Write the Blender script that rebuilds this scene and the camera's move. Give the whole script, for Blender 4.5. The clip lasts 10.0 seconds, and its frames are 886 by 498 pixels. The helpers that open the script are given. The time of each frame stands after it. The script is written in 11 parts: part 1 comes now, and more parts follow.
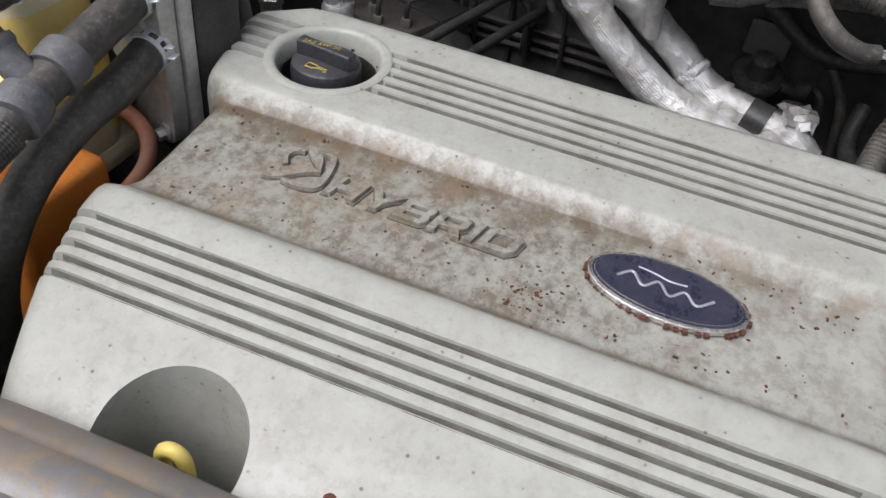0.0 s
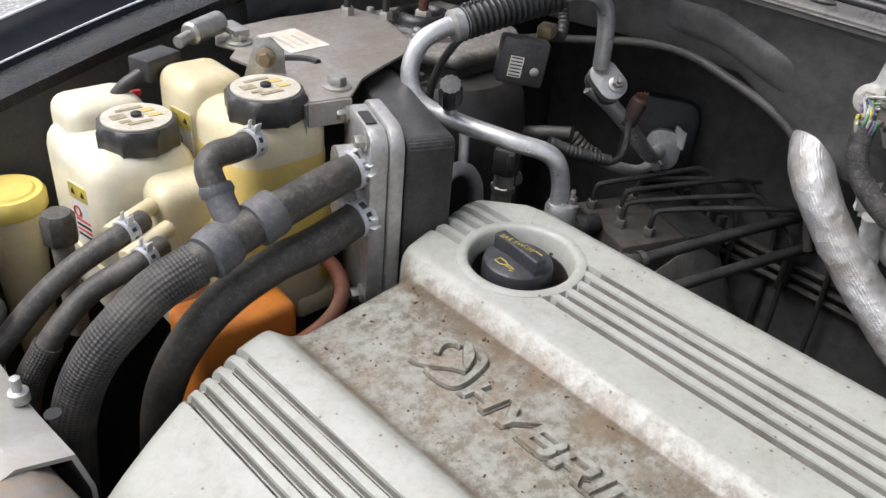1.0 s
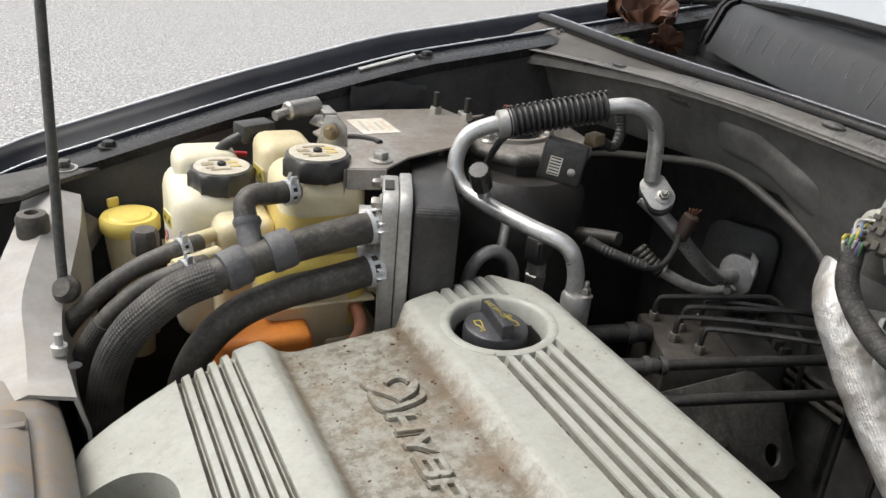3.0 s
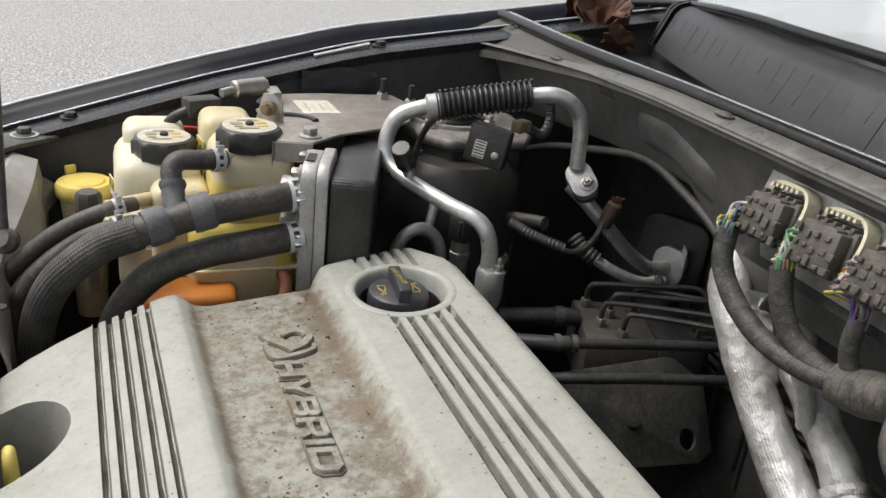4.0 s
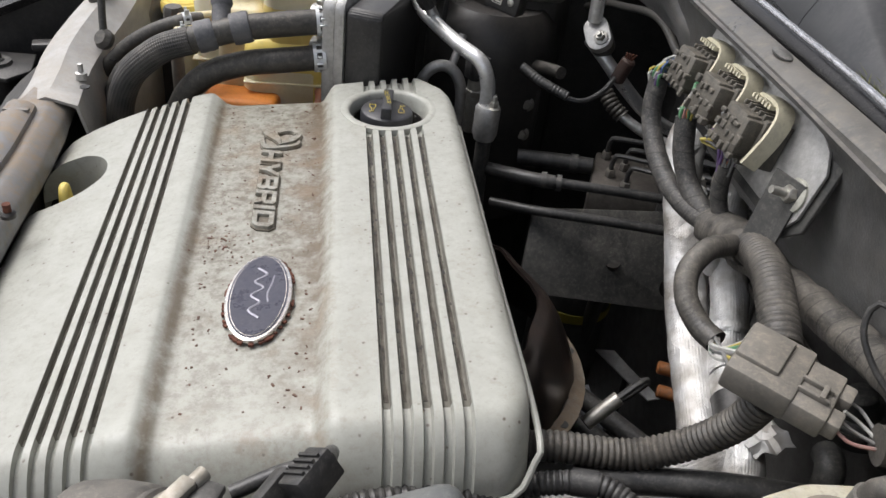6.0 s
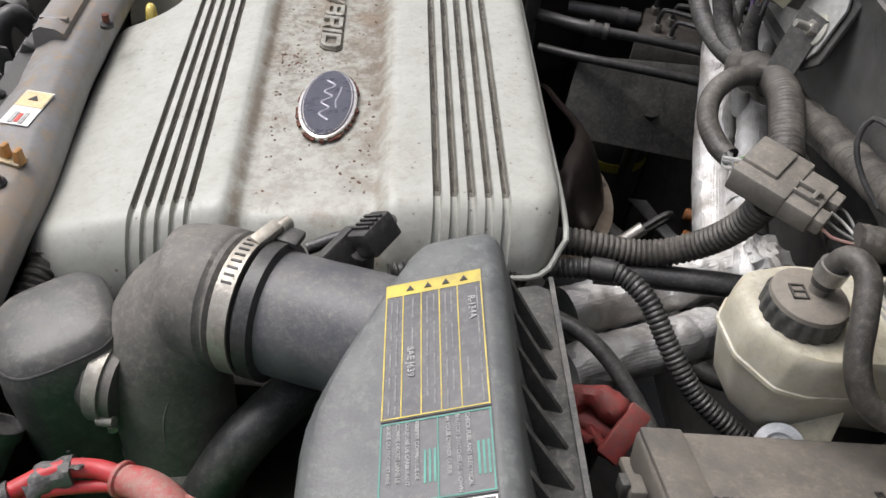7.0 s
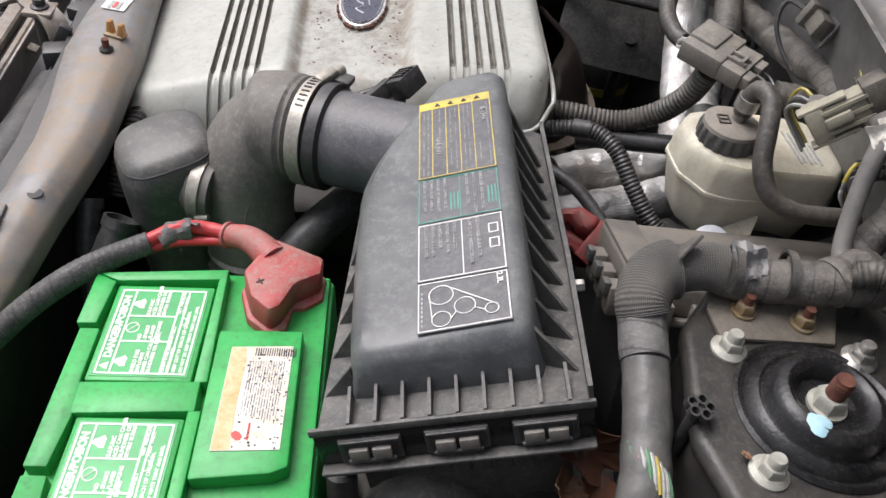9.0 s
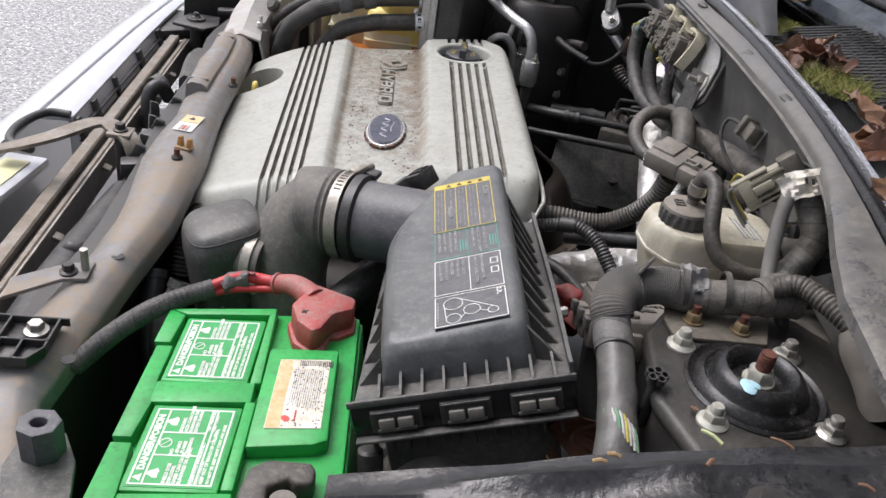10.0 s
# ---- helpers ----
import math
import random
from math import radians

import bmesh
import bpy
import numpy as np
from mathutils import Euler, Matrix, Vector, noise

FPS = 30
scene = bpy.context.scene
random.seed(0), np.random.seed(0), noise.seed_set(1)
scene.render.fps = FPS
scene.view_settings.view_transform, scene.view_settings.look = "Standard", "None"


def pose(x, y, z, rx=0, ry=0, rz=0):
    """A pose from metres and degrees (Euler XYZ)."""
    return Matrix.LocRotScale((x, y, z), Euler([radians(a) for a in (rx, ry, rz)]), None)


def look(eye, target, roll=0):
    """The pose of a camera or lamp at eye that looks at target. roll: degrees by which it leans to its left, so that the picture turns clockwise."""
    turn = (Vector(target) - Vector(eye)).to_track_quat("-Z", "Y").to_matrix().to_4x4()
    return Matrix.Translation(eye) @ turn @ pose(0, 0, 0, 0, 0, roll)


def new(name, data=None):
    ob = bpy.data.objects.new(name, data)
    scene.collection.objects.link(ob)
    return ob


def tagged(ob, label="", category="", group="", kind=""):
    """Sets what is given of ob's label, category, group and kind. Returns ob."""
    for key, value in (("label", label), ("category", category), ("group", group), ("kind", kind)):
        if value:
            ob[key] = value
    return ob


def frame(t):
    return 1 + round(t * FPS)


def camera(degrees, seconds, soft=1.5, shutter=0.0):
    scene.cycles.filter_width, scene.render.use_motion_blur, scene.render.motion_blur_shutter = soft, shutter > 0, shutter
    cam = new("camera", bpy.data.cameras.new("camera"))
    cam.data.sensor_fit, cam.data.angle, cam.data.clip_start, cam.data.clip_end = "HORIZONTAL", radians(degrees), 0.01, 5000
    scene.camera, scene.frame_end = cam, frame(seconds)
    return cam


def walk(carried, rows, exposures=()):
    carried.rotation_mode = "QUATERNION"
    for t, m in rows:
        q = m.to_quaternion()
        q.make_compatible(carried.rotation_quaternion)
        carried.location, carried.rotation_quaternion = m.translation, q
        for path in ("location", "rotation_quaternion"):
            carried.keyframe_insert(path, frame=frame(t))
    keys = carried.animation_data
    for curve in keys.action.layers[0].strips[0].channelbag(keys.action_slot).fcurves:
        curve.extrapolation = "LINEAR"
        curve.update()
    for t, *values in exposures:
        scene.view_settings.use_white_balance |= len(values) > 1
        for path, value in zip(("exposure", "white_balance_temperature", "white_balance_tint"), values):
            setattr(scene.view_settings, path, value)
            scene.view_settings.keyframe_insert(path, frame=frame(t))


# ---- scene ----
cam = camera(57.52, 10.0)
PATH = [
    (0, (-0.2835, 0.0928, 1.3799), (1.1263, 0.5683, 0.0433), 7.67),
    (0.5, (-0.2398, 0.0807, 1.3815), (1.0932, 0.968, 0.1832), 6.55),
    (1, (-0.2034, 0.046, 1.3932), (0.981, 1.2482, 0.32), 5.46),
    (1.5, (-0.1607, 0.0067, 1.3999), (0.8634, 1.4159, 0.4174), 4.33),
    (2, (-0.1314, -0.0315, 1.3967), (0.7887, 1.4974, 0.4934), 5.17),
    (2.2, (-0.1313, -0.0419, 1.3948), (0.7666, 1.5155, 0.5184), 5.21),
    (3.3, (-0.079, -0.1518, 1.391), (0.6826, 1.5135, 0.5867), 5.69),
    (3.5, (-0.0596, -0.1591, 1.3862), (0.6932, 1.5169, 0.5961), 6.10),
    (4, (-0.0292, -0.2146, 1.3887), (0.7005, 1.4627, 0.58), 6.94),
    (4.5, (0.0188, -0.2626, 1.3939), (0.7274, 1.3671, 0.4763), 7.14),
    (5, (0.0722, -0.2934, 1.4136), (0.7199, 1.3098, 0.4085), 8.00),
    (5.2, (0.0897, -0.3089, 1.4146), (0.6753, 1.3046, 0.3881), 8.43),
    (6.3, (0.147, -0.4104, 1.4273), (0.3196, 1.1849, 0.2334), 6.67),
    (6.5, (0.1462, -0.4318, 1.4263), (0.2947, 1.1304, 0.1864), 6.72),
    (7, (0.133, -0.4748, 1.4306), (0.303, 0.9719, 0.0601), 9.03),
    (7.5, (0.1207, -0.5079, 1.4397), (0.3088, 0.8556, -0.0113), 10.95),
    (8, (0.109, -0.5541, 1.4483), (0.2893, 0.784, -0.0272), 10.66),
    (8.5, (0.1072, -0.6115, 1.4565), (0.2917, 0.7393, -0.0068), 10.31),
    (9, (0.1126, -0.665, 1.4531), (0.301, 0.7591, 0.0616), 10.43),
    (9.5, (0.1121, -0.7416, 1.4497), (0.2854, 0.8196, 0.2117), 9.98),
    (10, (0.1051, -0.8273, 1.4486), (0.2438, 0.8801, 0.4163), 9.11),
]
walk(cam, [(t, look(eye, target, roll)) for t, eye, target, roll in PATH],
     exposures=((0.0, 0.55, 6350, 14), (0.7, 0.80, 6350, 14), (1.5, 0.90, 6550, 10), (3.5, 0.72, 6750, 9), (4.5, 0.64, 6750, 9), (5.0, 0.80, 6700, 10), (6.5, 0.76, 6550, 12), (7.0, 0.82, 6550, 13), (8.0, 1.02, 6500, 14), (9.0, 0.93, 6500, 15), (9.5, 0.94, 6480, 15), (10.0, 0.82, 6450, 15)))

# ---------- world, sun, exposure ----------
world = bpy.data.worlds.new("overcast_sky")
scene.world = world
world.use_nodes = True
wn = world.node_tree
sky = wn.nodes.new("ShaderNodeTexSky")
sky.sky_type, sky.sun_disc = "NISHITA", False
sky.sun_elevation, sky.sun_rotation = radians(60), radians(318)
sky.air_density, sky.dust_density = 1.0, 4.0
hue = wn.nodes.new("ShaderNodeHueSaturation")
hue.inputs["Saturation"].default_value = 0.4
wn.links.new(sky.outputs[0], hue.inputs["Color"])
wn.links.new(hue.outputs[0], wn.nodes["Background"].inputs[0])
wn.nodes["Background"].inputs[1].default_value = 0.112
sun = new("sun", bpy.data.lights.new("sun", "SUN"))
sun.data.energy, sun.data.angle, sun.data.color = 1.5, radians(34), (0.98, 0.985, 1.0)
sun.matrix_world = look((-2.0, 0.9, 4.5), (0.1, 0.1, 1.0))

# ---------- mesh helpers ----------
ORIGIN = {}


def thing(name, loc, label, category, group="", kind=""):
    ob = new(name)
    ob.location = loc
    ob.empty_display_size = 0.02
    ORIGIN[ob.name] = Vector(loc)
    return tagged(ob, label, category, group, kind)


def finish(bm, name, material, loc, smooth=38):
    bm.normal_update()
    for f in bm.faces:
        f.smooth = True
    bmesh.ops.translate(bm, verts=bm.verts, vec=-Vector(loc))
    me = bpy.data.meshes.new(name)
    bm.to_mesh(me)
    bm.free()
    me.set_sharp_from_angle(angle=radians(smooth))
    me.materials.append(material)
    return me


def part(name, bm, material, parent, label="", smooth=38):
    """One mesh in world places under a thing or a part."""
    o = ORIGIN[parent.name]
    ob = new(name, finish(bm, name, material, o, smooth))
    ob.parent = parent
    ORIGIN[ob.name] = o
    return tagged(ob, label)


def solo(name, bm, material, loc, label, category, group="", kind="", smooth=38):
    """A thing of one mesh, given in world places."""
    ob = new(name, finish(bm, name, material, loc, smooth))
    ob.location = loc
    ORIGIN[ob.name] = Vector(loc)
    return tagged(ob, label, category, group, kind)


def box(c, s, m=None, bevel=0.0, seg=2, bm=None):
    bm = bm or bmesh.new()
    made = bmesh.ops.create_cube(bm, size=1.0, matrix=Matrix.Diagonal((*s, 1)))["verts"]
    if bevel:
        edges = list({e for v in made for e in v.link_edges})
        out = bmesh.ops.bevel(bm, geom=edges, offset=bevel, segments=seg, profile=0.5, affect="EDGES")
        made = list({v for f in out["faces"] for v in f.verts} | {v for v in made if v.is_valid})
        made = [v for v in made if v.is_valid]
    m = m or Matrix()
    place = m @ Matrix.Translation(c) if m.translation.length > 1e-6 else Matrix.Translation(c) @ m
    bmesh.ops.transform(bm, matrix=place, verts=made)
    return bm


def prism(poly, z0, z1, m=None, bevel=0.0, seg=2, bm=None):
    """A slab with the outline poly (x, y), from z0 to z1."""
    bm = bm or bmesh.new()
    low = [bm.verts.new((x, y, z0)) for x, y in poly]
    top = [bm.verts.new((x, y, z1)) for x, y in poly]
    fs = [bm.faces.new(low[::-1]), bm.faces.new(top)]
    n = len(poly)
    fs += [bm.faces.new((low[i], low[(i + 1) % n], top[(i + 1) % n], top[i])) for i in range(n)]
    bmesh.ops.recalc_face_normals(bm, faces=fs)
    made = low + top
    if bevel:
        out = bmesh.ops.bevel(bm, geom=list({e for v in made for e in v.link_edges}), offset=bevel, segments=seg, profile=0.5, affect="EDGES")
        made = [v for v in {v for f in out["faces"] for v in f.verts} | {v for v in made if v.is_valid} if v.is_valid]
    if m:
        bmesh.ops.transform(bm, matrix=m, verts=made)
    return bm


def lathe(prof, m=None, seg=24, bm=None, wave=None):
    """A turned form: prof is (radius, height) along z; wave(angle, height) scales the radius."""
    bm = bm or bmesh.new()
    rings = []
    for r, z in prof:
        if r < 1e-6:
            rings.append([bm.verts.new((0, 0, z))])
        else:
            ring = []
            for k in range(seg):
                a = 2 * math.pi * k / seg
                q = r * (wave(a, z) if wave else 1)
                ring.append(bm.verts.new((q * math.cos(a), q * math.sin(a), z)))
            rings.append(ring)
    for a, b in zip(rings, rings[1:]):
        for k in range(seg):
            j = (k + 1) % seg
            vs = [a[0 if len(a) == 1 else k], a[0 if len(a) == 1 else j], b[0 if len(b) == 1 else j], b[0 if len(b) == 1 else k]]
            vs = list(dict.fromkeys(vs))
            if len(vs) > 2:
                bm.faces.new(vs)
    loop = tuple(prof[0]) == tuple(prof[-1])
    for ring, flip in ((rings[0], True), (rings[-1], False)):
        if len(ring) > 1 and not loop:
            bm.faces.new(ring[::-1] if flip else ring)
    made = [v for ring in rings for v in ring]
    if m:
        bmesh.ops.transform(bm, matrix=m, verts=made)
    return bm


def spline(pts, step):
    """Points at even steps along a smooth curve through pts."""
    p = [Vector(q) for q in pts]
    p = [2 * p[0] - p[1]] + p + [2 * p[-1] - p[-2]]
    fine = []
    for i in range(1, len(p) - 2):
        a, b, c, d = p[i - 1 : i + 3]
        n = max(4, int((c - b).length / step * 2))
        for k in range(n):
            t = k / n
            fine.append(0.5 * (2 * b + (c - a) * t + (2 * a - 5 * b + 4 * c - d) * t * t + (3 * b - a - 3 * c + d) * t**3))
    fine.append(p[-2])
    run = [0.0]
    for a, b in zip(fine, fine[1:]):
        run.append(run[-1] + (b - a).length)
    n = max(2, round(run[-1] / step))
    out, j = [], 0
    for k in range(n + 1):
        s = run[-1] * k / n
        while j < len(run) - 2 and run[j + 1] < s:
            j += 1
        w = (s - run[j]) / max(run[j + 1] - run[j], 1e-9)
        out.append(fine[j].lerp(fine[j + 1], w))
    return out, run[-1]


def tube(pts, r, seg=12, step=0.006, bm=None, crumple=0.0, freq=60.0, caps=True):
    """A hose or pipe along pts; r is a radius or a function of the run; UV: turns, metres."""
    bm = bm or bmesh.new()
    line, length = spline(pts, step)
    uv = bm.loops.layers.uv.verify()
    rings, n = [], len(line)
    t0 = (line[1] - line[0]).normalized()
    side = t0.orthogonal().normalized()
    for i, q in enumerate(line):
        t = (line[min(i + 1, n - 1)] - line[max(i - 1, 0)]).normalized()
        side = (side - t * side.dot(t)).normalized()
        up = t.cross(side)
        s = length * i / (n - 1)
        rad = r(s) if callable(r) else r
        ring = []
        for k in range(seg):
            a = 2 * math.pi * k / seg
            d = side * math.cos(a) + up * math.sin(a)
            rr = rad
            if crumple:
                rr += crumple * (noise.noise((q + d * rad) * freq) + 0.5 * noise.noise((q + d * rad) * freq * 2.7))
            ring.append(bm.verts.new(q + d * rr))
        rings.append((ring, s))
    for (a, sa), (b, sb) in zip(rings, rings[1:]):
        for k in range(seg):
            j = (k + 1) % seg
            f = bm.faces.new((a[k], a[j], b[j], b[k]))
            for lp, w in zip(f.loops, ((k / seg, sa), ((k + 1) / seg, sa), ((k + 1) / seg, sb), (k / seg, sb))):
                lp[uv].uv = w
    if caps:
        bm.faces.new(rings[0][0][::-1])
        bm.faces.new(rings[-1][0])
    return bm


def rings_of(r, depth, period):
    """The radius of a corrugated hose along its run."""
    return lambda s: r - depth * (0.5 - 0.5 * math.cos(2 * math.pi * s / period)) ** 2


def aim(p, d, roll=0):
    """A matrix at p whose z points along d."""
    return Matrix.Translation(p) @ Vector(d).to_track_quat("Z", "Y").to_matrix().to_4x4() @ Matrix.Rotation(radians(roll), 4, "Z")


def rod(p0, p1, r, seg=12, bevel=0.0, bm=None):
    p0, p1 = Vector(p0), Vector(p1)
    h = (p1 - p0).length
    b = min(bevel, r * 0.9)
    prof = [(r - b, 0), (r, b), (r, h - b), (r - b, h)] if b else [(r, 0), (r, h)]
    return lathe(prof, aim(p0, p1 - p0), seg, bm)


def hexa(p, d, flat, h, bm=None, roll=0):
    """A hexagon head or nut across flats, on p along d."""
    r = flat / math.sqrt(3)
    return lathe([(r * 0.94, 0), (r, h * 0.12), (r, h * 0.8), (r * 0.86, h)], aim(p, d, roll), 6, bm)


def letters(text, size, depth, m, bm=None, shear=0.0, spacing=1.0, align="LEFT", bold=0.0):
    """Raised letters: written along local x, read with local y up; m places them."""
    cu = bpy.data.curves.new("letters", "FONT")
    cu.body, cu.size, cu.extrude, cu.shear, cu.space_character, cu.align_x = text, size, depth / 2, shear, spacing, align
    cu.offset = bold * size
    cu.resolution_u = 3
    tmp = bpy.data.objects.new("letters", cu)
    scene.collection.objects.link(tmp)
    me = bpy.data.meshes.new_from_object(tmp.evaluated_get(bpy.context.evaluated_depsgraph_get()))
    bpy.data.objects.remove(tmp)
    bpy.data.curves.remove(cu)
    me.transform(m @ Matrix.Translation((0, 0, depth / 2)))
    bm = bm or bmesh.new()
    bm.from_mesh(me)
    bpy.data.meshes.remove(me)
    return bm


def relief(outlines, z0, z1, m, bevel=0.0):
    """A flat raised form with holes: closed outlines in metres, from z0 to z1."""
    cu = bpy.data.curves.new("relief", "CURVE")
    cu.dimensions, cu.fill_mode, cu.extrude, cu.bevel_depth, cu.bevel_resolution = "2D", "BOTH", (z1 - z0) / 2 - bevel, bevel, 1
    cu.offset = -bevel
    for poly in outlines:
        sp = cu.splines.new("POLY")
        sp.points.add(len(poly) - 1)
        for q, (x, y) in zip(sp.points, poly):
            q.co = (x, y, 0, 1)
        sp.use_cyclic_u = True
    tmp = bpy.data.objects.new("relief", cu)
    scene.collection.objects.link(tmp)
    me = bpy.data.meshes.new_from_object(tmp.evaluated_get(bpy.context.evaluated_depsgraph_get()))
    bpy.data.objects.remove(tmp)
    bpy.data.curves.remove(cu)
    me.transform(m @ Matrix.Translation((0, 0, (z0 + z1) / 2)))
    bm = bmesh.new()
    bm.from_mesh(me)
    bpy.data.meshes.remove(me)
    return bm


def crumpled(m, w, h, seed):
    """A small creased sheet of tape or paper."""
    bm = bmesh.new()
    bmesh.ops.create_grid(bm, x_segments=8, y_segments=8, size=0.5)
    rng = random.Random(seed)
    for v in bm.verts:
        x, y = v.co.x, v.co.y
        edge = 1 + 0.25 * noise.noise(Vector((x * 3, y * 3, seed)))
        v.co = m @ Vector((x * w * edge, y * h * edge, 0.35 * w * noise.noise(Vector((x * 2.2, y * 2.2, seed + 7))) + 0.1 * w * rng.uniform(-1, 1) - 0.5 * w * x * x))
    bmesh.ops.solidify(bm, geom=list(bm.faces), thickness=0.0005)
    return bm


def axes(p, x, y):
    """A matrix at p with local x along x and local y near y."""
    x = Vector(x).normalized()
    z = x.cross(Vector(y)).normalized()
    y = z.cross(x)
    m = Matrix((x, y, z)).transposed().to_4x4()
    m.translation = p
    return m


# ---------- materials ----------
def mat(name, c, c2=None, rough=0.5, metal=0.0, scale=60.0, bump=0.17, bscale=520.0, dust=0.0, dustc=(0.21, 0.198, 0.175),
        rough2=None, spec=0.5, sss=0.0, dscale=26.0, coat=0.0, lo=0.42, hi=0.6):
    """Colour grain between c and c2, large patches of dust, fine relief."""
    m = bpy.data.materials.new(name)
    m.use_nodes = True
    t = m.node_tree
    b = t.nodes["Principled BSDF"]
    co = t.nodes.new("ShaderNodeTexCoord")

    def noise_at(sc, detail=4.0, roughness=0.6):
        n = t.nodes.new("ShaderNodeTexNoise")
        n.inputs["Scale"].default_value, n.inputs["Detail"].default_value, n.inputs["Roughness"].default_value = sc, detail, roughness
        t.links.new(co.outputs["Object"], n.inputs["Vector"])
        return n.outputs["Fac"]

    def span(value, a, z, to0=0.0, to1=1.0):
        n = t.nodes.new("ShaderNodeMapRange")
        n.inputs["From Min"].default_value, n.inputs["From Max"].default_value = a, z
        n.inputs["To Min"].default_value, n.inputs["To Max"].default_value = to0, to1
        t.links.new(value, n.inputs["Value"])
        return n.outputs["Result"]

    def mix(fac, a, z):
        n = t.nodes.new("ShaderNodeMix")
        n.data_type = "RGBA"
        t.links.new(fac, n.inputs[0])
        for k, v in ((6, a), (7, z)):
            if isinstance(v, tuple):
                n.inputs[k].default_value = (*v, 1)
            else:
                t.links.new(v, n.inputs[k])
        return n.outputs[2]

    c2 = c2 or tuple(v * 0.75 for v in c)
    grain = span(noise_at(scale, 7.0, 0.7), 0.36, 0.62)
    col = mix(grain, c, c2)
    if dust:
        cloud = span(noise_at(dscale, 9.0, 0.72), lo, hi + 0.04, 0.06 * dust, 0.85 * dust)
        specks = span(noise_at(dscale * 9, 8.0, 0.85), 0.50, 0.61, 0.0, 0.95 * dust)
        both = t.nodes.new("ShaderNodeMath")
        both.operation = "ADD"
        t.links.new(cloud, both.inputs[0])
        t.links.new(specks, both.inputs[1])
        # dust mixed in more on faces that look up, painting in top light too
        geo = t.nodes.new("ShaderNodeNewGeometry")
        sep = t.nodes.new("ShaderNodeSeparateXYZ")
        t.links.new(geo.outputs["Normal"], sep.inputs[0])
        top_mix = t.nodes.new("ShaderNodeMath")
        top_mix.operation = "MULTIPLY"
        top_mix.use_clamp = True
        t.links.new(both.outputs[0], top_mix.inputs[0])
        t.links.new(span(sep.outputs[2], -0.3, 0.9, 0.35, 1.2), top_mix.inputs[1])
        cloud = top_mix.outputs[0]
        col = mix(cloud, col, dustc)
        t.links.new(span(cloud, 0, 1, rough, min(0.95, rough + 0.35)), b.inputs["Roughness"])
        if metal:
            t.links.new(span(cloud, 0, 1, metal, 0.1 * metal), b.inputs["Metallic"])
    else:
        t.links.new(span(grain, 0, 1, rough, rough2 if rough2 is not None else min(1, rough + 0.12)), b.inputs["Roughness"])
        b.inputs["Metallic"].default_value = metal
    t.links.new(col, b.inputs["Base Color"])
    b.inputs["Specular IOR Level"].default_value = spec
    if coat:
        b.inputs["Coat Weight"].default_value, b.inputs["Coat Roughness"].default_value = coat, 0.08
    if sss:
        b.inputs["Subsurface Weight"].default_value = sss
        b.inputs["Subsurface Radius"].default_value = (0.02, 0.015, 0.006)
        b.inputs["Subsurface Scale"].default_value = 0.6
    if bump:
        bn = t.nodes.new("ShaderNodeBump")
        bn.inputs["Strength"].default_value, bn.inputs["Distance"].default_value = bump, 0.002
        t.links.new(noise_at(bscale, 5.0), bn.inputs["Height"])
        t.links.new(bn.outputs[0], b.inputs["Normal"])
    return m


M_RUBBER = mat("dusty_rubber", (0.032, 0.031, 0.029), (0.055, 0.05, 0.044), 0.45, dust=0.42, dustc=(0.2, 0.18, 0.15), scale=120)
M_RUBBER2 = mat("clean_rubber", (0.02, 0.02, 0.021), (0.032, 0.032, 0.032), 0.36, dust=0.22)
M_PLASTIC = mat("black_plastic", (0.018, 0.018, 0.019), (0.03, 0.029, 0.028), 0.38, dust=0.2, bump=0.12)
M_PLASTIC2 = mat("dusty_black_plastic", (0.034, 0.035, 0.035), (0.055, 0.054, 0.051), 0.45, dust=0.42, bump=0.15)
M_GREYPL = mat("grey_connector_plastic", (0.13, 0.122, 0.108), (0.17, 0.158, 0.138), 0.5, dust=0.55, dustc=(0.28, 0.25, 0.205))
M_DARK = mat("grimy_dark_metal", (0.018, 0.0175, 0.017), (0.032, 0.029, 0.026), 0.42, dust=0.2, dustc=(0.09, 0.08, 0.07))
M_ALU = mat("cast_aluminium", (0.58, 0.575, 0.56), (0.42, 0.415, 0.40), 0.40, 0.75, scale=120, dust=0.4, bump=0.25, bscale=700, dustc=(0.34, 0.325, 0.30))
M_PIPE = mat("aluminium_pipe", (0.80, 0.80, 0.79), (0.60, 0.595, 0.58), 0.27, 0.75, scale=90, dust=0.3, bump=0.12, dustc=(0.46, 0.44, 0.40), dscale=45)
M_ZINC = mat("zinc_steel", (0.55, 0.54, 0.5), (0.4, 0.38, 0.34), 0.35, 0.85, scale=150, dust=0.25)
M_CLAMP = mat("bright_zinc", (0.72, 0.74, 0.75), (0.58, 0.59, 0.59), 0.35, 0.4, scale=150, dust=0.12)
M_NUT = mat("pale_zinc_nut", (0.5, 0.5, 0.44), (0.38, 0.37, 0.31), 0.45, 0.3, scale=150, dust=0.2)
M_SKYEDGE = mat("sky_shine_edge", (0.85, 0.85, 0.87), (0.6, 0.6, 0.62), 0.14, 0.8, scale=200, bump=0.3, bscale=300, dust=0.16, dustc=(0.1, 0.1, 0.1), dscale=60)
M_SHINELINE = mat("pale_shine_line", (0.86, 0.87, 0.89), (0.55, 0.56, 0.58), 0.1, 0.0, scale=40, bump=0.2, spec=0.8)
M_RUST = mat("rusty_steel", (0.16, 0.06, 0.035), (0.09, 0.035, 0.025), 0.8, 0.2, scale=160, bump=0.4)
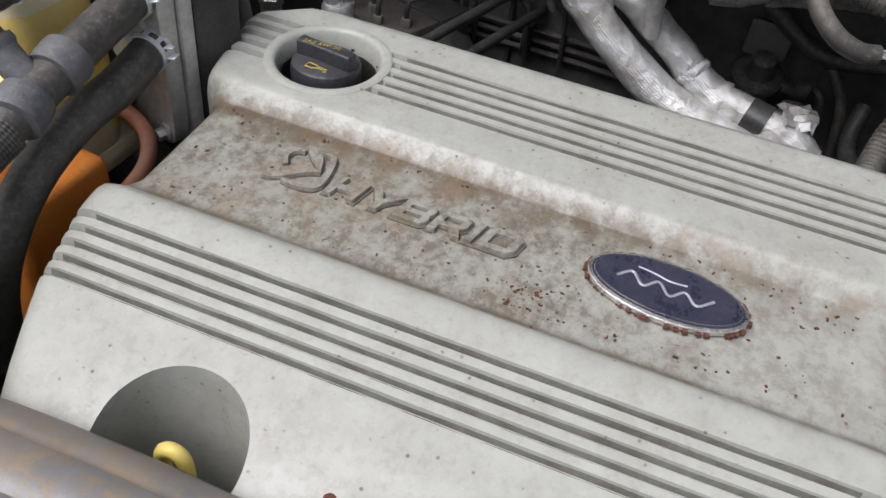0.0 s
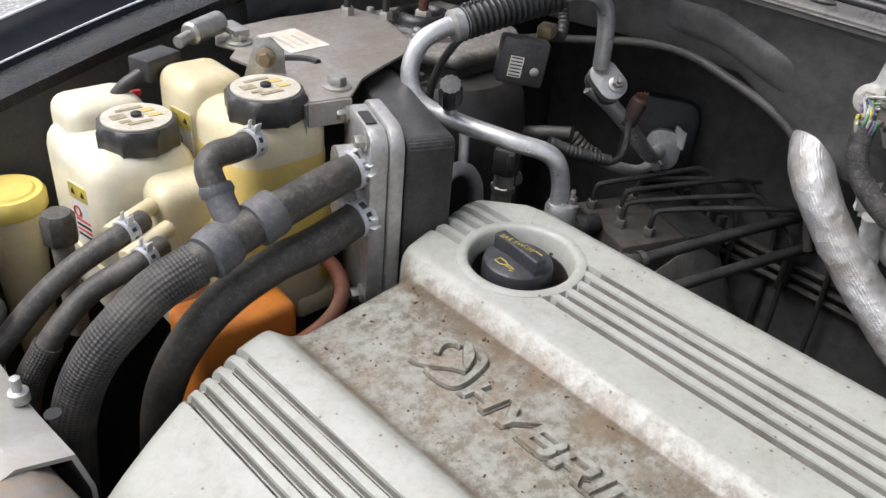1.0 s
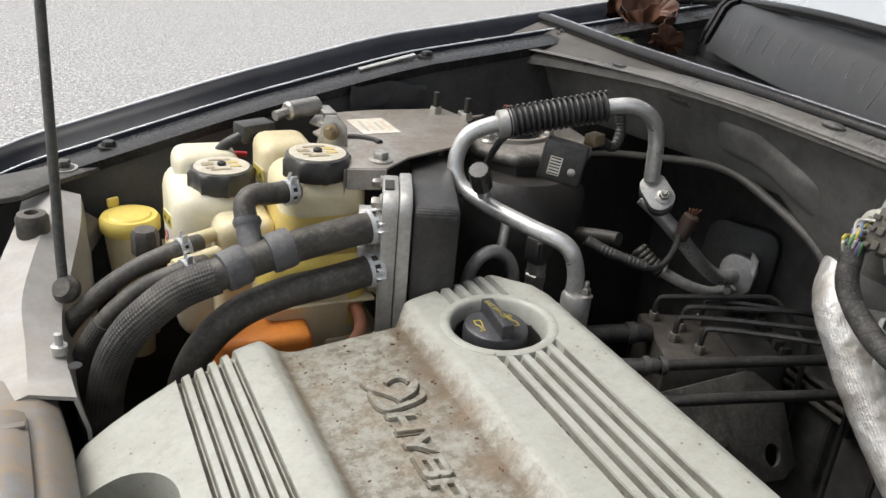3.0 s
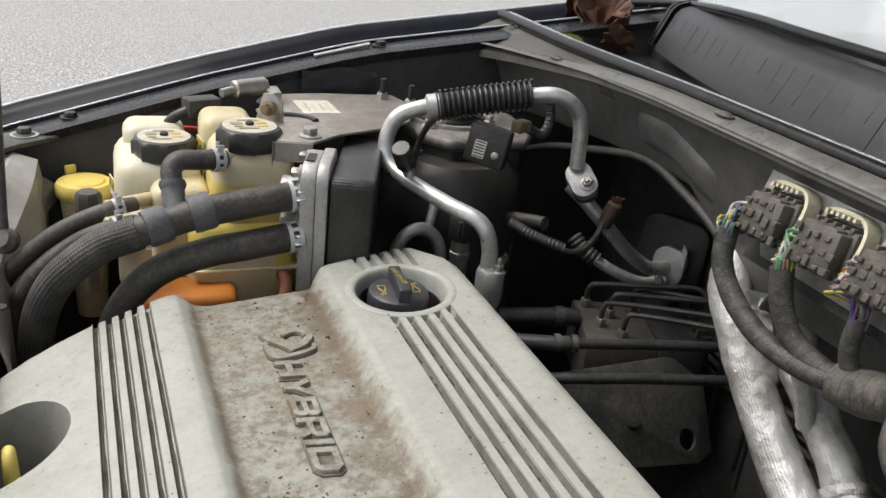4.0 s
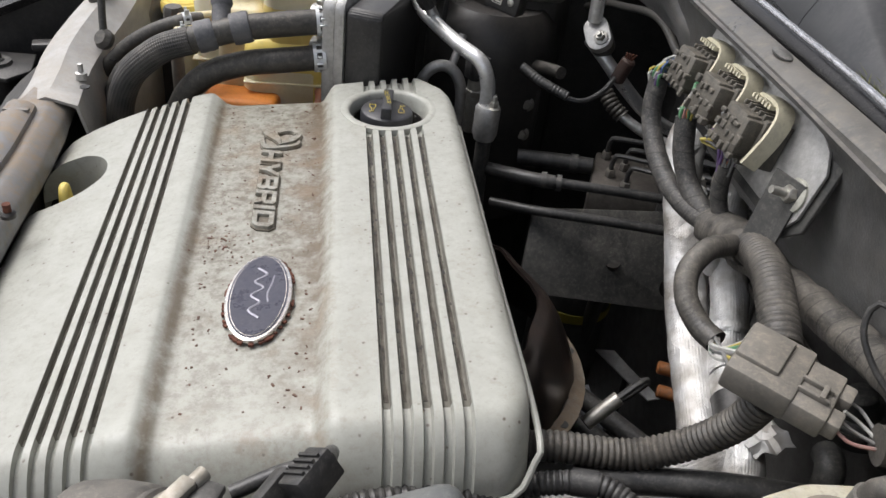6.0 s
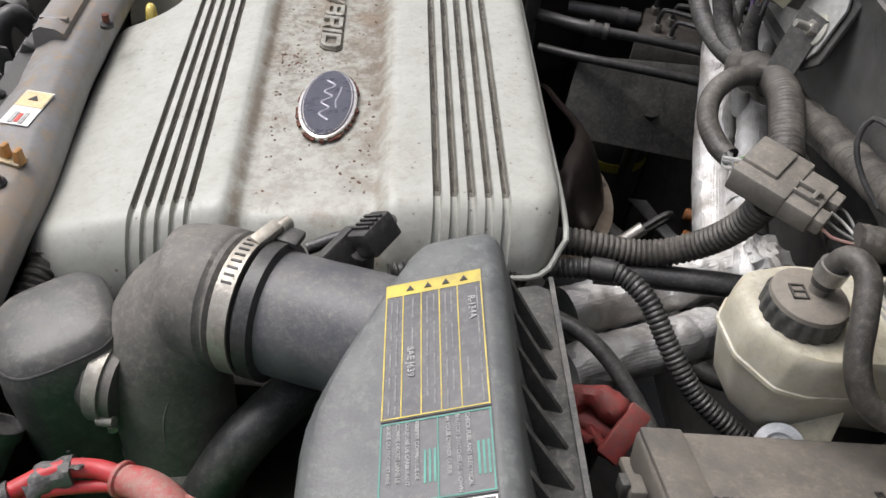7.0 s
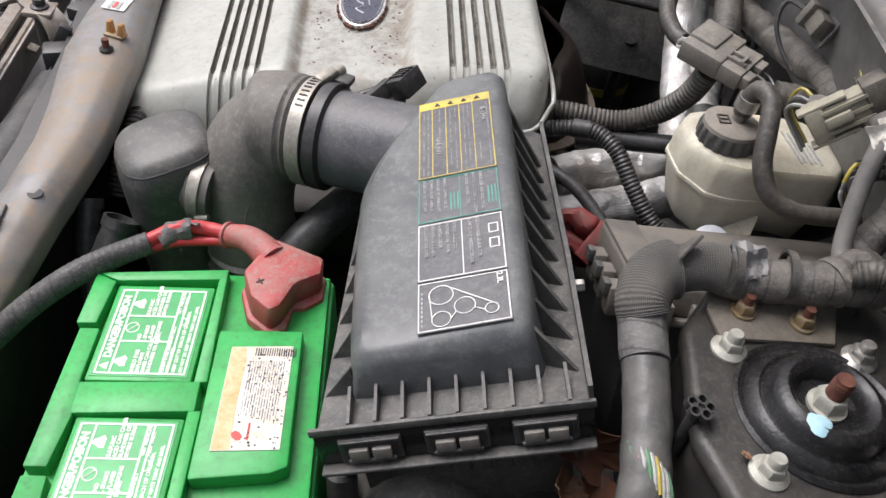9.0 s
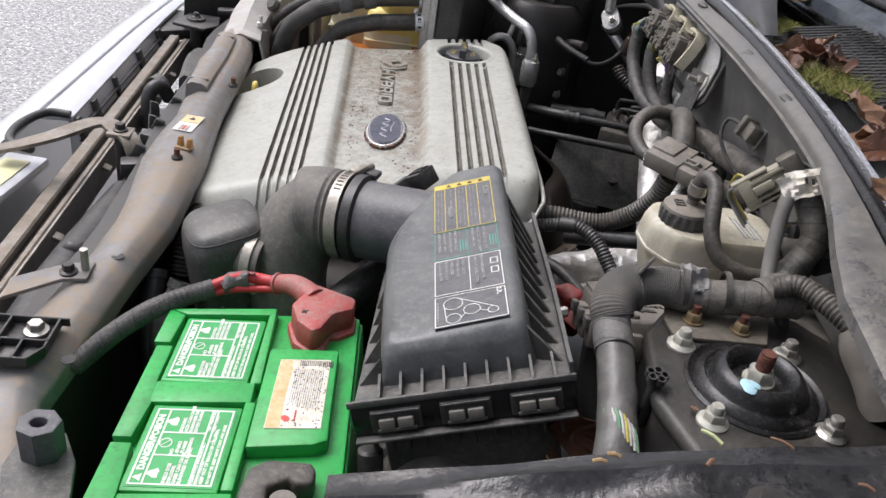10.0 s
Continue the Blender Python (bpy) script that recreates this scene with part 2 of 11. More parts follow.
M_GOLD = mat("yellow_zinc_steel", (0.34, 0.26, 0.14), (0.24, 0.17, 0.09), 0.45, 0.6, scale=150, dust=0.45)
M_PLATE = mat("stained_steel_plate", (0.40, 0.385, 0.36), (0.27, 0.245, 0.21), 0.38, 0.45, scale=30, dust=0.4, dustc=(0.26, 0.20, 0.15))
M_TANK = mat("yellowed_tank_plastic", (0.76, 0.69, 0.48), (0.66, 0.57, 0.35), 0.36, scale=18, sss=0.25, bump=0.05, dust=0.22, dustc=(0.38, 0.31, 0.2))
M_TANK2 = mat("white_tank_plastic", (0.56, 0.54, 0.445), (0.45, 0.425, 0.33), 0.36, scale=40, sss=0.2, bump=0.06, dust=0.35, dustc=(0.25, 0.215, 0.155))
M_YELLOW = mat("yellow_plastic", (0.82, 0.66, 0.16), (0.76, 0.58, 0.14), 0.36, scale=40, bump=0.05, dust=0.25, dustc=(0.55, 0.45, 0.22))
M_ORANGE = mat("orange_plastic", (0.72, 0.24, 0.03), (0.62, 0.19, 0.03), 0.5, scale=30, dust=0.2, dustc=(0.2, 0.11, 0.05))
M_RED = mat("faded_red_plastic", (0.42, 0.05, 0.05), (0.30, 0.045, 0.042), 0.42, scale=40, dust=0.75, dustc=(0.30, 0.20, 0.165), dscale=32)
M_REDWIRE = mat("red_insulation", (0.55, 0.03, 0.035), None, 0.4, dust=0.1)
M_GREEN = mat("green_battery_plastic", (0.018, 0.40, 0.075), (0.014, 0.33, 0.06), 0.38, scale=30, bump=0.06, dust=0.30, dustc=(0.045, 0.10, 0.045), dscale=22)
M_GREEN2 = mat("green_sticker", (0.020, 0.37, 0.09), (0.018, 0.31, 0.075), 0.32, bump=0.02, dust=0.15, dustc=(0.06, 0.13, 0.05))
M_WHITE = mat("white_print", (0.74, 0.74, 0.7), (0.62, 0.62, 0.58), 0.5, bump=0.0)
M_PRINT = mat("worn_white_print", (0.44, 0.44, 0.42), (0.22, 0.22, 0.215), 0.5, bump=0.0, scale=220)
M_PAPER = mat("stained_paper_label", (0.72, 0.70, 0.65), (0.6, 0.57, 0.5), 0.5, scale=50, bump=0.05, dust=0.35, dustc=(0.45, 0.36, 0.2))
M_BLACK = mat("black_print", (0.02, 0.02, 0.02), None, 0.5, bump=0.0)
M_PRYEL = mat("yellow_print", (0.60, 0.47, 0.07), (0.40, 0.32, 0.09), 0.5, bump=0.0)
M_PRGRN = mat("green_print", (0.085, 0.33, 0.26), (0.07, 0.21, 0.17), 0.5, bump=0.0)
M_PRRED = mat("red_print", (0.6, 0.08, 0.06), None, 0.5, bump=0.0)
M_NAVY = mat("navy_enamel", (0.014, 0.016, 0.040), (0.030, 0.030, 0.050), 0.24, bump=0.0, spec=0.5, scale=90, dust=0.25, dustc=(0.10, 0.10, 0.12))
M_CHROME = mat("pitted_chrome", (0.75, 0.74, 0.72), (0.55, 0.52, 0.48), 0.15, 0.95, scale=200, dust=0.15, dustc=(0.3, 0.15, 0.08))
M_BODY = mat("grey_bay_paint", (0.13, 0.13, 0.128), (0.075, 0.074, 0.072), 0.32, scale=45, bump=0.2, dust=0.55, dustc=(0.235, 0.215, 0.185), dscale=9)
M_SUPPORT = mat("dusty_support_paint", (0.205, 0.205, 0.207), (0.15, 0.148, 0.143), 0.30, 0.1, scale=40, bump=0.10, dust=0.8, dustc=(0.25, 0.195, 0.14), dscale=9, lo=0.45, hi=0.56)
M_PAINT = mat("dark_car_paint", (0.009, 0.010, 0.014), (0.013, 0.015, 0.020), 0.16, 0.0, scale=30, bump=0.0, dust=0.04, dustc=(0.06, 0.06, 0.06), spec=0.06)
M_SEAL = mat("rubber_seal", (0.006, 0.006, 0.007), (0.012, 0.012, 0.012), 0.12, dust=0.04, spec=0.3)
M_COWL = mat("grey_cowl_plastic", (0.026, 0.028, 0.031), (0.04, 0.041, 0.044), 0.4, scale=30, bump=0.06, dust=0.25, dustc=(0.10, 0.10, 0.098), spec=0.35)
M_IVORY = mat("ivory_lever_plastic", (0.62, 0.58, 0.44), (0.52, 0.48, 0.35), 0.5, dust=0.3)
M_LEAF = mat("dead_leaf", (0.125, 0.050, 0.026), (0.07, 0.030, 0.017), 0.38, scale=60, bump=0.3, bscale=150)
M_LEAF2 = mat("pale_dead_leaf", (0.20, 0.105, 0.055), (0.12, 0.06, 0.032), 0.5, scale=70, bump=0.3, bscale=150)
M_TWIG = mat("straw_stalk", (0.36, 0.25, 0.12), (0.24, 0.15, 0.07), 0.6, scale=200)
M_TWIG2 = mat("pale_green_stalk", (0.42, 0.48, 0.24), (0.34, 0.36, 0.18), 0.6, scale=200)
M_MOSS = mat("moss", (0.13, 0.15, 0.03), (0.22, 0.21, 0.06), 0.9, scale=300, bump=0.6)
M_ENGINE = mat("engine_castings", (0.022, 0.021, 0.02), (0.04, 0.037, 0.033), 0.5, 0.3, scale=40, dust=0.25, dustc=(0.1, 0.088, 0.075))
M_FOILSCRAP = mat("heat_shield_foil", (0.7, 0.7, 0.7), (0.5, 0.5, 0.5), 0.3, 0.9, bump=0.8, bscale=300)
M_WIRES = [mat("wire_" + n, c, None, 0.4, bump=0.0, dust=0.5) for n, c in (
    ("white", (0.5, 0.5, 0.47)), ("green", (0.09, 0.28, 0.13)), ("blue", (0.08, 0.14, 0.3)), ("yellow", (0.5, 0.4, 0.06)),
    ("pink", (0.45, 0.22, 0.2)), ("grey", (0.18, 0.18, 0.18)), ("purple", (0.16, 0.09, 0.25)), ("orange", (0.5, 0.17, 0.04)))]
def lerp_table(x, table):
    for (x0, v0), (x1, v1) in zip(table, table[1:]):
        if x <= x1:
            return v0 + (v1 - v0) * max(0.0, (x - x0) / (x1 - x0))
    return table[-1][1]


def nodes_of(name):
    m = bpy.data.materials.new(name)
    m.use_nodes = True
    t = m.node_tree
    return m, t, t.nodes["Principled BSDF"]


def link(t, kind, sets=(), **ins):
    """A node with settings and inputs; an input is a socket or a value."""
    n = t.nodes.new(kind)
    for k, v in sets:
        if k == "operation":
            n.operation = v
        elif k == "data_type":
            n.data_type = v
        elif k == "feature":
            n.feature = v
        elif k == "wave_profile":
            n.wave_profile = v
    for k, v in ins.items():
        s = n.inputs[int(k[1:])] if k[0] == "i" and k[1:].isdigit() else n.inputs[k.replace("_", " ")]
        if isinstance(v, bpy.types.NodeSocket):
            t.links.new(v, s)
        else:
            s.default_value = v
    return n


def rgbmix(t, fac, a, b):
    n = t.nodes.new("ShaderNodeMix")
    n.data_type = "RGBA"
    for s, v in ((n.inputs[0], fac), (n.inputs[6], a), (n.inputs[7], b)):
        if isinstance(v, bpy.types.NodeSocket):
            t.links.new(v, s)
        else:
            s.default_value = (*v, 1) if isinstance(v, tuple) else v
    return n.outputs[2]


def cover_material():
    """Grey-green moulded plastic with brown grime in the middle channel, water stains and specks."""
    m, t, b = nodes_of("grimy_cover_plastic")
    co = t.nodes.new("ShaderNodeTexCoord").outputs["Object"]
    at = link(t, "ShaderNodeVectorMath", (("operation", "ADD"),), i0=co, i1=(0.08, 0.17, 0.99)).outputs[0]
    xyz = link(t, "ShaderNodeSeparateXYZ", Vector=at).outputs
    run = link(t, "ShaderNodeMath", (("operation", "MULTIPLY_ADD"),), i0=xyz[1], i1=0.0304, i2=xyz[0]).outputs[0]
    run = link(t, "ShaderNodeMath", (("operation", "SUBTRACT"),), i0=run, i1=0.0125).outputs[0]
    big = link(t, "ShaderNodeTexNoise", Vector=co, Scale=11.0, Detail=7.0, Roughness=0.68).outputs[0]
    mid = link(t, "ShaderNodeTexNoise", Vector=co, Scale=42.0, Detail=6.0, Roughness=0.7).outputs[0]
    spot = link(t, "ShaderNodeTexNoise", Vector=co, Scale=125.0, Detail=9.0, Roughness=0.78).outputs[0]
    fine = link(t, "ShaderNodeTexNoise", Vector=co, Scale=260.0, Detail=4.0, Roughness=0.7).outputs[0]

    def span(v, a, z, lo=0.0, hi=1.0):
        return link(t, "ShaderNodeMapRange", Value=v, From_Min=a, From_Max=z, To_Min=lo, To_Max=hi).outputs[0]

    def mul(a, c):
        return link(t, "ShaderNodeMath", (("operation", "MULTIPLY"),), i0=a, i1=c).outputs[0]

    def mx(a, c):
        return link(t, "ShaderNodeMath", (("operation", "MAXIMUM"),), i0=a, i1=c).outputs[0]

    col = rgbmix(t, span(mid, 0.35, 0.68), (0.405, 0.410, 0.370), (0.335, 0.336, 0.296))
    # the channel that holds dirt, densest by its rear edge and around the lettering
    chan = mul(span(run, 0.012, 0.022), span(run, 0.132, 0.120))
    foot = mul(span(run, 0.014, 0.019), span(run, 0.027, 0.021))
    edge = mul(span(run, 0.088, 0.114), span(run, 0.125, 0.119))
    along = span(xyz[1], -0.06, 0.14, 0.2, 1.0)
    veil = mul(mul(chan, along), span(big, 0.28, 0.55, 0.45, 1.0))
    blot = mul(mul(chan, along), mul(span(mid, 0.36, 0.54, 0.25, 1.0), span(spot, 0.42, 0.57)))
    film = mul(span(spot, 0.5, 0.64), span(big, 0.3, 0.6, 0.4, 1.0))
    col = rgbmix(t, mul(film, 0.38), col, (0.23, 0.21, 0.168))
    rim = mul(mul(edge, along), span(mid, 0.34, 0.54))
    col = rgbmix(t, mul(veil, 0.5), col, (0.228, 0.210, 0.162))
    col = rgbmix(t, mul(blot, 0.82), col, (0.122, 0.105, 0.078))
    col = rgbmix(t, mul(rim, 0.85), col, (0.115, 0.082, 0.050))
    col = rgbmix(t, mul(mul(foot, span(mid, 0.34, 0.5, 0.3, 1.0)), 0.75), col, (0.13, 0.098, 0.062))
    rust = mul(mul(chan, span(big, 0.50, 0.62)), span(mid, 0.46, 0.6))
    col = rgbmix(t, mul(rust, 0.28), col, (0.235, 0.135, 0.065))
    stain = mul(span(big, 0.55, 0.7), span(mid, 0.45, 0.6))
    col = rgbmix(t, mul(stain, 0.35), col, (0.29, 0.262, 0.205))
    vor = link(t, "ShaderNodeTexVoronoi", Vector=co, Scale=120.0).outputs[0]
    speck = mul(span(vor, 0.17, 0.06), span(mid, 0.5, 0.56))
    col = rgbmix(t, mul(speck, 0.8), col, (0.08, 0.052, 0.035))
    t.links.new(col, b.inputs["Base Color"])
    t.links.new(span(spot, 0.35, 0.65, 0.27, 0.52), b.inputs["Roughness"])
    bn = link(t, "ShaderNodeBump", Strength=0.12, Distance=0.0012, Height=fine)
    t.links.new(bn.outputs[0], b.inputs["Normal"])
    return m


def braid_material(name, c, c2, turns, pitch, depth=0.5):
    """Woven sleeve: crossing strands by the turns and metres of a tube's UV."""
    m, t, b = nodes_of(name)
    uv = t.nodes.new("ShaderNodeTexCoord").outputs["UV"]
    s = link(t, "ShaderNodeSeparateXYZ", Vector=uv).outputs
    u = link(t, "ShaderNodeMath", (("operation", "MULTIPLY"),), i0=s[0], i1=float(turns) * 2 * math.pi).outputs[0]
    v = link(t, "ShaderNodeMath", (("operation", "MULTIPLY"),), i0=s[1], i1=2 * math.pi / pitch).outputs[0]
    p = link(t, "ShaderNodeMath", (("operation", "ADD"),), i0=u, i1=v).outputs[0]
    q = link(t, "ShaderNodeMath", (("operation", "SUBTRACT"),), i0=u, i1=v).outputs[0]
    sp = link(t, "ShaderNodeMath", (("operation", "SINE"),), i0=p).outputs[0]
    sq = link(t, "ShaderNodeMath", (("operation", "SINE"),), i0=q).outputs[0]
    h = link(t, "ShaderNodeMath", (("operation", "MULTIPLY"),), i0=sp, i1=sq).outputs[0]
    f = link(t, "ShaderNodeMapRange", Value=h, From_Min=-0.7, From_Max=0.7).outputs[0]
    co = t.nodes.new("ShaderNodeTexCoord").outputs["Object"]
    n = link(t, "ShaderNodeTexNoise", Vector=co, Scale=35.0, Detail=5.0).outputs[0]
    col = rgbmix(t, f, c2, c)
    d = link(t, "ShaderNodeMapRange", Value=n, From_Min=0.4, From_Max=0.65, To_Min=0.0, To_Max=0.5).outputs[0]
    col = rgbmix(t, d, col, (0.16, 0.145, 0.125))
    t.links.new(col, b.inputs["Base Color"])
    b.inputs["Roughness"].default_value = 0.6
    bn = link(t, "ShaderNodeBump", Strength=depth, Distance=0.0015, Height=f)
    t.links.new(bn.outputs[0], b.inputs["Normal"])
    return m


def foil_material(name="crinkled_foil", soil=0.7, start=0.46):
    """Embossed aluminium wrap: fine ribs along the pipe, soft creases, brown dirt."""
    m, t, b = nodes_of(name)
    uv = t.nodes.new("ShaderNodeTexCoord").outputs["UV"]
    co = t.nodes.new("ShaderNodeTexCoord").outputs["Object"]
    s = link(t, "ShaderNodeSeparateXYZ", Vector=uv).outputs
    n1 = link(t, "ShaderNodeTexNoise", Vector=co, Scale=55.0, Detail=3.0, Roughness=0.6).outputs[0]
    n2 = link(t, "ShaderNodeTexNoise", Vector=co, Scale=240.0, Detail=6.0, Roughness=0.75).outputs[0]
    n3 = link(t, "ShaderNodeTexNoise", Vector=co, Scale=38.0, Detail=5.0).outputs[0]
    u = link(t, "ShaderNodeMath", (("operation", "MULTIPLY_ADD"),), i0=n1, i1=3.5, i2=link(t, "ShaderNodeMath", (("operation", "MULTIPLY"),), i0=s[0], i1=2 * math.pi * 44).outputs[0]).outputs[0]
    w = link(t, "ShaderNodeMath", (("operation", "SINE"),), i0=u).outputs[0]
    vor = link(t, "ShaderNodeTexVoronoi", (("feature", "F1"),), Vector=link(t, "ShaderNodeVectorMath", (("operation", "MULTIPLY_ADD"),), i0=link(t, "ShaderNodeTexNoise", Vector=co, Scale=40.0, Detail=2.0).outputs[1], i1=(0.02, 0.02, 0.02), i2=co).outputs[0], Scale=70.0).outputs[0]
    h = link(t, "ShaderNodeMath", (("operation", "MULTIPLY"),), i0=w, i1=0.035).outputs[0]
    h = link(t, "ShaderNodeMath", (("operation", "MULTIPLY_ADD"),), i0=n1, i1=0.5, i2=h).outputs[0]
    h = link(t, "ShaderNodeMath", (("operation", "MULTIPLY_ADD"),), i0=vor, i1=0.75, i2=h).outputs[0]
    h = link(t, "ShaderNodeMath", (("operation", "MULTIPLY_ADD"),), i0=n2, i1=0.42, i2=h).outputs[0]
    dirt = link(t, "ShaderNodeMapRange", Value=n3, From_Min=start, From_Max=start + 0.24, To_Min=0.0, To_Max=soil).outputs[0]
    t.links.new(rgbmix(t, dirt, (0.66, 0.655, 0.64), (0.27, 0.24, 0.20)), b.inputs["Base Color"])
    t.links.new(link(t, "ShaderNodeMapRange", Value=dirt, To_Min=0.55, To_Max=0.3).outputs[0], b.inputs["Metallic"])
    t.links.new(link(t, "ShaderNodeMapRange", Value=n2, To_Min=0.26, To_Max=0.5).outputs[0], b.inputs["Roughness"])
    t.links.new(link(t, "ShaderNodeBump", Strength=0.9, Distance=0.0026, Height=h).outputs[0], b.inputs["Normal"])
    return m


def asphalt_material():
    m, t, b = nodes_of("worn_asphalt")
    co = t.nodes.new("ShaderNodeTexCoord").outputs["Object"]
    v = link(t, "ShaderNodeTexVoronoi", Vector=co, Scale=62.0)
    n = link(t, "ShaderNodeTexNoise", Vector=co, Scale=1.3, Detail=9.0, Roughness=0.65).outputs[0]
    k = link(t, "ShaderNodeTexNoise", Vector=co, Scale=46.0, Detail=7.0, Roughness=0.8).outputs[0]
    f = link(t, "ShaderNodeMapRange", Value=k, From_Min=0.40, From_Max=0.58).outputs[0]
    g = link(t, "ShaderNodeMapRange", Value=n, From_Min=0.38, From_Max=0.62).outputs[0]
    c = rgbmix(t, f, (0.12, 0.119, 0.117), (0.50, 0.496, 0.49))
    c = rgbmix(t, link(t, "ShaderNodeMath", (("operation", "MULTIPLY"),), i0=g, i1=0.25).outputs[0], c, (0.37, 0.366, 0.36))
    tint = link(t, "ShaderNodeSeparateXYZ", Vector=v.outputs["Color"]).outputs[0]
    sp = link(t, "ShaderNodeMath", (("operation", "MULTIPLY"),), i0=link(t, "ShaderNodeMapRange", Value=v.outputs[0], From_Min=0.34, From_Max=0.2).outputs[0], i1=link(t, "ShaderNodeMapRange", Value=tint, From_Min=0.60, From_Max=0.68).outputs[0]).outputs[0]
    c = rgbmix(t, sp, c, (0.88, 0.87, 0.85))
    dk = link(t, "ShaderNodeMath", (("operation", "MULTIPLY"),), i0=link(t, "ShaderNodeMapRange", Value=v.outputs[0], From_Min=0.34, From_Max=0.2).outputs[0], i1=link(t, "ShaderNodeMapRange", Value=tint, From_Min=0.26, From_Max=0.18).outputs[0]).outputs[0]
    c = rgbmix(t, dk, c, (0.07, 0.07, 0.069))
    t.links.new(c, b.inputs["Base Color"])
    b.inputs["Roughness"].default_value = 0.85
    bn = link(t, "ShaderNodeBump", Strength=0.12, Distance=0.003, Height=k)
    t.links.new(bn.outputs[0], b.inputs["Normal"])
    return m


def wet_glass_material():
    m, t, b = nodes_of("wet_windshield_glass")
    # pale, part-opaque body paints in the white sky reflection
    b.inputs["Base Color"].default_value = (0.76, 0.79, 0.80, 1)
    b.inputs["Transmission Weight"].default_value = 0.62
    b.inputs["IOR"].default_value = 1.7
    co = t.nodes.new("ShaderNodeTexCoord").outputs["Object"]
    v = link(t, "ShaderNodeTexVoronoi", Vector=co, Scale=130.0).outputs[0]
    f = link(t, "ShaderNodeMapRange", Value=v, From_Min=0.12, From_Max=0.2).outputs[0]
    bn = link(t, "ShaderNodeBump", Strength=0.08, Distance=0.0006, Height=f)
    t.links.new(bn.outputs[0], b.inputs["Normal"])
    b.inputs["Roughness"].default_value = 0.05
    return m


def tape_material(name, c, c2, pitch=0.011):
    """Cloth tape wound in overlapping turns along a tube, creased and dusty."""
    m, t, b = nodes_of(name)
    uv = t.nodes.new("ShaderNodeTexCoord").outputs["UV"]
    co = t.nodes.new("ShaderNodeTexCoord").outputs["Object"]
    s = link(t, "ShaderNodeSeparateXYZ", Vector=uv).outputs
    n = link(t, "ShaderNodeTexNoise", Vector=co, Scale=70.0, Detail=6.0, Roughness=0.7).outputs[0]
    fine = link(t, "ShaderNodeTexNoise", Vector=co, Scale=520.0, Detail=4.0, Roughness=0.7).outputs[0]
    v = link(t, "ShaderNodeMath", (("operation", "MULTIPLY_ADD"),), i0=s[1], i1=1.0 / pitch, i2=s[0]).outputs[0]
    v = link(t, "ShaderNodeMath", (("operation", "MULTIPLY_ADD"),), i0=n, i1=0.22, i2=v).outputs[0]
    saw = link(t, "ShaderNodeMath", (("operation", "FRACT"),), i0=v).outputs[0]
    crease = link(t, "ShaderNodeMapRange", Value=saw, From_Min=0.0, From_Max=0.12, To_Min=0.0, To_Max=1.0).outputs[0]
    d = link(t, "ShaderNodeMapRange", Value=n, From_Min=0.36, From_Max=0.66).outputs[0]
    col = rgbmix(t, d, c, c2)
    col = rgbmix(t, link(t, "ShaderNodeMapRange", Value=fine, From_Min=0.5, From_Max=0.7, To_Min=0.0, To_Max=0.45).outputs[0], col, (0.24, 0.215, 0.18))
    t.links.new(rgbmix(t, crease, (0.03, 0.028, 0.026), col), b.inputs["Base Color"])
    t.links.new(link(t, "ShaderNodeMapRange", Value=d, To_Min=0.4, To_Max=0.75).outputs[0], b.inputs["Roughness"])
    h = link(t, "ShaderNodeMath", (("operation", "MULTIPLY_ADD"),), i0=n, i1=1.2, i2=saw).outputs[0]
    t.links.new(link(t, "ShaderNodeBump", Strength=0.55, Distance=0.0022, Height=h).outputs[0], b.inputs["Normal"])
    return m


M_TAPE = tape_material("grey_cloth_tape", (0.045, 0.043, 0.04), (0.13, 0.118, 0.10))
M_TAPE2 = tape_material("worn_black_tape", (0.028, 0.028, 0.028), (0.085, 0.08, 0.074), 0.014)
M_VINYL = tape_material("grey_vinyl_tape", (0.055, 0.054, 0.053), (0.125, 0.12, 0.112), 0.034)
M_COVER = cover_material()
M_BRAID = braid_material("braided_hose_sleeve", (0.06, 0.058, 0.056), (0.010, 0.010, 0.010), 13, 0.0048)
M_WEAVE = braid_material("woven_loom_sleeve", (0.115, 0.110, 0.10), (0.028, 0.026, 0.023), 48, 0.0026, 0.6)
M_FOIL = foil_material("crinkled_foil", 0.8, 0.42)
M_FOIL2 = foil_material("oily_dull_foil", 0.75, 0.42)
M_ASPHALT = asphalt_material()
M_GLASS = wet_glass_material()

# ---------- ground ----------
bm = bmesh.new()
bmesh.ops.create_grid(bm, x_segments=8, y_segments=8, size=300)
solo("ground", bm, M_ASPHALT, (0, 0, 0), "grey worn asphalt of the parking place", "ground", kind="structure")

# ---------- body of the car round the bay ----------
MID = 0.113  # the car's centre line
SIDE = {1: 0.113, -1: 0.040}  # lines about which each fender's shape is turned


M_APRON = mat("dark_apron_paint", (0.04, 0.04, 0.04), (0.026, 0.026, 0.026), 0.4, scale=50, dust=0.35, dustc=(0.12, 0.11, 0.095))
M_WETDARK = mat("wet_dark_paint", (0.007, 0.007, 0.008), (0.014, 0.014, 0.015), 0.26, dust=0.08, spec=0.25)


def fender_z(x):
    """Height of the fender's bolt flange along the car."""
    return 1.105 + 0.30 * (x + 0.1) if x < 0.06 else 1.153 + 0.255 * (x - 0.06) if x < 0.25 else 1.2015 + 0.15 * (x - 0.25)


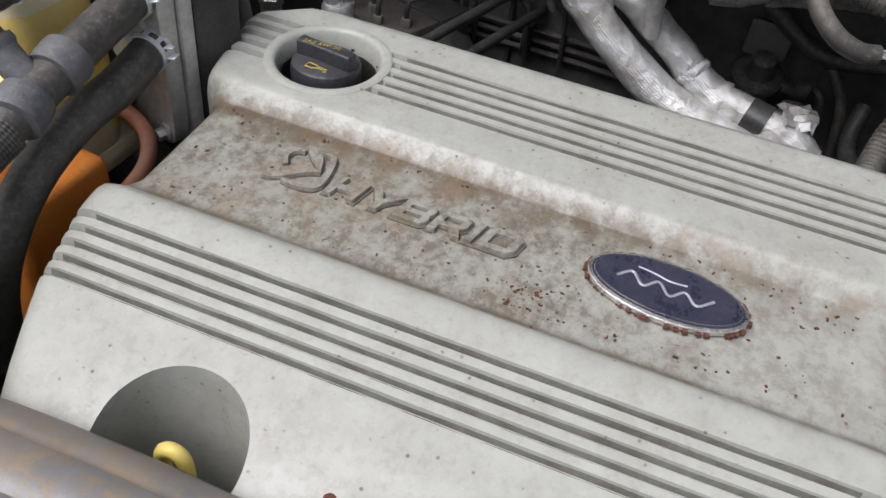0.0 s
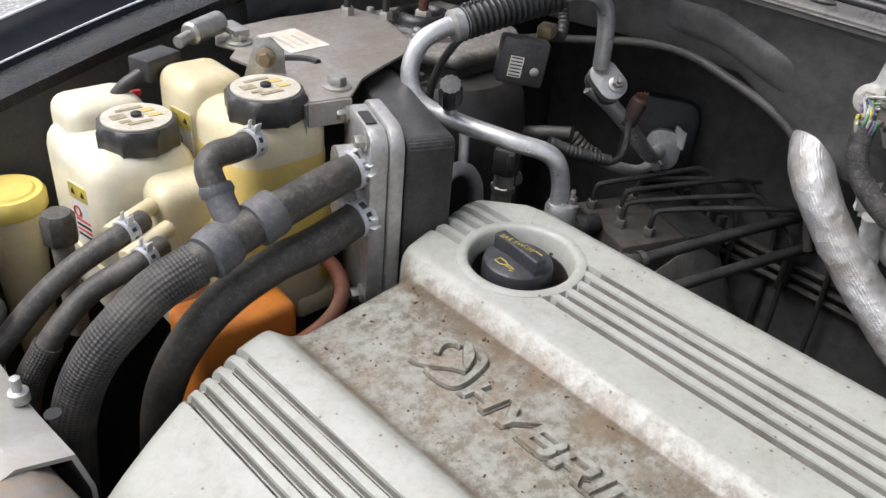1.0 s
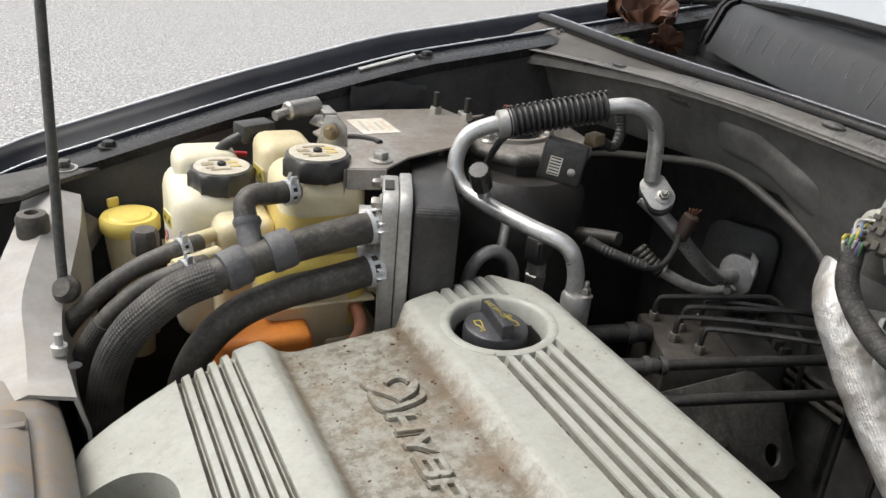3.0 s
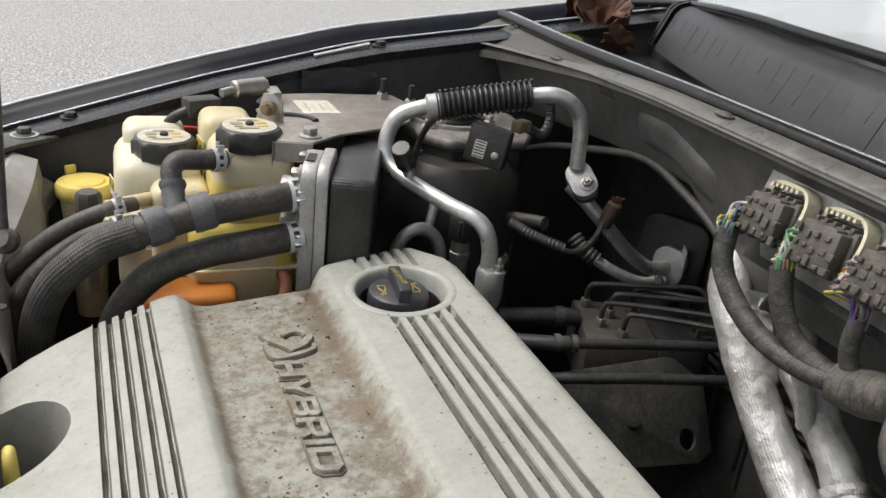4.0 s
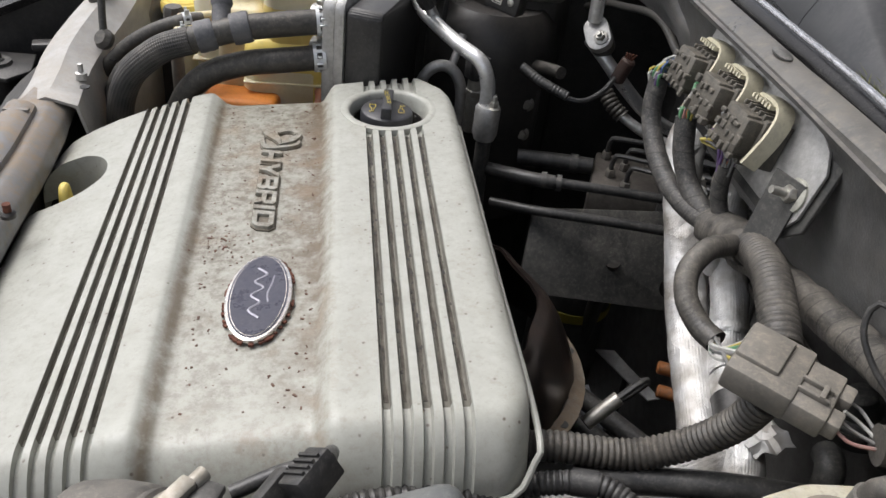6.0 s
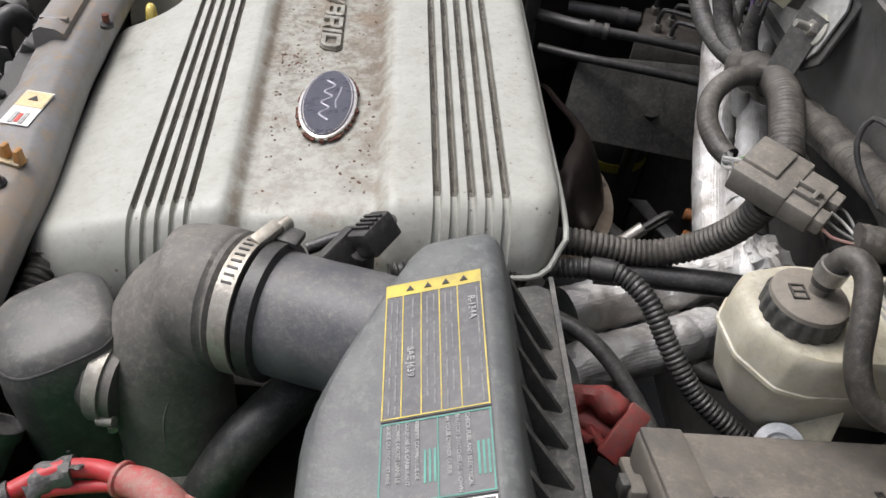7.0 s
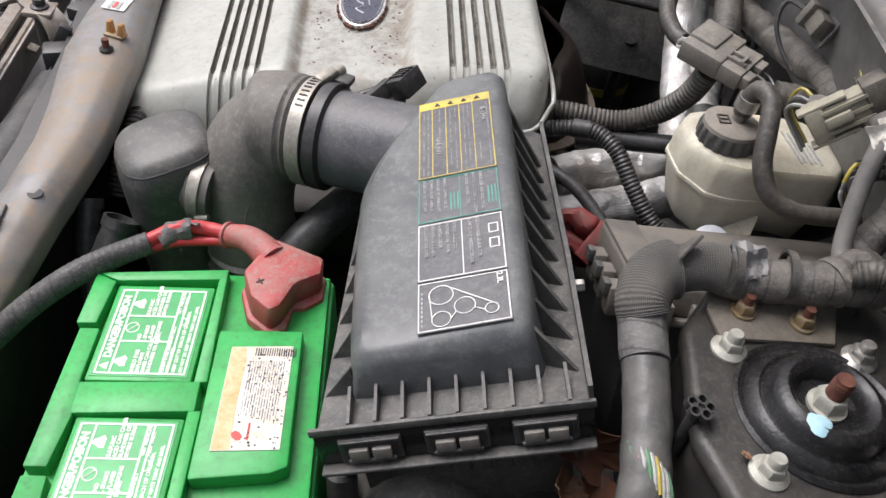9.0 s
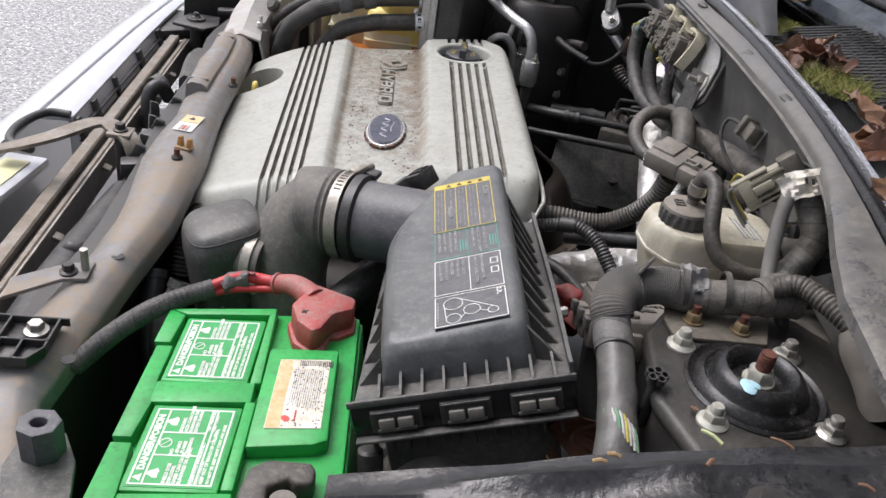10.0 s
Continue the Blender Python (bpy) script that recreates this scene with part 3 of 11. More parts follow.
def swept(sections, closed=False, bm=None):
    """A sheet through equal rows of points."""
    bm = bm or bmesh.new()
    rows = [[bm.verts.new(p) for p in row] for row in sections]
    for a, b in zip(rows, rows[1:]):
        n = len(a)
        for k in range(n if closed else n - 1):
            bm.faces.new((a[k], a[(k + 1) % n], b[(k + 1) % n], b[k]))
    if closed:
        bm.faces.new(rows[0][::-1])
        bm.faces.new(rows[-1])
    bmesh.ops.recalc_face_normals(bm, faces=bm.faces)
    return bm


M_STRIP = mat("dulled_white_sticker", (0.5, 0.5, 0.49), (0.4, 0.395, 0.38), 0.5, scale=90, dust=0.4)


def fender(side):
    """side +1: the passenger's, -1: the driver's."""
    f = thing("fender", (0.1, MID + side * 0.75, 0.6), "dark grey glossy painted front fender of the car", "car fender")
    xs = [-0.30 + 0.0475 * k for k in range(29)]

    def row(x, prof):
        z = fender_z(x) - (0.012 if side < 0 else 0.0)
        pull = max(0.0, -0.18 - x) * 0.9
        return [(x, SIDE[side] + side * (y - MID - pull), z + dz) for y, dz in prof]

    skin = ((0.768, -0.016), (0.77, -0.002), (0.774, 0.003), (0.781, 0.002), (0.788, -0.010), (0.800, -0.016), (0.812, -0.012), (0.828, 0.001), (0.838, 0.008), (0.846, 0.009), (0.853, 0.004), (0.868, -0.015),
            (0.885, -0.06), (0.895, -0.16), (0.90, -0.45), (0.896, -0.45), (0.889, -0.16), (0.878, -0.065), (0.862, -0.022), (0.846, -0.004), (0.82, -0.020), (0.79, -0.022))
    part("skin", swept([row(x, skin) for x in xs], True), M_PAINT, f, "glossy dark paint with a wet edge")
    # pale strips paint the sky's reflection along the fender edges
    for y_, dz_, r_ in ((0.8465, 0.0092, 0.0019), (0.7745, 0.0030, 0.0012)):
        part("shine_strip", tube([row(x, ((y_, dz_),))[0] for x in xs], r_, 8, 0.03), M_SHINELINE, f, "pale strip painting sky shine along the edge")
    flange = ((0.722, -0.012), (0.722, -0.002), (0.735, 0.0), (0.765, 0.0), (0.772, -0.003), (0.772, -0.016))
    part("bolt_flange", swept([row(x, flange) for x in xs], True), M_WETDARK, f)
    apron = ((0.728, -0.012), (0.722, -0.05), (0.70, -0.16), (0.69, -0.88), (0.705, -0.88), (0.715, -0.16), (0.735, -0.05), (0.74, -0.012))
    part("apron", swept([row(x, apron) for x in xs], True), M_APRON, f)
    for x in (-0.08, 0.275, 0.46):
        b = hexa((x, SIDE[side] + side * (0.752 - MID), fender_z(x)), (0, 0, 1), 0.012, 0.006)
        lathe([(0.011, 0), (0.011, 0.002)], Matrix.Translation((x, SIDE[side] + side * (0.752 - MID), fender_z(x) - 0.001)), 16, b)
        part("bolt", b, M_DARK, f)
    if side > 0:
        m = axes((0.228, 0.757, fender_z(0.228) + 0.002), (1, 0, 0.25), (0, 1, 0))
        part("label", box((0, 0, 0), (0.070, 0.009, 0.0016), m), M_STRIP, f, "narrow white sticker")
    return f


fender(1)
drv = fender(-1)
folds = []
for k in range(76):
    x = 0.09 + 0.008 * k
    row_ = []
    for j in range(17):
        d = 0.708 + 0.0045 * j
        wander = 0.010 * noise.noise(Vector((x * 5.5, 0.0, 3.0)))
        z = 0.0045 * math.exp(-((d - 0.722 - wander) / 0.0045) ** 2) + 0.0060 * math.exp(-((d - 0.748 + 0.8 * wander) / 0.0060) ** 2) + 0.0028 * noise.noise(Vector((x * 26, d * 70, 1.0)))
        row_.append((x, SIDE[-1] - (d - MID) + 0.003 * noise.noise(Vector((x * 9, 7.0, 0.0))), fender_z(x) - 0.0105 + z))
    folds.append(row_)
fold = swept(folds)
bmesh.ops.solidify(fold, geom=list(fold.faces), thickness=0.002)
part("seal_folds", fold, mat("wet_creased_rubber", (0.010, 0.010, 0.011), (0.02, 0.02, 0.02), 0.2, scale=80, dust=0.10, dustc=(0.09, 0.086, 0.078), dscale=40, bump=0.4, bscale=200), drv, "wet creased black rubber along the fender")

# ---------- cowl, firewall ----------
M_WETBLACK = mat("wet_black_metal", (0.012, 0.012, 0.013), (0.022, 0.022, 0.023), 0.15, dust=0.12)
YS = [-0.62 + 0.04 * k for k in range(37)]


def bow(y):
    """How far the cowl's lip comes forward towards the fenders."""
    return lerp_table(y, [(-0.62, -0.085), (-0.38, -0.054), (-0.2, -0.034), (-0.03, -0.011), (0.08, 0.0), (0.52, 0.0), (0.62, -0.012), (0.74, -0.034), (0.86, -0.07)])


def lip_bow(y):
    """The lip's front edge; on the driver's side it swings out behind the loom."""
    return bow(y) if y > 0.08 else lerp_table(y, [(-0.62, -0.078), (-0.46, -0.069), (-0.423, -0.059), (-0.36, -0.037), (-0.305, -0.022), (-0.25, -0.016), (-0.18, -0.010), (-0.06, -0.004), (0.08, 0.0)])


LIP_FALL = [(0.40, 0.0), (0.50, 0.005), (0.588, 0.0135), (0.68, 0.0225), (0.7526, 0.032), (0.86, 0.045)]
SEAL_FALL = [(0.40, 0.0), (0.60, 0.003), (0.86, 0.004)]


def set_back(y, fall):
    """The seal leaves the bowed lip towards both fenders."""
    if fall is not SEAL_FALL:
        return lip_bow(y)
    if y > 0.46:
        return lerp_table(y, [(0.46, bow(0.46)), (0.62, 0.002), (0.86, 0.014)])
    return bow(y) if y > 0.08 else lerp_table(y, [(-0.62, -0.072), (-0.38, -0.041), (-0.2, -0.020), (-0.06, -0.007), (0.08, 0.0)])


def cowl_rows(prof, ys=YS, fall=SEAL_FALL):
    """Rows of a profile along the cowl; fall: how it sinks towards the passenger's fender."""
    return [[(x + set_back(y, fall), y, z - (lerp_table(y, fall) if y > 0.40 else 0.2 * max(0.0, MID - y - 0.3) ** 2)) for x, z in prof] for y in ys]


cowl = thing("cowl", (0.5, MID, 1.1), "grey steel firewall and cowl edge below the windshield", "cowl", kind="structure")
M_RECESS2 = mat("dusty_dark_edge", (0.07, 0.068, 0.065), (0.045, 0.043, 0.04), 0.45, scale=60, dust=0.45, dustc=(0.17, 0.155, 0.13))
M_LIP = mat("grey_lip_paint", (0.100, 0.100, 0.098), (0.066, 0.065, 0.063), 0.26, scale=60, bump=0.1, dust=0.5, dustc=(0.19, 0.172, 0.142), dscale=12)
lip_rows = cowl_rows(((0.427, 1.231), (0.4275, 1.2385), (0.432, 1.2425), (0.444, 1.2455), (0.446, 1.243), (0.446, 1.236), (0.434, 1.232)), YS, LIP_FALL)
for row_ in lip_rows:
    y = row_[0][1]
    if y < 0.08:
        rear = 0.4475 + set_back(y, SEAL_FALL)
        width = max(0.006, rear - row_[0][0])
        row_[:] = [(row_[0][0] + width * u, y, z + 0.003 * min(1.0, (0.08 - y) / 0.1)) for u, (_, _, z) in zip((0.0, 0.02, 0.25, 0.9, 1.0, 1.0, 0.35), row_)]
part("lip", swept(lip_rows, True), M_LIP, cowl)
WALL = ((0.424, 1.236), (0.446, 1.222), (0.455, 1.19), (0.468, 1.12), (0.478, 1.10), (0.54, 1.085), (0.62, 1.08), (0.62, 1.09),
                                    (0.545, 1.096), (0.488, 1.11), (0.478, 1.13), (0.466, 1.19), (0.456, 1.226), (0.434, 1.238))


def wall_rows():
    """The wall's lower edge rises towards the passenger's side, over a dark recess."""
    rows = []
    for y, row in zip(WALL_YS, cowl_rows(WALL, WALL_YS, LIP_FALL)):
        k = 1 - 0.42 * min(1.0, max(0.0, (y - 0.27) / 0.11))
        back = 0.3 * bow(y) - lip_bow(y) if y < 0.08 else 0.0
        row = [(x + back * min(1.0, max(0.0, (1.236 - z) / 0.06)), yy, z) for x, yy, z in row]
        rows.append([(x, yy, 1.236 - (1.236 - z) * k if z < 1.236 else z) for x, yy, z in row])
    return rows


FLARE_YS = [0.38 + 0.02 * k for k in range(23)]
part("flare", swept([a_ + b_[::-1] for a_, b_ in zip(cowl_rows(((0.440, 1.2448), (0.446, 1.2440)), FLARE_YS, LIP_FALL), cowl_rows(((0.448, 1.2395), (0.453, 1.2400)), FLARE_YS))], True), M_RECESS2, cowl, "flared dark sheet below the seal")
tabm = axes((0.400, 0.752, 1.208), (1, 0.35, 0.25), (-0.35, 1, 0.1))
part("corner_tab", relief([[(-0.026, -0.006), (-0.018, -0.013), (0.0, -0.013), (0.012, -0.009), (0.030, -0.011), (0.030, 0.011), (0.012, 0.008), (0.0, 0.013), (-0.018, 0.013), (-0.026, 0.006)], [(0.006 * math.cos(a), 0.006 * math.sin(a)) for a in [0.63 * j for j in range(10)]]], -0.0012, 0.0012, tabm, 0.0004), M_PLATE, cowl, "small bent steel tab with a hole")
WALL_YS = [-0.62 + 0.02 * k for k in range(73)]
part("upper_wall", swept(wall_rows(), True), M_BODY, cowl)
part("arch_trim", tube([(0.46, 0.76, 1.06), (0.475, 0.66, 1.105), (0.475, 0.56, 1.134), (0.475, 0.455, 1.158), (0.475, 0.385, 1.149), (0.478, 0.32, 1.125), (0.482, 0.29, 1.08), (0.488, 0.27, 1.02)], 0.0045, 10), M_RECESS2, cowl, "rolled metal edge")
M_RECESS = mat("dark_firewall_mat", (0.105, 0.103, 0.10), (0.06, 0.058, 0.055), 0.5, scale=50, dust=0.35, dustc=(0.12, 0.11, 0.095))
def wall_x(y, z):
    k = 1 - 0.42 * min(1.0, max(0.0, (y - 0.27) / 0.11))
    return lerp_table(1.236 - (1.236 - z) / k, [(1.12, 0.468), (1.19, 0.455), (1.222, 0.446), (1.236, 0.424)]) + bow(y)


for y0, y1, z0, z1 in ((0.465, 0.315, 1.174, 1.214), (0.532, 0.487, 1.207, 1.218)):
    rows_ = []
    for k in range(25):
        y = y0 + (y1 - y0) * k / 24
        e = min(1.0, 5 * min(k, 24 - k) / 24)
        drop = 0.03 * max(0.0, 0.40 - y) / 0.1
        rows_.append([(wall_x(y, z0 - drop + (z1 - z0) * g) + 0.002 + dx * e, y, z0 - drop + (z1 - z0) * g) for dx, g in ((0.002, 0.0), (-0.0045, 0.14), (-0.007, 0.3), (-0.007, 0.7), (-0.0045, 0.86), (0.002, 1.0))])
    part("pressing", swept(rows_), M_BODY, cowl)
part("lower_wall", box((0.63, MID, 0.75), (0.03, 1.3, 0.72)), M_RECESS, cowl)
part("seal", swept(cowl_rows([(0.4535 + 0.0072 * math.cos(a), 1.2455 + 0.0072 * math.sin(a)) for a in [k * math.pi / 5 for k in range(10)]]), True), M_SEAL, cowl, "black rubber hood seal")
# bright metal colour stands in for the highlight on this dark edge
part("edge_strip", swept(cowl_rows(((0.4625, 1.236), (0.4625, 1.2475), (0.4640, 1.2505), (0.4675, 1.2505), (0.4695, 1.236))), True), M_SKYEDGE, cowl, "cowl edge with its sky shine put in as bright metal")
part("gutter", swept(cowl_rows(((0.4705, 1.246), (0.483, 1.234), (0.54, 1.222), (0.72, 1.214), (0.72, 1.200), (0.474, 1.206))), True), M_WETBLACK, cowl, "black gutter with plant litter")
for y, dx in ((0.588, 0.0), (0.311, 0.0), (0.125, 0.0), (-0.06, 0.0), (-0.185, 0.0), (-0.432, 0.014)):
    m = Matrix.Translation(((0.4375 + bow(y) if y > 0 else 0.4375 + 0.5 * (lip_bow(y) + set_back(y, SEAL_FALL)) + dx), y, 1.2442 - (lerp_table(y, LIP_FALL) if y > 0.4 else 0.2 * max(0.0, MID - y - 0.3) ** 2))) @ Matrix.Diagonal((0.6, 1.3, 1, 1))
    part("push_pin", lathe([(0.009, 0), (0.009, 0.0012), (0.006, 0.003), (0, 0.0035)], m, 20), M_PLASTIC2, cowl)
screen = thing("cowl_screen", (0.52, MID, 1.22), "grey plastic cowl panel with moulded grooves and water drops", "cowl panel")
SCR = [0.225 + 0.034 * k for k in range(14)]


def screen_x(y):
    """How the panel stands off to the rear, away from the centre."""
    return lerp_table(y, [(0.0, -0.030), (0.133, -0.017), (0.239, 0.0), (0.40, 0.026), (0.55, 0.068), (0.68, 0.118)])


PANEL = ((0.502, 1.232), (0.504, 1.240), (0.522, 1.278), (0.530, 1.285), (0.556, 1.292), (0.556, 1.286), (0.534, 1.279), (0.527, 1.273), (0.511, 1.236))
part("panel", swept([[(x + screen_x(y), y, z) for x, z in PANEL] for y in SCR], True), M_COWL, screen)
ends = []
for y, k in ((0.224, 1.0), (0.17, 0.72), (0.11, 0.42), (0.04, 0.10)):
    ends.append([(0.502 + screen_x(y) + (x - 0.502) * (0.35 + 0.65 * k), y, 1.236 + (z - 1.236) * k) for x, z in PANEL])
part("panel_end", swept(ends, True), M_COWL, screen)
rows_ = [[(x + 0.008 + screen_x(0.68) + 0.9 * (y - 0.68), y, z + 0.004) for x, z in PANEL] for y in (0.682, 0.70, 0.73, 0.76, 0.80)]
part("panel_wing", swept(rows_, True), M_COWL, screen)
for y in (0.672, 0.690):
    q = screen_x(0.68) + 0.9 * max(0.0, y - 0.68)
    part("fin", swept([[(x + q - 0.006, y + dy, z + 0.004) for x, z in PANEL] for dy in (0.0, 0.005)], True), M_SEAL, screen, "black upright fin")
rng = random.Random(17)
for k in range(16):
    y = 0.24 + 0.027 * k + 0.006 * rng.uniform(-1, 1)
    q = screen_x(y)
    low_ = rng.uniform(0.0, 0.6)
    part("drip", tube([(0.5222 + q - 0.0177 * w, y + 0.002 * rng.uniform(-1, 1) * w, 1.2778 - 0.0373 * w) for w in (0.0, 0.5 * (1 - low_), 1 - low_)], 0.0008, 6, 0.01), M_WETBLACK, screen)
vent = thing("cowl_vent", (0.62, -0.1, 1.2), "black slotted cowl vent grille behind leaf litter", "vent")
vm = axes((0.556, -0.085, 1.250), (0.06, 1, 0), (-1, 0.06, -0.30))
part("tray", box((0, 0, -0.012), (0.30, 0.072, 0.004), vm, 0.001), M_PLASTIC, vent)
part("rim", box((0, -0.037, 0.0), (0.31, 0.006, 0.010), vm, 0.002), M_COWL, vent)
shelf = [[(x + 0.10 * (0.05 - y), y, z) for x, z in ((0.588, 1.252), (0.592, 1.266), (0.612, 1.280), (0.655, 1.292), (0.660, 1.284), (0.60, 1.262))] for y in [-0.36 + 0.06 * k for k in range(11)]]
part("rear_shelf", swept(shelf, True), mat("wet_blue_grey_plastic", (0.075, 0.085, 0.10), (0.05, 0.057, 0.066), 0.12, scale=40, bump=0.15, bscale=200, dust=0.15, dustc=(0.16, 0.16, 0.16)), vent, "wet blue-grey panel behind the grille")
for k in range(31):
    for sgn in (-1, 1):
        a = vm @ Vector((-0.15 + 0.0098 * k, -0.034, 0.001 + 0.0006 * sgn))
        c = vm @ Vector((-0.15 + 0.0098 * k + sgn * 0.026, 0.034, 0.001 + 0.0006 * sgn))
        part("mesh_wire", rod(a, c, 0.0013, 5), M_PLASTIC, vent)
glass = [[(0.552 + max(0.0, screen_x(MID + abs(y - MID))) + 0.9 * k, y, 1.302 + 0.50 * k - 0.2 * max(0, abs(y - MID) - 0.3) ** 2) for k in (0, 0.25, 0.5, 0.75, 1.0)] for y in YS]
glass = swept(glass)
bmesh.ops.solidify(glass, geom=list(glass.faces), thickness=0.005)
gl = solo("windshield", glass, M_GLASS, (0.552, MID, 1.302), "wet sloping windshield glass with drops and leaf bits", "windshield", kind="structure")
gl.visible_shadow = False
solo("windshield_trim", tube([(0.549 + max(0.0, screen_x(MID + abs(y - MID))), y, 1.3025 - 0.2 * max(0, abs(y - MID) - 0.3) ** 2) for y in YS], 0.0055, 10, 0.02), M_SEAL, (0.55, MID, 1.30), "glossy black rubber trim under the windshield", "trim", kind="structure")
solo("dashboard", box((1.1, MID, 1.2), (0.9, 1.3, 0.08), bevel=0.02), M_COWL, (1.1, MID, 1.16), "dark dashboard top behind the windshield", "dashboard")
# the raised hood stands open behind the bay
hood = [[(0.72 - 0.32 * k, y, 1.52 + 1.10 * k + 0.04 * math.sin(math.pi * k)) for k in [j / 8 for j in range(9)]] for y in [-0.60 + 0.13 * j for j in range(12)]]
hb = swept(hood)
bmesh.ops.solidify(hb, geom=list(hb.faces), thickness=0.025)
solo("hood", hb, M_PAINT, (0.7, MID, 1.52), "raised dark hood held open over the engine bay", "car hood", kind="structure")

# ---------- floor of the bay and the dark engine mass ----------
solo("splash_shield", box((0.2, MID, 0.33), (1.3, 1.6, 0.02), bevel=0.004), M_DARK, (0.1, MID, 0.32), "black splash shield below the engine", "splash shield", kind="structure")
eng = thing("engine", (0.08, 0.17, 0.45), "grimy dark engine block and transaxle below the plastic cover", "engine")
part("block", box((0.065, 0.19, 0.74), (0.25, 0.44, 0.50), bevel=0.02), M_ENGINE, eng)
part("head", box((0.06, 0.18, 0.985), (0.24, 0.42, 0.05), bevel=0.012), M_ENGINE, eng)
part("transaxle", box((0.12, -0.20, 0.66), (0.36, 0.34, 0.46), bevel=0.06, seg=4), M_ENGINE, eng)
part("mount_arm", box((0.08, -0.08, 0.94), (0.12, 0.12, 0.06), bevel=0.015), M_ENGINE, eng)

# ---------- engine cover ----------
FRONT_GROOVES = [-0.0555, -0.0455, -0.0355, -0.0255, -0.0155]
REAR_GROOVES = [0.165, 0.177, 0.189, 0.201, 0.213]


TOP = [(-0.146, 0.985), (-0.1425, 0.997), (-0.137, 1.006), (-0.127, 1.0145), (-0.106, 1.0245), (-0.085, 1.032), (-0.0625, 1.0385), (0.0, 1.0565),
       (0.006, 1.0578), (0.0095, 1.0570), (0.0185, 1.0502), (0.0215, 1.0492), (0.1175, 1.0587), (0.1205, 1.0593), (0.1290, 1.0706), (0.1320, 1.0724),
       (0.16, 1.0745), (0.222, 1.0785), (0.242, 1.0805), (0.249, 1.0785), (0.254, 1.073), (0.257, 1.064)]


def cover_z(u):
    z = lerp_table(u, TOP)
    for g in FRONT_GROOVES + REAR_GROOVES:
        d = abs(u - g)
        w = 0.0027 if g < 0.1 else 0.0033
        if d < w:
            z -= (0.0058 if g < 0.1 else 0.0056) * min(1.0, (w - d) / (0.34 * w))
    return z


def y_far(u):
    return lerp_table(u, [(-0.146, 0.30), (-0.1425, 0.352), (-0.136, 0.371), (-0.125, 0.386), (-0.06, 0.413), (-0.01, 0.424), (0.016, 0.424), (0.03, 0.413),
                          (0.118, 0.415), (0.134, 0.432), (0.15, 0.436), (0.212, 0.450), (0.222, 0.447), (0.247, 0.413), (0.254, 0.39), (0.257, 0.36)])


def y_near(u):
    return lerp_table(u, [(-0.146, -0.02), (-0.140, -0.060), (-0.132, -0.074), (-0.118, -0.082), (0.02, -0.08), (0.12, -0.076), (0.14, -0.08), (0.235, -0.078), (0.249, -0.068), (0.257, -0.045)])


def cover_mesh():
    us = set()
    for (a, _), (b, _) in zip(TOP, TOP[1:]):
        n = max(1, round((b - a) / 0.006))
        us |= {round(a + (b - a) * k / n, 5) for k in range(n)}
    us.add(0.257)
    for g in FRONT_GROOVES + REAR_GROOVES:
        w = 0.0027 if g < 0.1 else 0.0033
        us = {u for u in us if abs(u - g) > w + 0.0012}
        us |= {round(g + s, 5) for s in (-w - 0.0008, -w, -0.9 * w, -0.66 * w, 0, 0.66 * w, 0.9 * w, w, w + 0.0008)}
    us = sorted(us)
    offs = [0.0, 0.004, 0.010, 0.017, 0.022, 0.026, 0.030, 0.034, 0.040]
    drop = [0.037, 0.028, 0.0165, 0.0085, 0.0045, 0.0022, 0.0008, 0.0001, 0.0]
    foffs = [0.0, 0.0015, 0.004, 0.008, 0.013, 0.018]
    fdrop = [0.020, 0.0115, 0.0058, 0.0022, 0.0005, 0.0]
    bm = bmesh.new()
    top, low = [], []
    for u in us:
        a, b, z = y_near(u), y_far(u), cover_z(u)
        k_end = 1.0 if u > 0.03 else 1.25
        ys = [(a + o, d * k_end) for o, d in zip(offs, drop)]
        mids = 14
        ys += [(a + offs[-1] + (b - foffs[-1] - a - offs[-1]) * k / mids, 0.0) for k in range(1, mids)]
        ys += [(b - o, d) for o, d in zip(foffs[::-1], fdrop[::-1])]
        shift = lerp_table(u, [(0.03, 0.019), (0.14, 0.009)])
        rt, rl = [], []
        for y, d in ys:
            x = u + shift * (0.41 - y) / 0.46
            rt.append(bm.verts.new((x, y, z - d)))
            rl.append(bm.verts.new((x, y, min(1.047 + 0.1 * u - 0.055, z - d - 0.004))))
        top.append(rt)
        low.append(rl)
    n, m = len(us), len(top[0])
    for i in range(n - 1):
        for j in range(m - 1):
            bm.faces.new((top[i][j], top[i + 1][j], top[i + 1][j + 1], top[i][j + 1]))
            bm.faces.new((low[i][j], low[i][j + 1], low[i + 1][j + 1], low[i + 1][j]))
        bm.faces.new((top[i][0], low[i][0], low[i + 1][0], top[i + 1][0]))
        bm.faces.new((top[i][-1], top[i + 1][-1], low[i + 1][-1], low[i][-1]))
    for j in range(m - 1):
        bm.faces.new((top[0][j], top[0][j + 1], low[0][j + 1], low[0][j]))
        bm.faces.new((top[-1][j], low[-1][j], low[-1][j + 1], top[-1][j + 1]))
    bmesh.ops.recalc_face_normals(bm, faces=bm.faces)
    return bm


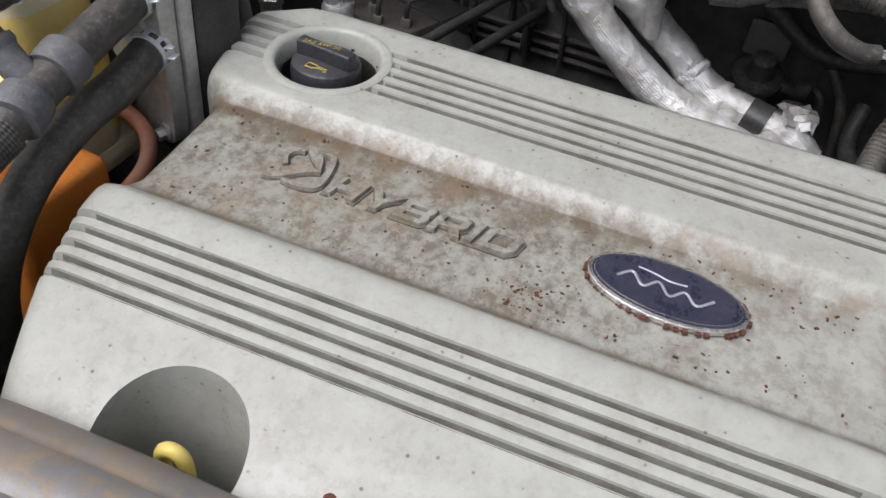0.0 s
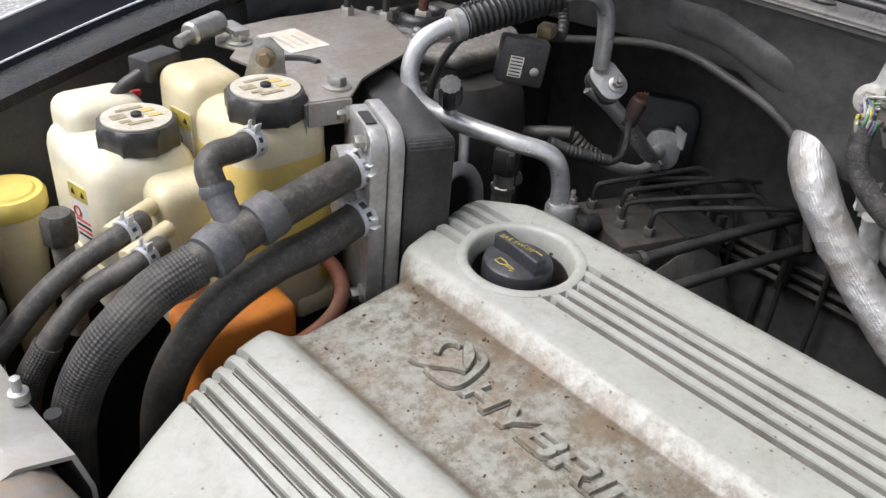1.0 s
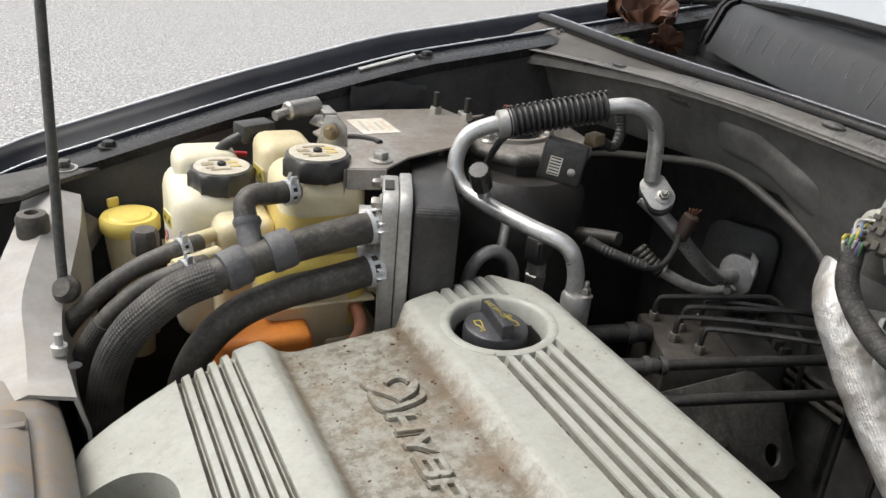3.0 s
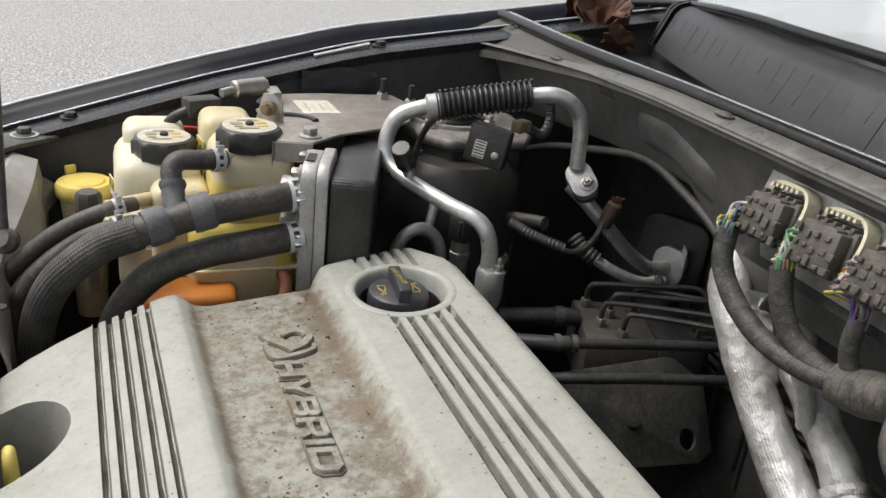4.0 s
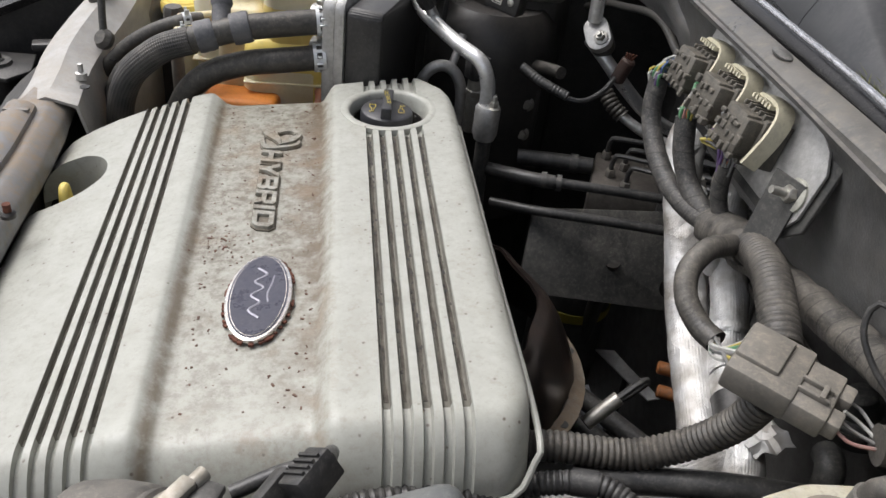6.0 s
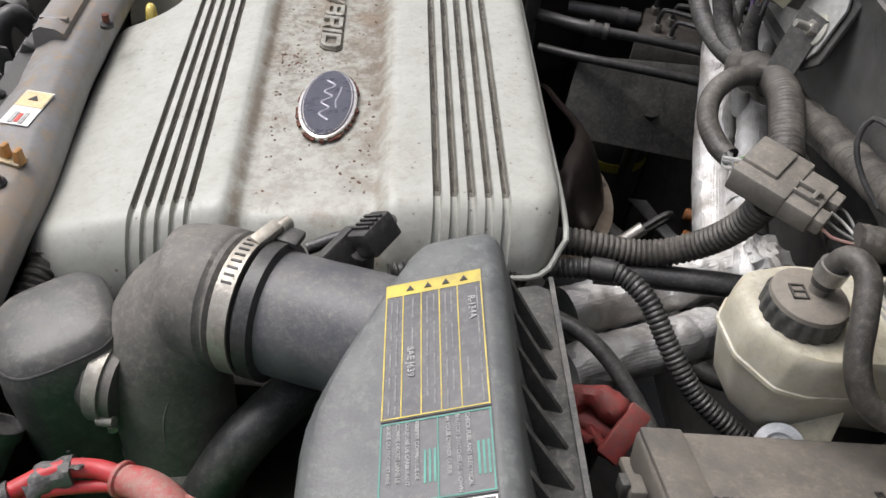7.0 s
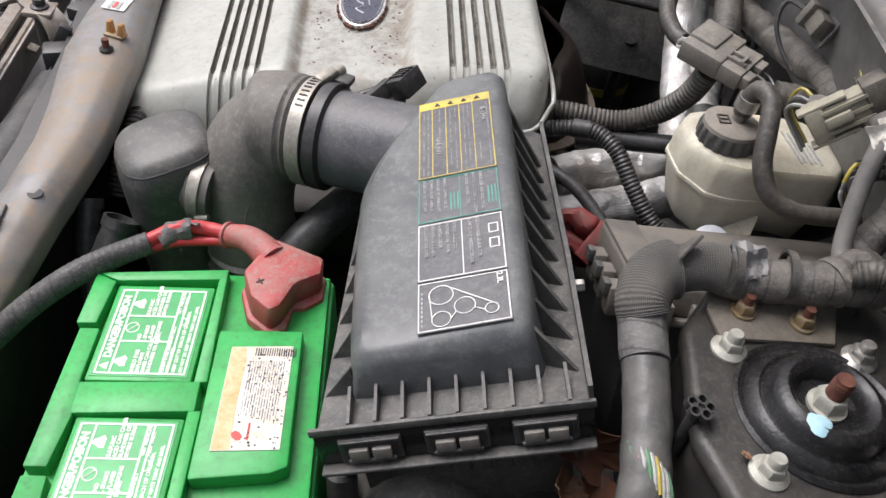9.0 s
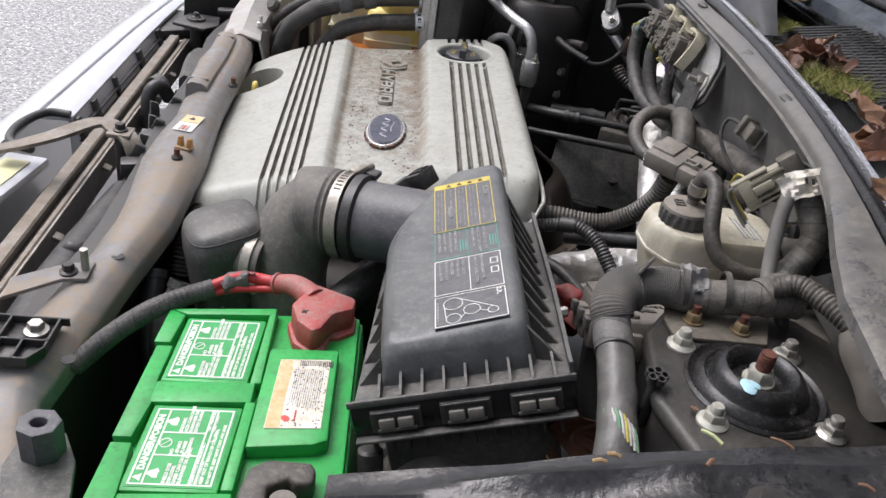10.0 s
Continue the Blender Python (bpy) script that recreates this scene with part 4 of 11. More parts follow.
def cut(bm, cutters):
    """bm less the cutters, by an exact boolean."""
    me = bpy.data.meshes.new("blank")
    bm.to_mesh(me)
    bm.free()
    body = new("blank", me)
    tools = []
    for k, c in enumerate(cutters):
        bmesh.ops.recalc_face_normals(c, faces=c.faces)
        cm = bpy.data.meshes.new("cutter")
        c.to_mesh(cm)
        c.free()
        tools.append(new("cutter", cm))
        mod = body.modifiers.new("cut", "BOOLEAN")
        mod.operation, mod.solver, mod.object = "DIFFERENCE", "EXACT", tools[-1]
    done = bpy.data.meshes.new_from_object(body.evaluated_get(bpy.context.evaluated_depsgraph_get()))
    out = bmesh.new()
    out.from_mesh(done)
    for ob in [body, *tools]:
        bpy.data.objects.remove(ob)
    bpy.data.meshes.remove(done)
    return out


M_GRIME = mat("caked_dirt", (0.10, 0.085, 0.065), (0.19, 0.17, 0.135), 0.85, scale=220, bump=0.5)
M_SHADEFILM = mat("grey_groove_shade", (0.215, 0.208, 0.178), (0.135, 0.127, 0.105), 0.75, scale=45, bump=0.2)
M_DIRTSHADE = mat("groove_dirt_and_shade", (0.045, 0.039, 0.032), (0.15, 0.135, 0.112), 0.9, scale=60, bump=0.5)
OIL = Vector((0.1870, 0.360, 1.0))
cover = thing("engine_cover", (0.08, 0.17, 0.99), "grey-green plastic engine cover, ribbed, grimy and stained", "engine cover")
well = lathe([(0.0405, 1.02), (0.0405, 1.2)], Matrix.Translation((OIL.x, OIL.y, 0)), 48)
notch = lathe([(0.040, 0.9), (0.0435, 1.1)], Matrix.Translation((-0.112, 0.283, 0)), 48)
part("shell", cut(cover_mesh(), [well, notch]), M_COVER, cover, smooth=44)
liner = []
for k in range(37):
    a = radians(-112 + 224 * k / 36)
    liner.append([(-0.112 + r * math.cos(a), 0.283 + r * math.sin(a), z) for r, z in ((0.0418, 0.992), (0.0404, 0.94), (0.0385, 0.87), (0.0405, 0.87), (0.0425, 0.94), (0.0438, 0.992))])
part("notch_wall", swept(liner, True), M_COVER, cover, smooth=40)
ring = lathe([(0.0364, 1.045), (0.0364, 1.0645), (0.0368, 1.0665), (0.0378, 1.0712), (0.0389, 1.0745), (0.0400, 1.0763), (0.0420, 1.0772), (0.0455, 1.0772), (0.0475, 1.0764), (0.0482, 1.074), (0.0482, 1.06)], None, 64)
bmesh.ops.transform(ring, matrix=Matrix.Translation((OIL.x, OIL.y, 0.0)), verts=ring.verts)
for v in ring.verts:
    v.co.z += 0.06 * (v.co.x - OIL.x)
ring.faces.ensure_lookup_table()
bmesh.ops.delete(ring, geom=[f for f in ring.faces if len(f.verts) > 20], context="FACES_ONLY")
part("filler_ring", ring, M_COVER, cover, "raised ring round the oil filler")
# dark lining puts the well's shade into its colour
part("well_lining", lathe([(0.0363, 1.01), (0.0363, 1.0632), (0.0354, 1.0632), (0.0350, 1.014), (0, 1.014)], Matrix.Translation((OIL.x, OIL.y, 0)), 40), M_DARK, cover, "black lining painting the shade in the oil filler recess")
rng = random.Random(31)
# dark strips on the groove floors: dirt, with shade painted in
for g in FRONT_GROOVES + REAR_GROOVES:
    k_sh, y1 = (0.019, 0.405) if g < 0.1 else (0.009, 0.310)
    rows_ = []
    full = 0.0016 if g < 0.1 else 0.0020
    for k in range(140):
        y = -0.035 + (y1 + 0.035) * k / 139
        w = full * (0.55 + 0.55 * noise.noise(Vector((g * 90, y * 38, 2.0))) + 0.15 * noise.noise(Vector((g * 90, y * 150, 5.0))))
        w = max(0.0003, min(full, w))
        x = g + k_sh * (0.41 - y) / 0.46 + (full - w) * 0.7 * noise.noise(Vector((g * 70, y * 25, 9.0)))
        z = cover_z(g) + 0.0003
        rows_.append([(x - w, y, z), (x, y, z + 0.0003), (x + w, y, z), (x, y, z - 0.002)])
    # the grey lining paints shade as well as dirt up the walls
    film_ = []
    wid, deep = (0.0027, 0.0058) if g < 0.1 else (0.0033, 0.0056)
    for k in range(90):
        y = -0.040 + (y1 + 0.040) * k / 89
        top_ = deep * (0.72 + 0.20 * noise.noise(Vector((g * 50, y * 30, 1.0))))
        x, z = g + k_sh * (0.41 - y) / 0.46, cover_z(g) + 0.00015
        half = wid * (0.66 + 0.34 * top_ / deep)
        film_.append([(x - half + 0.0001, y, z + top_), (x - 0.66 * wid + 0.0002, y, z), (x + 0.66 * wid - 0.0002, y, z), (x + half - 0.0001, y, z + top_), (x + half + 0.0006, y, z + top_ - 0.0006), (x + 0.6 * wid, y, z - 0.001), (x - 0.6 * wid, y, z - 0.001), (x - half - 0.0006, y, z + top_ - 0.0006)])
    part("groove_film", swept(film_, True), M_SHADEFILM, cover, "grey lining painting shade and dirt along a groove", smooth=20)
    part("groove_dirt", swept(rows_, True), M_DIRTSHADE, cover, "dark dirt in a groove, deepening its shade")
lip = []
for u, y in [(0.05, y_near(0.05)), (0.12, y_near(0.12)), (0.14, y_near(0.14)), (0.2, -0.079), (0.238, -0.0785), (0.252, -0.066), (0.2575, -0.045), (0.2575, 0.1), (0.2575, 0.36)]:
    sh = lerp_table(u, [(0.03, 0.019), (0.14, 0.009)])
    lip.append((u + sh * (0.41 - y) / 0.46 + 0.0005, y - 0.001, 1.047 + 0.1 * u - 0.034 + (0.022 if u > 0.255 and y > -0.05 else 0.012 if u > 0.25 else 0.0)))
part("rim", tube(lip, 0.0022, 8, 0.008), M_COVER, cover)

# raised lettering and leaf-road mark in the channel
CH = axes((0.0705, 0.288, 1.0545), (-0.03, -1, -0.003), (1, -0.03, 0.1))


# wide, square, leaning capitals: outline, then holes, in millimetres
GLYPHS = (("H", -9.0, [[(0, 0), (5.2, 0), (5.2, 6.3), (15.8, 6.3), (15.8, 0), (21, 0), (21, 18), (15.8, 18), (15.8, 11), (5.2, 11), (5.2, 18), (0, 18)]]),
          ("Y", 14.3, [[(8.8, 0), (14.4, 0), (14.4, 6.4), (24.5, 18), (18.2, 18), (11.8, 10.6), (6.2, 18), (0, 18), (8.8, 6.4)]]),
          ("B", 39.0, [[(0, 0), (18.2, 0), (21.4, 2.8), (21.4, 7.4), (19.8, 9.2), (21.4, 10.8), (21.4, 15.2), (18.2, 18), (0, 18)], [(5.2, 3.9), (5.2, 7.1), (16.2, 7.1), (16.2, 3.9)], [(5.2, 10.9), (5.2, 14.1), (16.2, 14.1), (16.2, 10.9)]]),
          ("R", 63.0, [[(0, 0), (5.2, 0), (5.2, 5.6), (11.8, 5.6), (15.4, 0), (21.6, 0), (17.8, 6.0), (21, 8.6), (21, 15.2), (17.8, 18), (0, 18)], [(5.2, 9.6), (5.2, 14.0), (15.8, 14.0), (15.8, 9.6)]]),
          ("I", 87.0, [[(0, 0), (5.4, 0), (5.4, 18), (0, 18)]]),
          ("D", 95.2, [[(0, 0), (18.6, 0), (23.2, 4.2), (23.2, 13.8), (18.6, 18), (0, 18)], [(5.4, 4.3), (5.4, 13.7), (17.6, 13.7), (17.6, 4.3)]]))
WORD = CH @ Matrix.Rotation(radians(3.0), 4, "Z") @ Matrix.Translation((0, -0.0012, 0))
for ch, x0, loops in GLYPHS:
    loops = [[((x0 + x + 0.27 * y) / 1000, y / 1000) for x, y in q] for q in loops]
    lt_ = part("letter", relief(loops, -0.003, 0.0032, WORD, 0.0004), M_COVER, cover, "raised moulded letter " + ch + ", grimy edges")
    cx_, cy_ = sum(p[0] for p in loops[0]) / len(loops[0]), 0.009
    halo = [(cx_ + (x - cx_) * 1.07 + (0.0010 if x > cx_ else -0.0010), cy_ + (y - cy_) * 1.13) for x, y in loops[0]]
    part("grime", relief([halo], -0.004, 0.0002, WORD), M_GRIME, lt_)
# leaf and road emblem as bent bands: (x, y, width) in millimetres
EMBLEM = (("road", [(-52.5, -7.0, 2.0), (-47.0, -3.0, 7.0), (-40.0, 3.0, 9.5), (-33.0, 8.0, 7.0), (-26.0, 11.3, 4.0), (-19.5, 13.5, 2.0)]),
          ("base", [(-38.0, -4.6, 2.5), (-29.0, -4.2, 4.0), (-19.5, -2.2, 5.0), (-14.8, 2.2, 5.0), (-14.2, 12.0, 4.4), (-16.6, 24.0, 4.2), (-19.6, 29.6, 4.0), (-26.0, 30.6, 2.6)]),
          ("left_blade", [(-43.5, 9.0, 3.4), (-47.4, 15.5, 3.6), (-47.0, 21.5, 3.6), (-43.5, 25.0, 3.2), (-38.5, 25.6, 2.0)]),
          ("right_blade", [(-39.4, 31.6, 1.0), (-35.0, 29.0, 5.6), (-29.0, 24.6, 7.4), (-24.0, 19.0, 5.0), (-20.6, 14.6, 1.5)]))


def ribbon(line, grow=0.0):
    """The outline of a band of changing width along a bent line, in metres."""
    pts, _ = spline([(x, y, w) for x, y, w in line], 1.5)
    left, right = [], []
    for i, p in enumerate(pts):
        t = pts[min(i + 1, len(pts) - 1)] - pts[max(i - 1, 0)]
        n = Vector((-t.y, t.x)).normalized() * (p.z / 2 + grow)
        left.append(((p.x + n.x) / 1000, (p.y + n.y) / 1000))
        right.append(((p.x - n.x) / 1000, (p.y - n.y) / 1000))
    return left + right[::-1]


for k, (nm, line) in enumerate(EMBLEM):
    blade = part("emblem_" + nm, relief([ribbon(line)], -0.003, 0.0026 + 0.0002 * k, CH, 0.0004), M_COVER, cover, "moulded leaf and road emblem")
    part("grime", relief([ribbon(line, 0.9)], -0.004, 0.0001 + 0.0001 * k, CH), M_GRIME, blade)


bd = axes((0.0875, 0.0775, 1.0560), (-0.01, -1, -0.003), (1, -0.01, 0.1))


def oval(a, b2, z0, z1, n=56, bev=0.0):
    return prism([(a * math.cos(2 * math.pi * k / n), b2 * math.sin(2 * math.pi * k / n)) for k in range(n)], z0, z1, bd, bev, 2)


badge = part("badge", oval(0.0485, 0.0235, 0, 0.0042, bev=0.0012), M_CHROME, cover, "oval navy badge with chrome rim, rusty at its edge")
part("field", oval(0.0458, 0.0208, 0.003, 0.0047), M_NAVY, badge)
hair = oval(0.0445, 0.0196, 0.0044, 0.0050)
part("hairline", hair, M_CHROME, badge)
part("field", oval(0.0439, 0.0190, 0.0044, 0.0053), M_NAVY, badge)
M_SCRIPT = mat("dull_silver_line", (0.42, 0.41, 0.45), (0.30, 0.29, 0.34), 0.4, 0.3, scale=200, bump=0.0)
for line, r in (([(-0.020, 0.0095), (-0.010, 0.0085), (0.0, 0.0065), (0.010, 0.0075)], 0.0008), ([(-0.030, -0.003), (-0.022, 0.004), (-0.014, -0.004), (-0.006, 0.003), (0.002, -0.005), (0.010, 0.002), (0.018, -0.005), (0.027, 0.003)], 0.0011)):
    part("wave_mark", tube([bd @ Vector((x, y, 0.0050)) for x, y in line], r, 6, 0.002), M_SCRIPT, badge, "plain silver wave line")

cap = thing("oil_filler_cap", (OIL.x, OIL.y, 1.03), "black plastic oil filler cap with yellow print", "oil cap")
M_CAPBLACK = mat("blue_black_cap_plastic", (0.020, 0.021, 0.026), (0.034, 0.035, 0.040), 0.36, scale=70, dust=0.3, dustc=(0.13, 0.125, 0.125), bump=0.08)
cx_, cy_ = OIL.x - 0.002, OIL.y + 0.001
part("base", lathe([(0.018, 1.024), (0.021, 1.048), (0.0248, 1.054), (0.0262, 1.060), (0.0264, 1.070), (0.0254, 1.0738), (0.0235, 1.0752), (0, 1.0756)], Matrix.Translation((cx_, cy_, 0)), 48), M_CAPBLACK, cap)
part("grip", prism([(-0.0052, -0.0235), (0.0052, -0.0235), (0.0048, -0.008), (0.0044, 0.008), (0.0052, 0.0235), (-0.0052, 0.0235), (-0.0044, 0.008), (-0.0048, -0.008)], 1.070, 1.0866, Matrix.Translation((cx_, cy_, 0)) @ Matrix.Rotation(radians(-5), 4, "Z"), 0.0016, 3), M_CAPBLACK, cap)
GM = axes((cx_ - 0.0045, cy_ + 0.0180, 1.0868), (0.1, -1, 0), (1, 0.1, 0))
part("print", letters("SAE 5W-20", 0.0062, 0.0002, GM @ Matrix.Translation((0, 0.001, 0)), shear=0.1), M_PRYEL, cap, "yellow printed oil grade")
for sx in (-1, 1):
    b = bmesh.new()
    om = Matrix.Translation((cx_ + sx * 0.0145, cy_, 1.0759)) @ Matrix.Rotation(radians(-5 if sx > 0 else 175), 4, "Z")
    can = [(-0.0028, -0.008), (0.0028, -0.008), (0.0028, -0.002), (0.0004, 0.001), (0.0004, 0.006), (-0.0014, 0.0085), (-0.0014, 0.001), (-0.0028, -0.002), (-0.0028, -0.008)]
    for p, q in zip(can, can[1:]):
        tube([om @ Vector((*p, 0)), om @ Vector((*q, 0))], 0.00042, 5, 0.002, b)
    tube([om @ Vector((0.0010, 0.0095, 0)), om @ Vector((0.0028, 0.0075, 0))], 0.0005, 5, 0.002, b)
    part("can_mark", b, M_PRYEL, cap, "yellow oil can outline")

dip = thing("dipstick", (-0.105, 0.284, 0.95), "yellow looped dipstick handle in the cover's notch", "dipstick")
part("handle", tube([(-0.109, 0.283, 0.976), (-0.109, 0.2885, 0.990), (-0.1095, 0.2895, 1.003), (-0.1095, 0.287, 1.0125), (-0.109, 0.282, 1.0155), (-0.1085, 0.277, 1.0125), (-0.1085, 0.2745, 1.003), (-0.109, 0.2755, 0.990), (-0.109, 0.281, 0.976)], 0.0043, 12, 0.002), M_YELLOW, dip)
part("tube", rod((-0.109, 0.282, 0.88), (-0.109, 0.282, 0.978), 0.006), M_DARK, dip)
# ================= passenger side =================
def band(p, d, r, width, thick=0.0015, bm=None, seg=28):
    """A flat ring round an axis d, centred at p."""
    d = Vector(d).normalized()
    h = width / 2
    return lathe([(r, -h), (r + thick, -h), (r + thick, h), (r, h), (r, -h)], aim(p, d), seg, bm)


def spring_clamp(p, d, r, up, width=0.011, mat_=None, label="zinc spring hose clamp", parent=None):
    """A hose clamp with two standing tabs; up: the way that the tabs point."""
    d, up = Vector(d).normalized(), Vector(up).normalized()
    up = (up - d * up.dot(d)).normalized()
    side = d.cross(up)
    r += 0.0005
    fr = aim(p, d)
    b = bmesh.new()
    for k in (-0.36, 0.36):
        band(Vector(p) + d * (k * width), d, r, width * 0.28, 0.0013, b)
    for k in range(9):
        a = 2 * math.pi * k / 9 + 0.2
        box((0, 0, 0), (0.0013, 0.0034, width * 0.5), fr @ Matrix.Rotation(a, 4, "Z") @ Matrix.Translation((r + 0.0006, 0, 0)), 0.0, 1, b)
    for q, w in ((-1, 0.32), (1, 0.6)):
        c = Vector(p) + up * (r + 0.0035) + side * (q * 0.0035)
        box((0, 0, 0), (0.0014, 0.0075, width * w), Matrix.Translation(c) @ Matrix((side, up, d)).transposed().to_4x4(), 0.0004, 1, b)
    return part("hose_clamp", b, mat_ or M_CLAMP, parent, label) if parent else b


def flange_bolt(p, d, flat=0.011, parent=None, mat_=None, stud=0.0, name="bolt"):
    d = Vector(d).normalized()
    b = lathe([(flat * 0.85, 0), (flat * 0.85, 0.0018), (flat * 0.6, 0.003)], aim(p, d), 20)
    hexa(Vector(p) + d * 0.002, d, flat, 0.007, b, 15)
    if stud:
        lathe([(flat * 0.3, 0), (flat * 0.3, stud), (flat * 0.22, stud + 0.0015)], aim(Vector(p) + d * 0.008, d), 10, b)
    return part(name, b, mat_ or M_ZINC, parent)


M_CAPTOP = mat("faded_cap_label", (0.66, 0.63, 0.54), (0.55, 0.5, 0.4), 0.5, scale=90, bump=0.03, dust=0.3, dustc=(0.3, 0.25, 0.17))
M_CAPYEL = mat("faded_yellow_ink", (0.62, 0.46, 0.12), (0.5, 0.4, 0.2), 0.5, scale=200, bump=0.0)
M_CAPINK = mat("faded_cap_ink", (0.20, 0.17, 0.12), (0.42, 0.36, 0.22), 0.5, scale=260, bump=0.0)


def tank_cap(p, parent, r=0.030):
    """Ribbed black pressure cap with a printed pale top."""
    c = part("cap", lathe([(r * 0.90, -0.020), (r * 0.96, -0.018), (r * 0.96, -0.004), (r * 0.92, 0.0), (r * 0.86, 0.0005)], Matrix.Translation(p), 48,
                          wave=lambda a, z: 1 + (0.085 if math.cos(8 * a) > 0.62 and z < -0.003 else 0)), M_RUBBER2, parent, "black ribbed pressure cap", smooth=50)
    part("cap_label", lathe([(r * 0.84, 0.0), (r * 0.84, 0.0016), (0, 0.0022)], Matrix.Translation(p), 40), M_CAPTOP, c, "round cream warning sticker")
    k = 0
    for dx, dy, sx, sy, mm in ((-0.012, 0.004, 0.011, 0.008, M_CAPINK), (0.011, 0.006, 0.010, 0.006, M_CAPYEL), (0.012, -0.004, 0.010, 0.006, M_CAPYEL), (-0.002, -0.012, 0.018, 0.004, M_CAPINK), (-0.011, -0.006, 0.008, 0.004, M_CAPINK), (0.0, 0.014, 0.02, 0.004, M_CAPINK)):
        part("printed_bar", box(Vector(p) + Vector((dx * r / 0.03, dy * r / 0.03, 0.0022)), (sx * r / 0.03, sy * r / 0.03, 0.0004)), mm, c)
        k += 1
    part("cap_button", lathe([(0.004, 0), (0.004, 0.003), (0.002, 0.004)], Matrix.Translation(Vector(p) + Vector((0, 0, 0.0015))), 12), M_BLACK, c)
    return c


def blob(c, s, m=None, bm=None, r=0.25, seg=4):
    """A softly rounded block, as blow-moulded tanks are."""
    return box(c, s, m, min(s) * r, seg, bm)


def warning_label(p, x, y, parent, w=0.022, h=0.040):
    """Small sticker: yellow head with a dark triangle, white field with red ring."""
    m = axes(p, x, y)
    part("sticker", box((0, 0, 0), (w, h, 0.0006), m), M_WHITE, parent, "white and yellow warning sticker")
    part("sticker_head", box((0, h * 0.36, 0.0006), (w * 0.98, h * 0.26, 0.0006), m), M_PRYEL, parent)
    for dx in (-0.25, 0.25):
        part("sign", prism([(-0.0025, -0.002), (0.0025, -0.002), (0, 0.0028)], 0.001, 0.0014, m @ Matrix.Translation((dx * w, h * 0.36, 0))), M_BLACK, parent)
    b = band(m @ Vector((-w * 0.2, 0.0, 0.0008)), m.to_3x3() @ Vector((0, 0, 1)), 0.0035, 0.0006, 0.0012)
    part("sign", b, M_PRRED, parent)
    for k in range(4):
        part("printed_bar", box((w * 0.05, -h * (0.14 + 0.09 * k), 0.0006), (w * 0.75, h * 0.035, 0.0005), m), M_BLACK if k % 2 else M_PRRED, parent)


# --- front coolant tank
tk = thing("coolant_reservoir", (0.005, 0.61, 0.97), "cream translucent coolant tank with black cap beside the fender", "coolant tank", "coolant tanks")
M_TANK3 = mat("pale_tank_plastic", (0.78, 0.745, 0.60), (0.70, 0.65, 0.48), 0.34, scale=18, sss=0.25, bump=0.05, dust=0.18, dustc=(0.42, 0.35, 0.22))
part("body", blob((0.004, 0.622, 1.045), (0.082, 0.115, 0.15)), M_TANK3, tk)
part("rear_chamber", blob((0.004, 0.655, 1.078), (0.062, 0.052, 0.118)), M_TANK3, tk)
part("side_chamber", blob((0.022, 0.565, 1.04), (0.055, 0.062, 0.13)), M_TANK, tk)
part("neck", lathe([(0.026, 1.08), (0.026, 1.116)], Matrix.Translation((0.011, 0.598, 0)), 28), M_TANK, tk)
part("seam", box((0.004, 0.622, 1.03), (0.087, 0.12, 0.003), bevel=0.0012), M_TANK, tk)
tank_cap((0.011, 0.598, 1.136), tk)
warning_label((-0.0385, 0.600, 1.07), (0.2, -1, 0), (0, 0, 1), tk, 0.024, 0.048)
for z, y in ((1.091, 0.528), (1.084, 0.504)):
    part("outlet", rod((-0.005, y + 0.02, z), (-0.045, y, z), 0.0065, 12, 0.001), M_TANK, tk)
# --- rear coolant tank
tk = thing("coolant_reservoir", (0.085, 0.555, 0.97), "yellowed translucent coolant tank with black cap, half full", "coolant tank", "coolant tanks")
part("body", blob((0.088, 0.553, 1.075), (0.078, 0.085, 0.15)), M_TANK, tk)
part("rear_chamber", blob((0.072, 0.612, 1.095), (0.052, 0.060, 0.128)), M_TANK, tk)
part("lower_chamber", blob((0.075, 0.545, 1.02), (0.10, 0.085, 0.09)), M_TANK, tk)
part("neck", lathe([(0.026, 1.11), (0.026, 1.146)], Matrix.Translation((0.085, 0.54, 0)), 28), M_TANK, tk)
part("seam", box((0.08, 0.565, 1.032), (0.106, 0.13, 0.003), bevel=0.0012), M_TANK, tk)
tank_cap((0.085, 0.538, 1.165), tk)
warning_label((0.0455, 0.598, 1.11), (0.15, -1, 0), (0, 0, 1), tk, 0.025, 0.050)
part("filled_wall", blob((0.088, 0.553, 1.071), (0.0795, 0.0865, 0.122)), mat("coolant_tinted_plastic", (0.76, 0.60, 0.20), (0.66, 0.48, 0.14), 0.34, scale=20, sss=0.2, bump=0.04, dust=0.2, dustc=(0.4, 0.31, 0.15)), tk, "tank wall with coolant behind it")
part("fluid", blob((0.078, 0.548, 1.035), (0.1035, 0.090, 0.098)), M_YELLOW, tk, "yellow coolant seen through the plastic")
part("outlet", rod((0.045, 0.512, 1.142), (0.075, 0.527, 1.142), 0.007, 12, 0.001), M_TANK, tk)

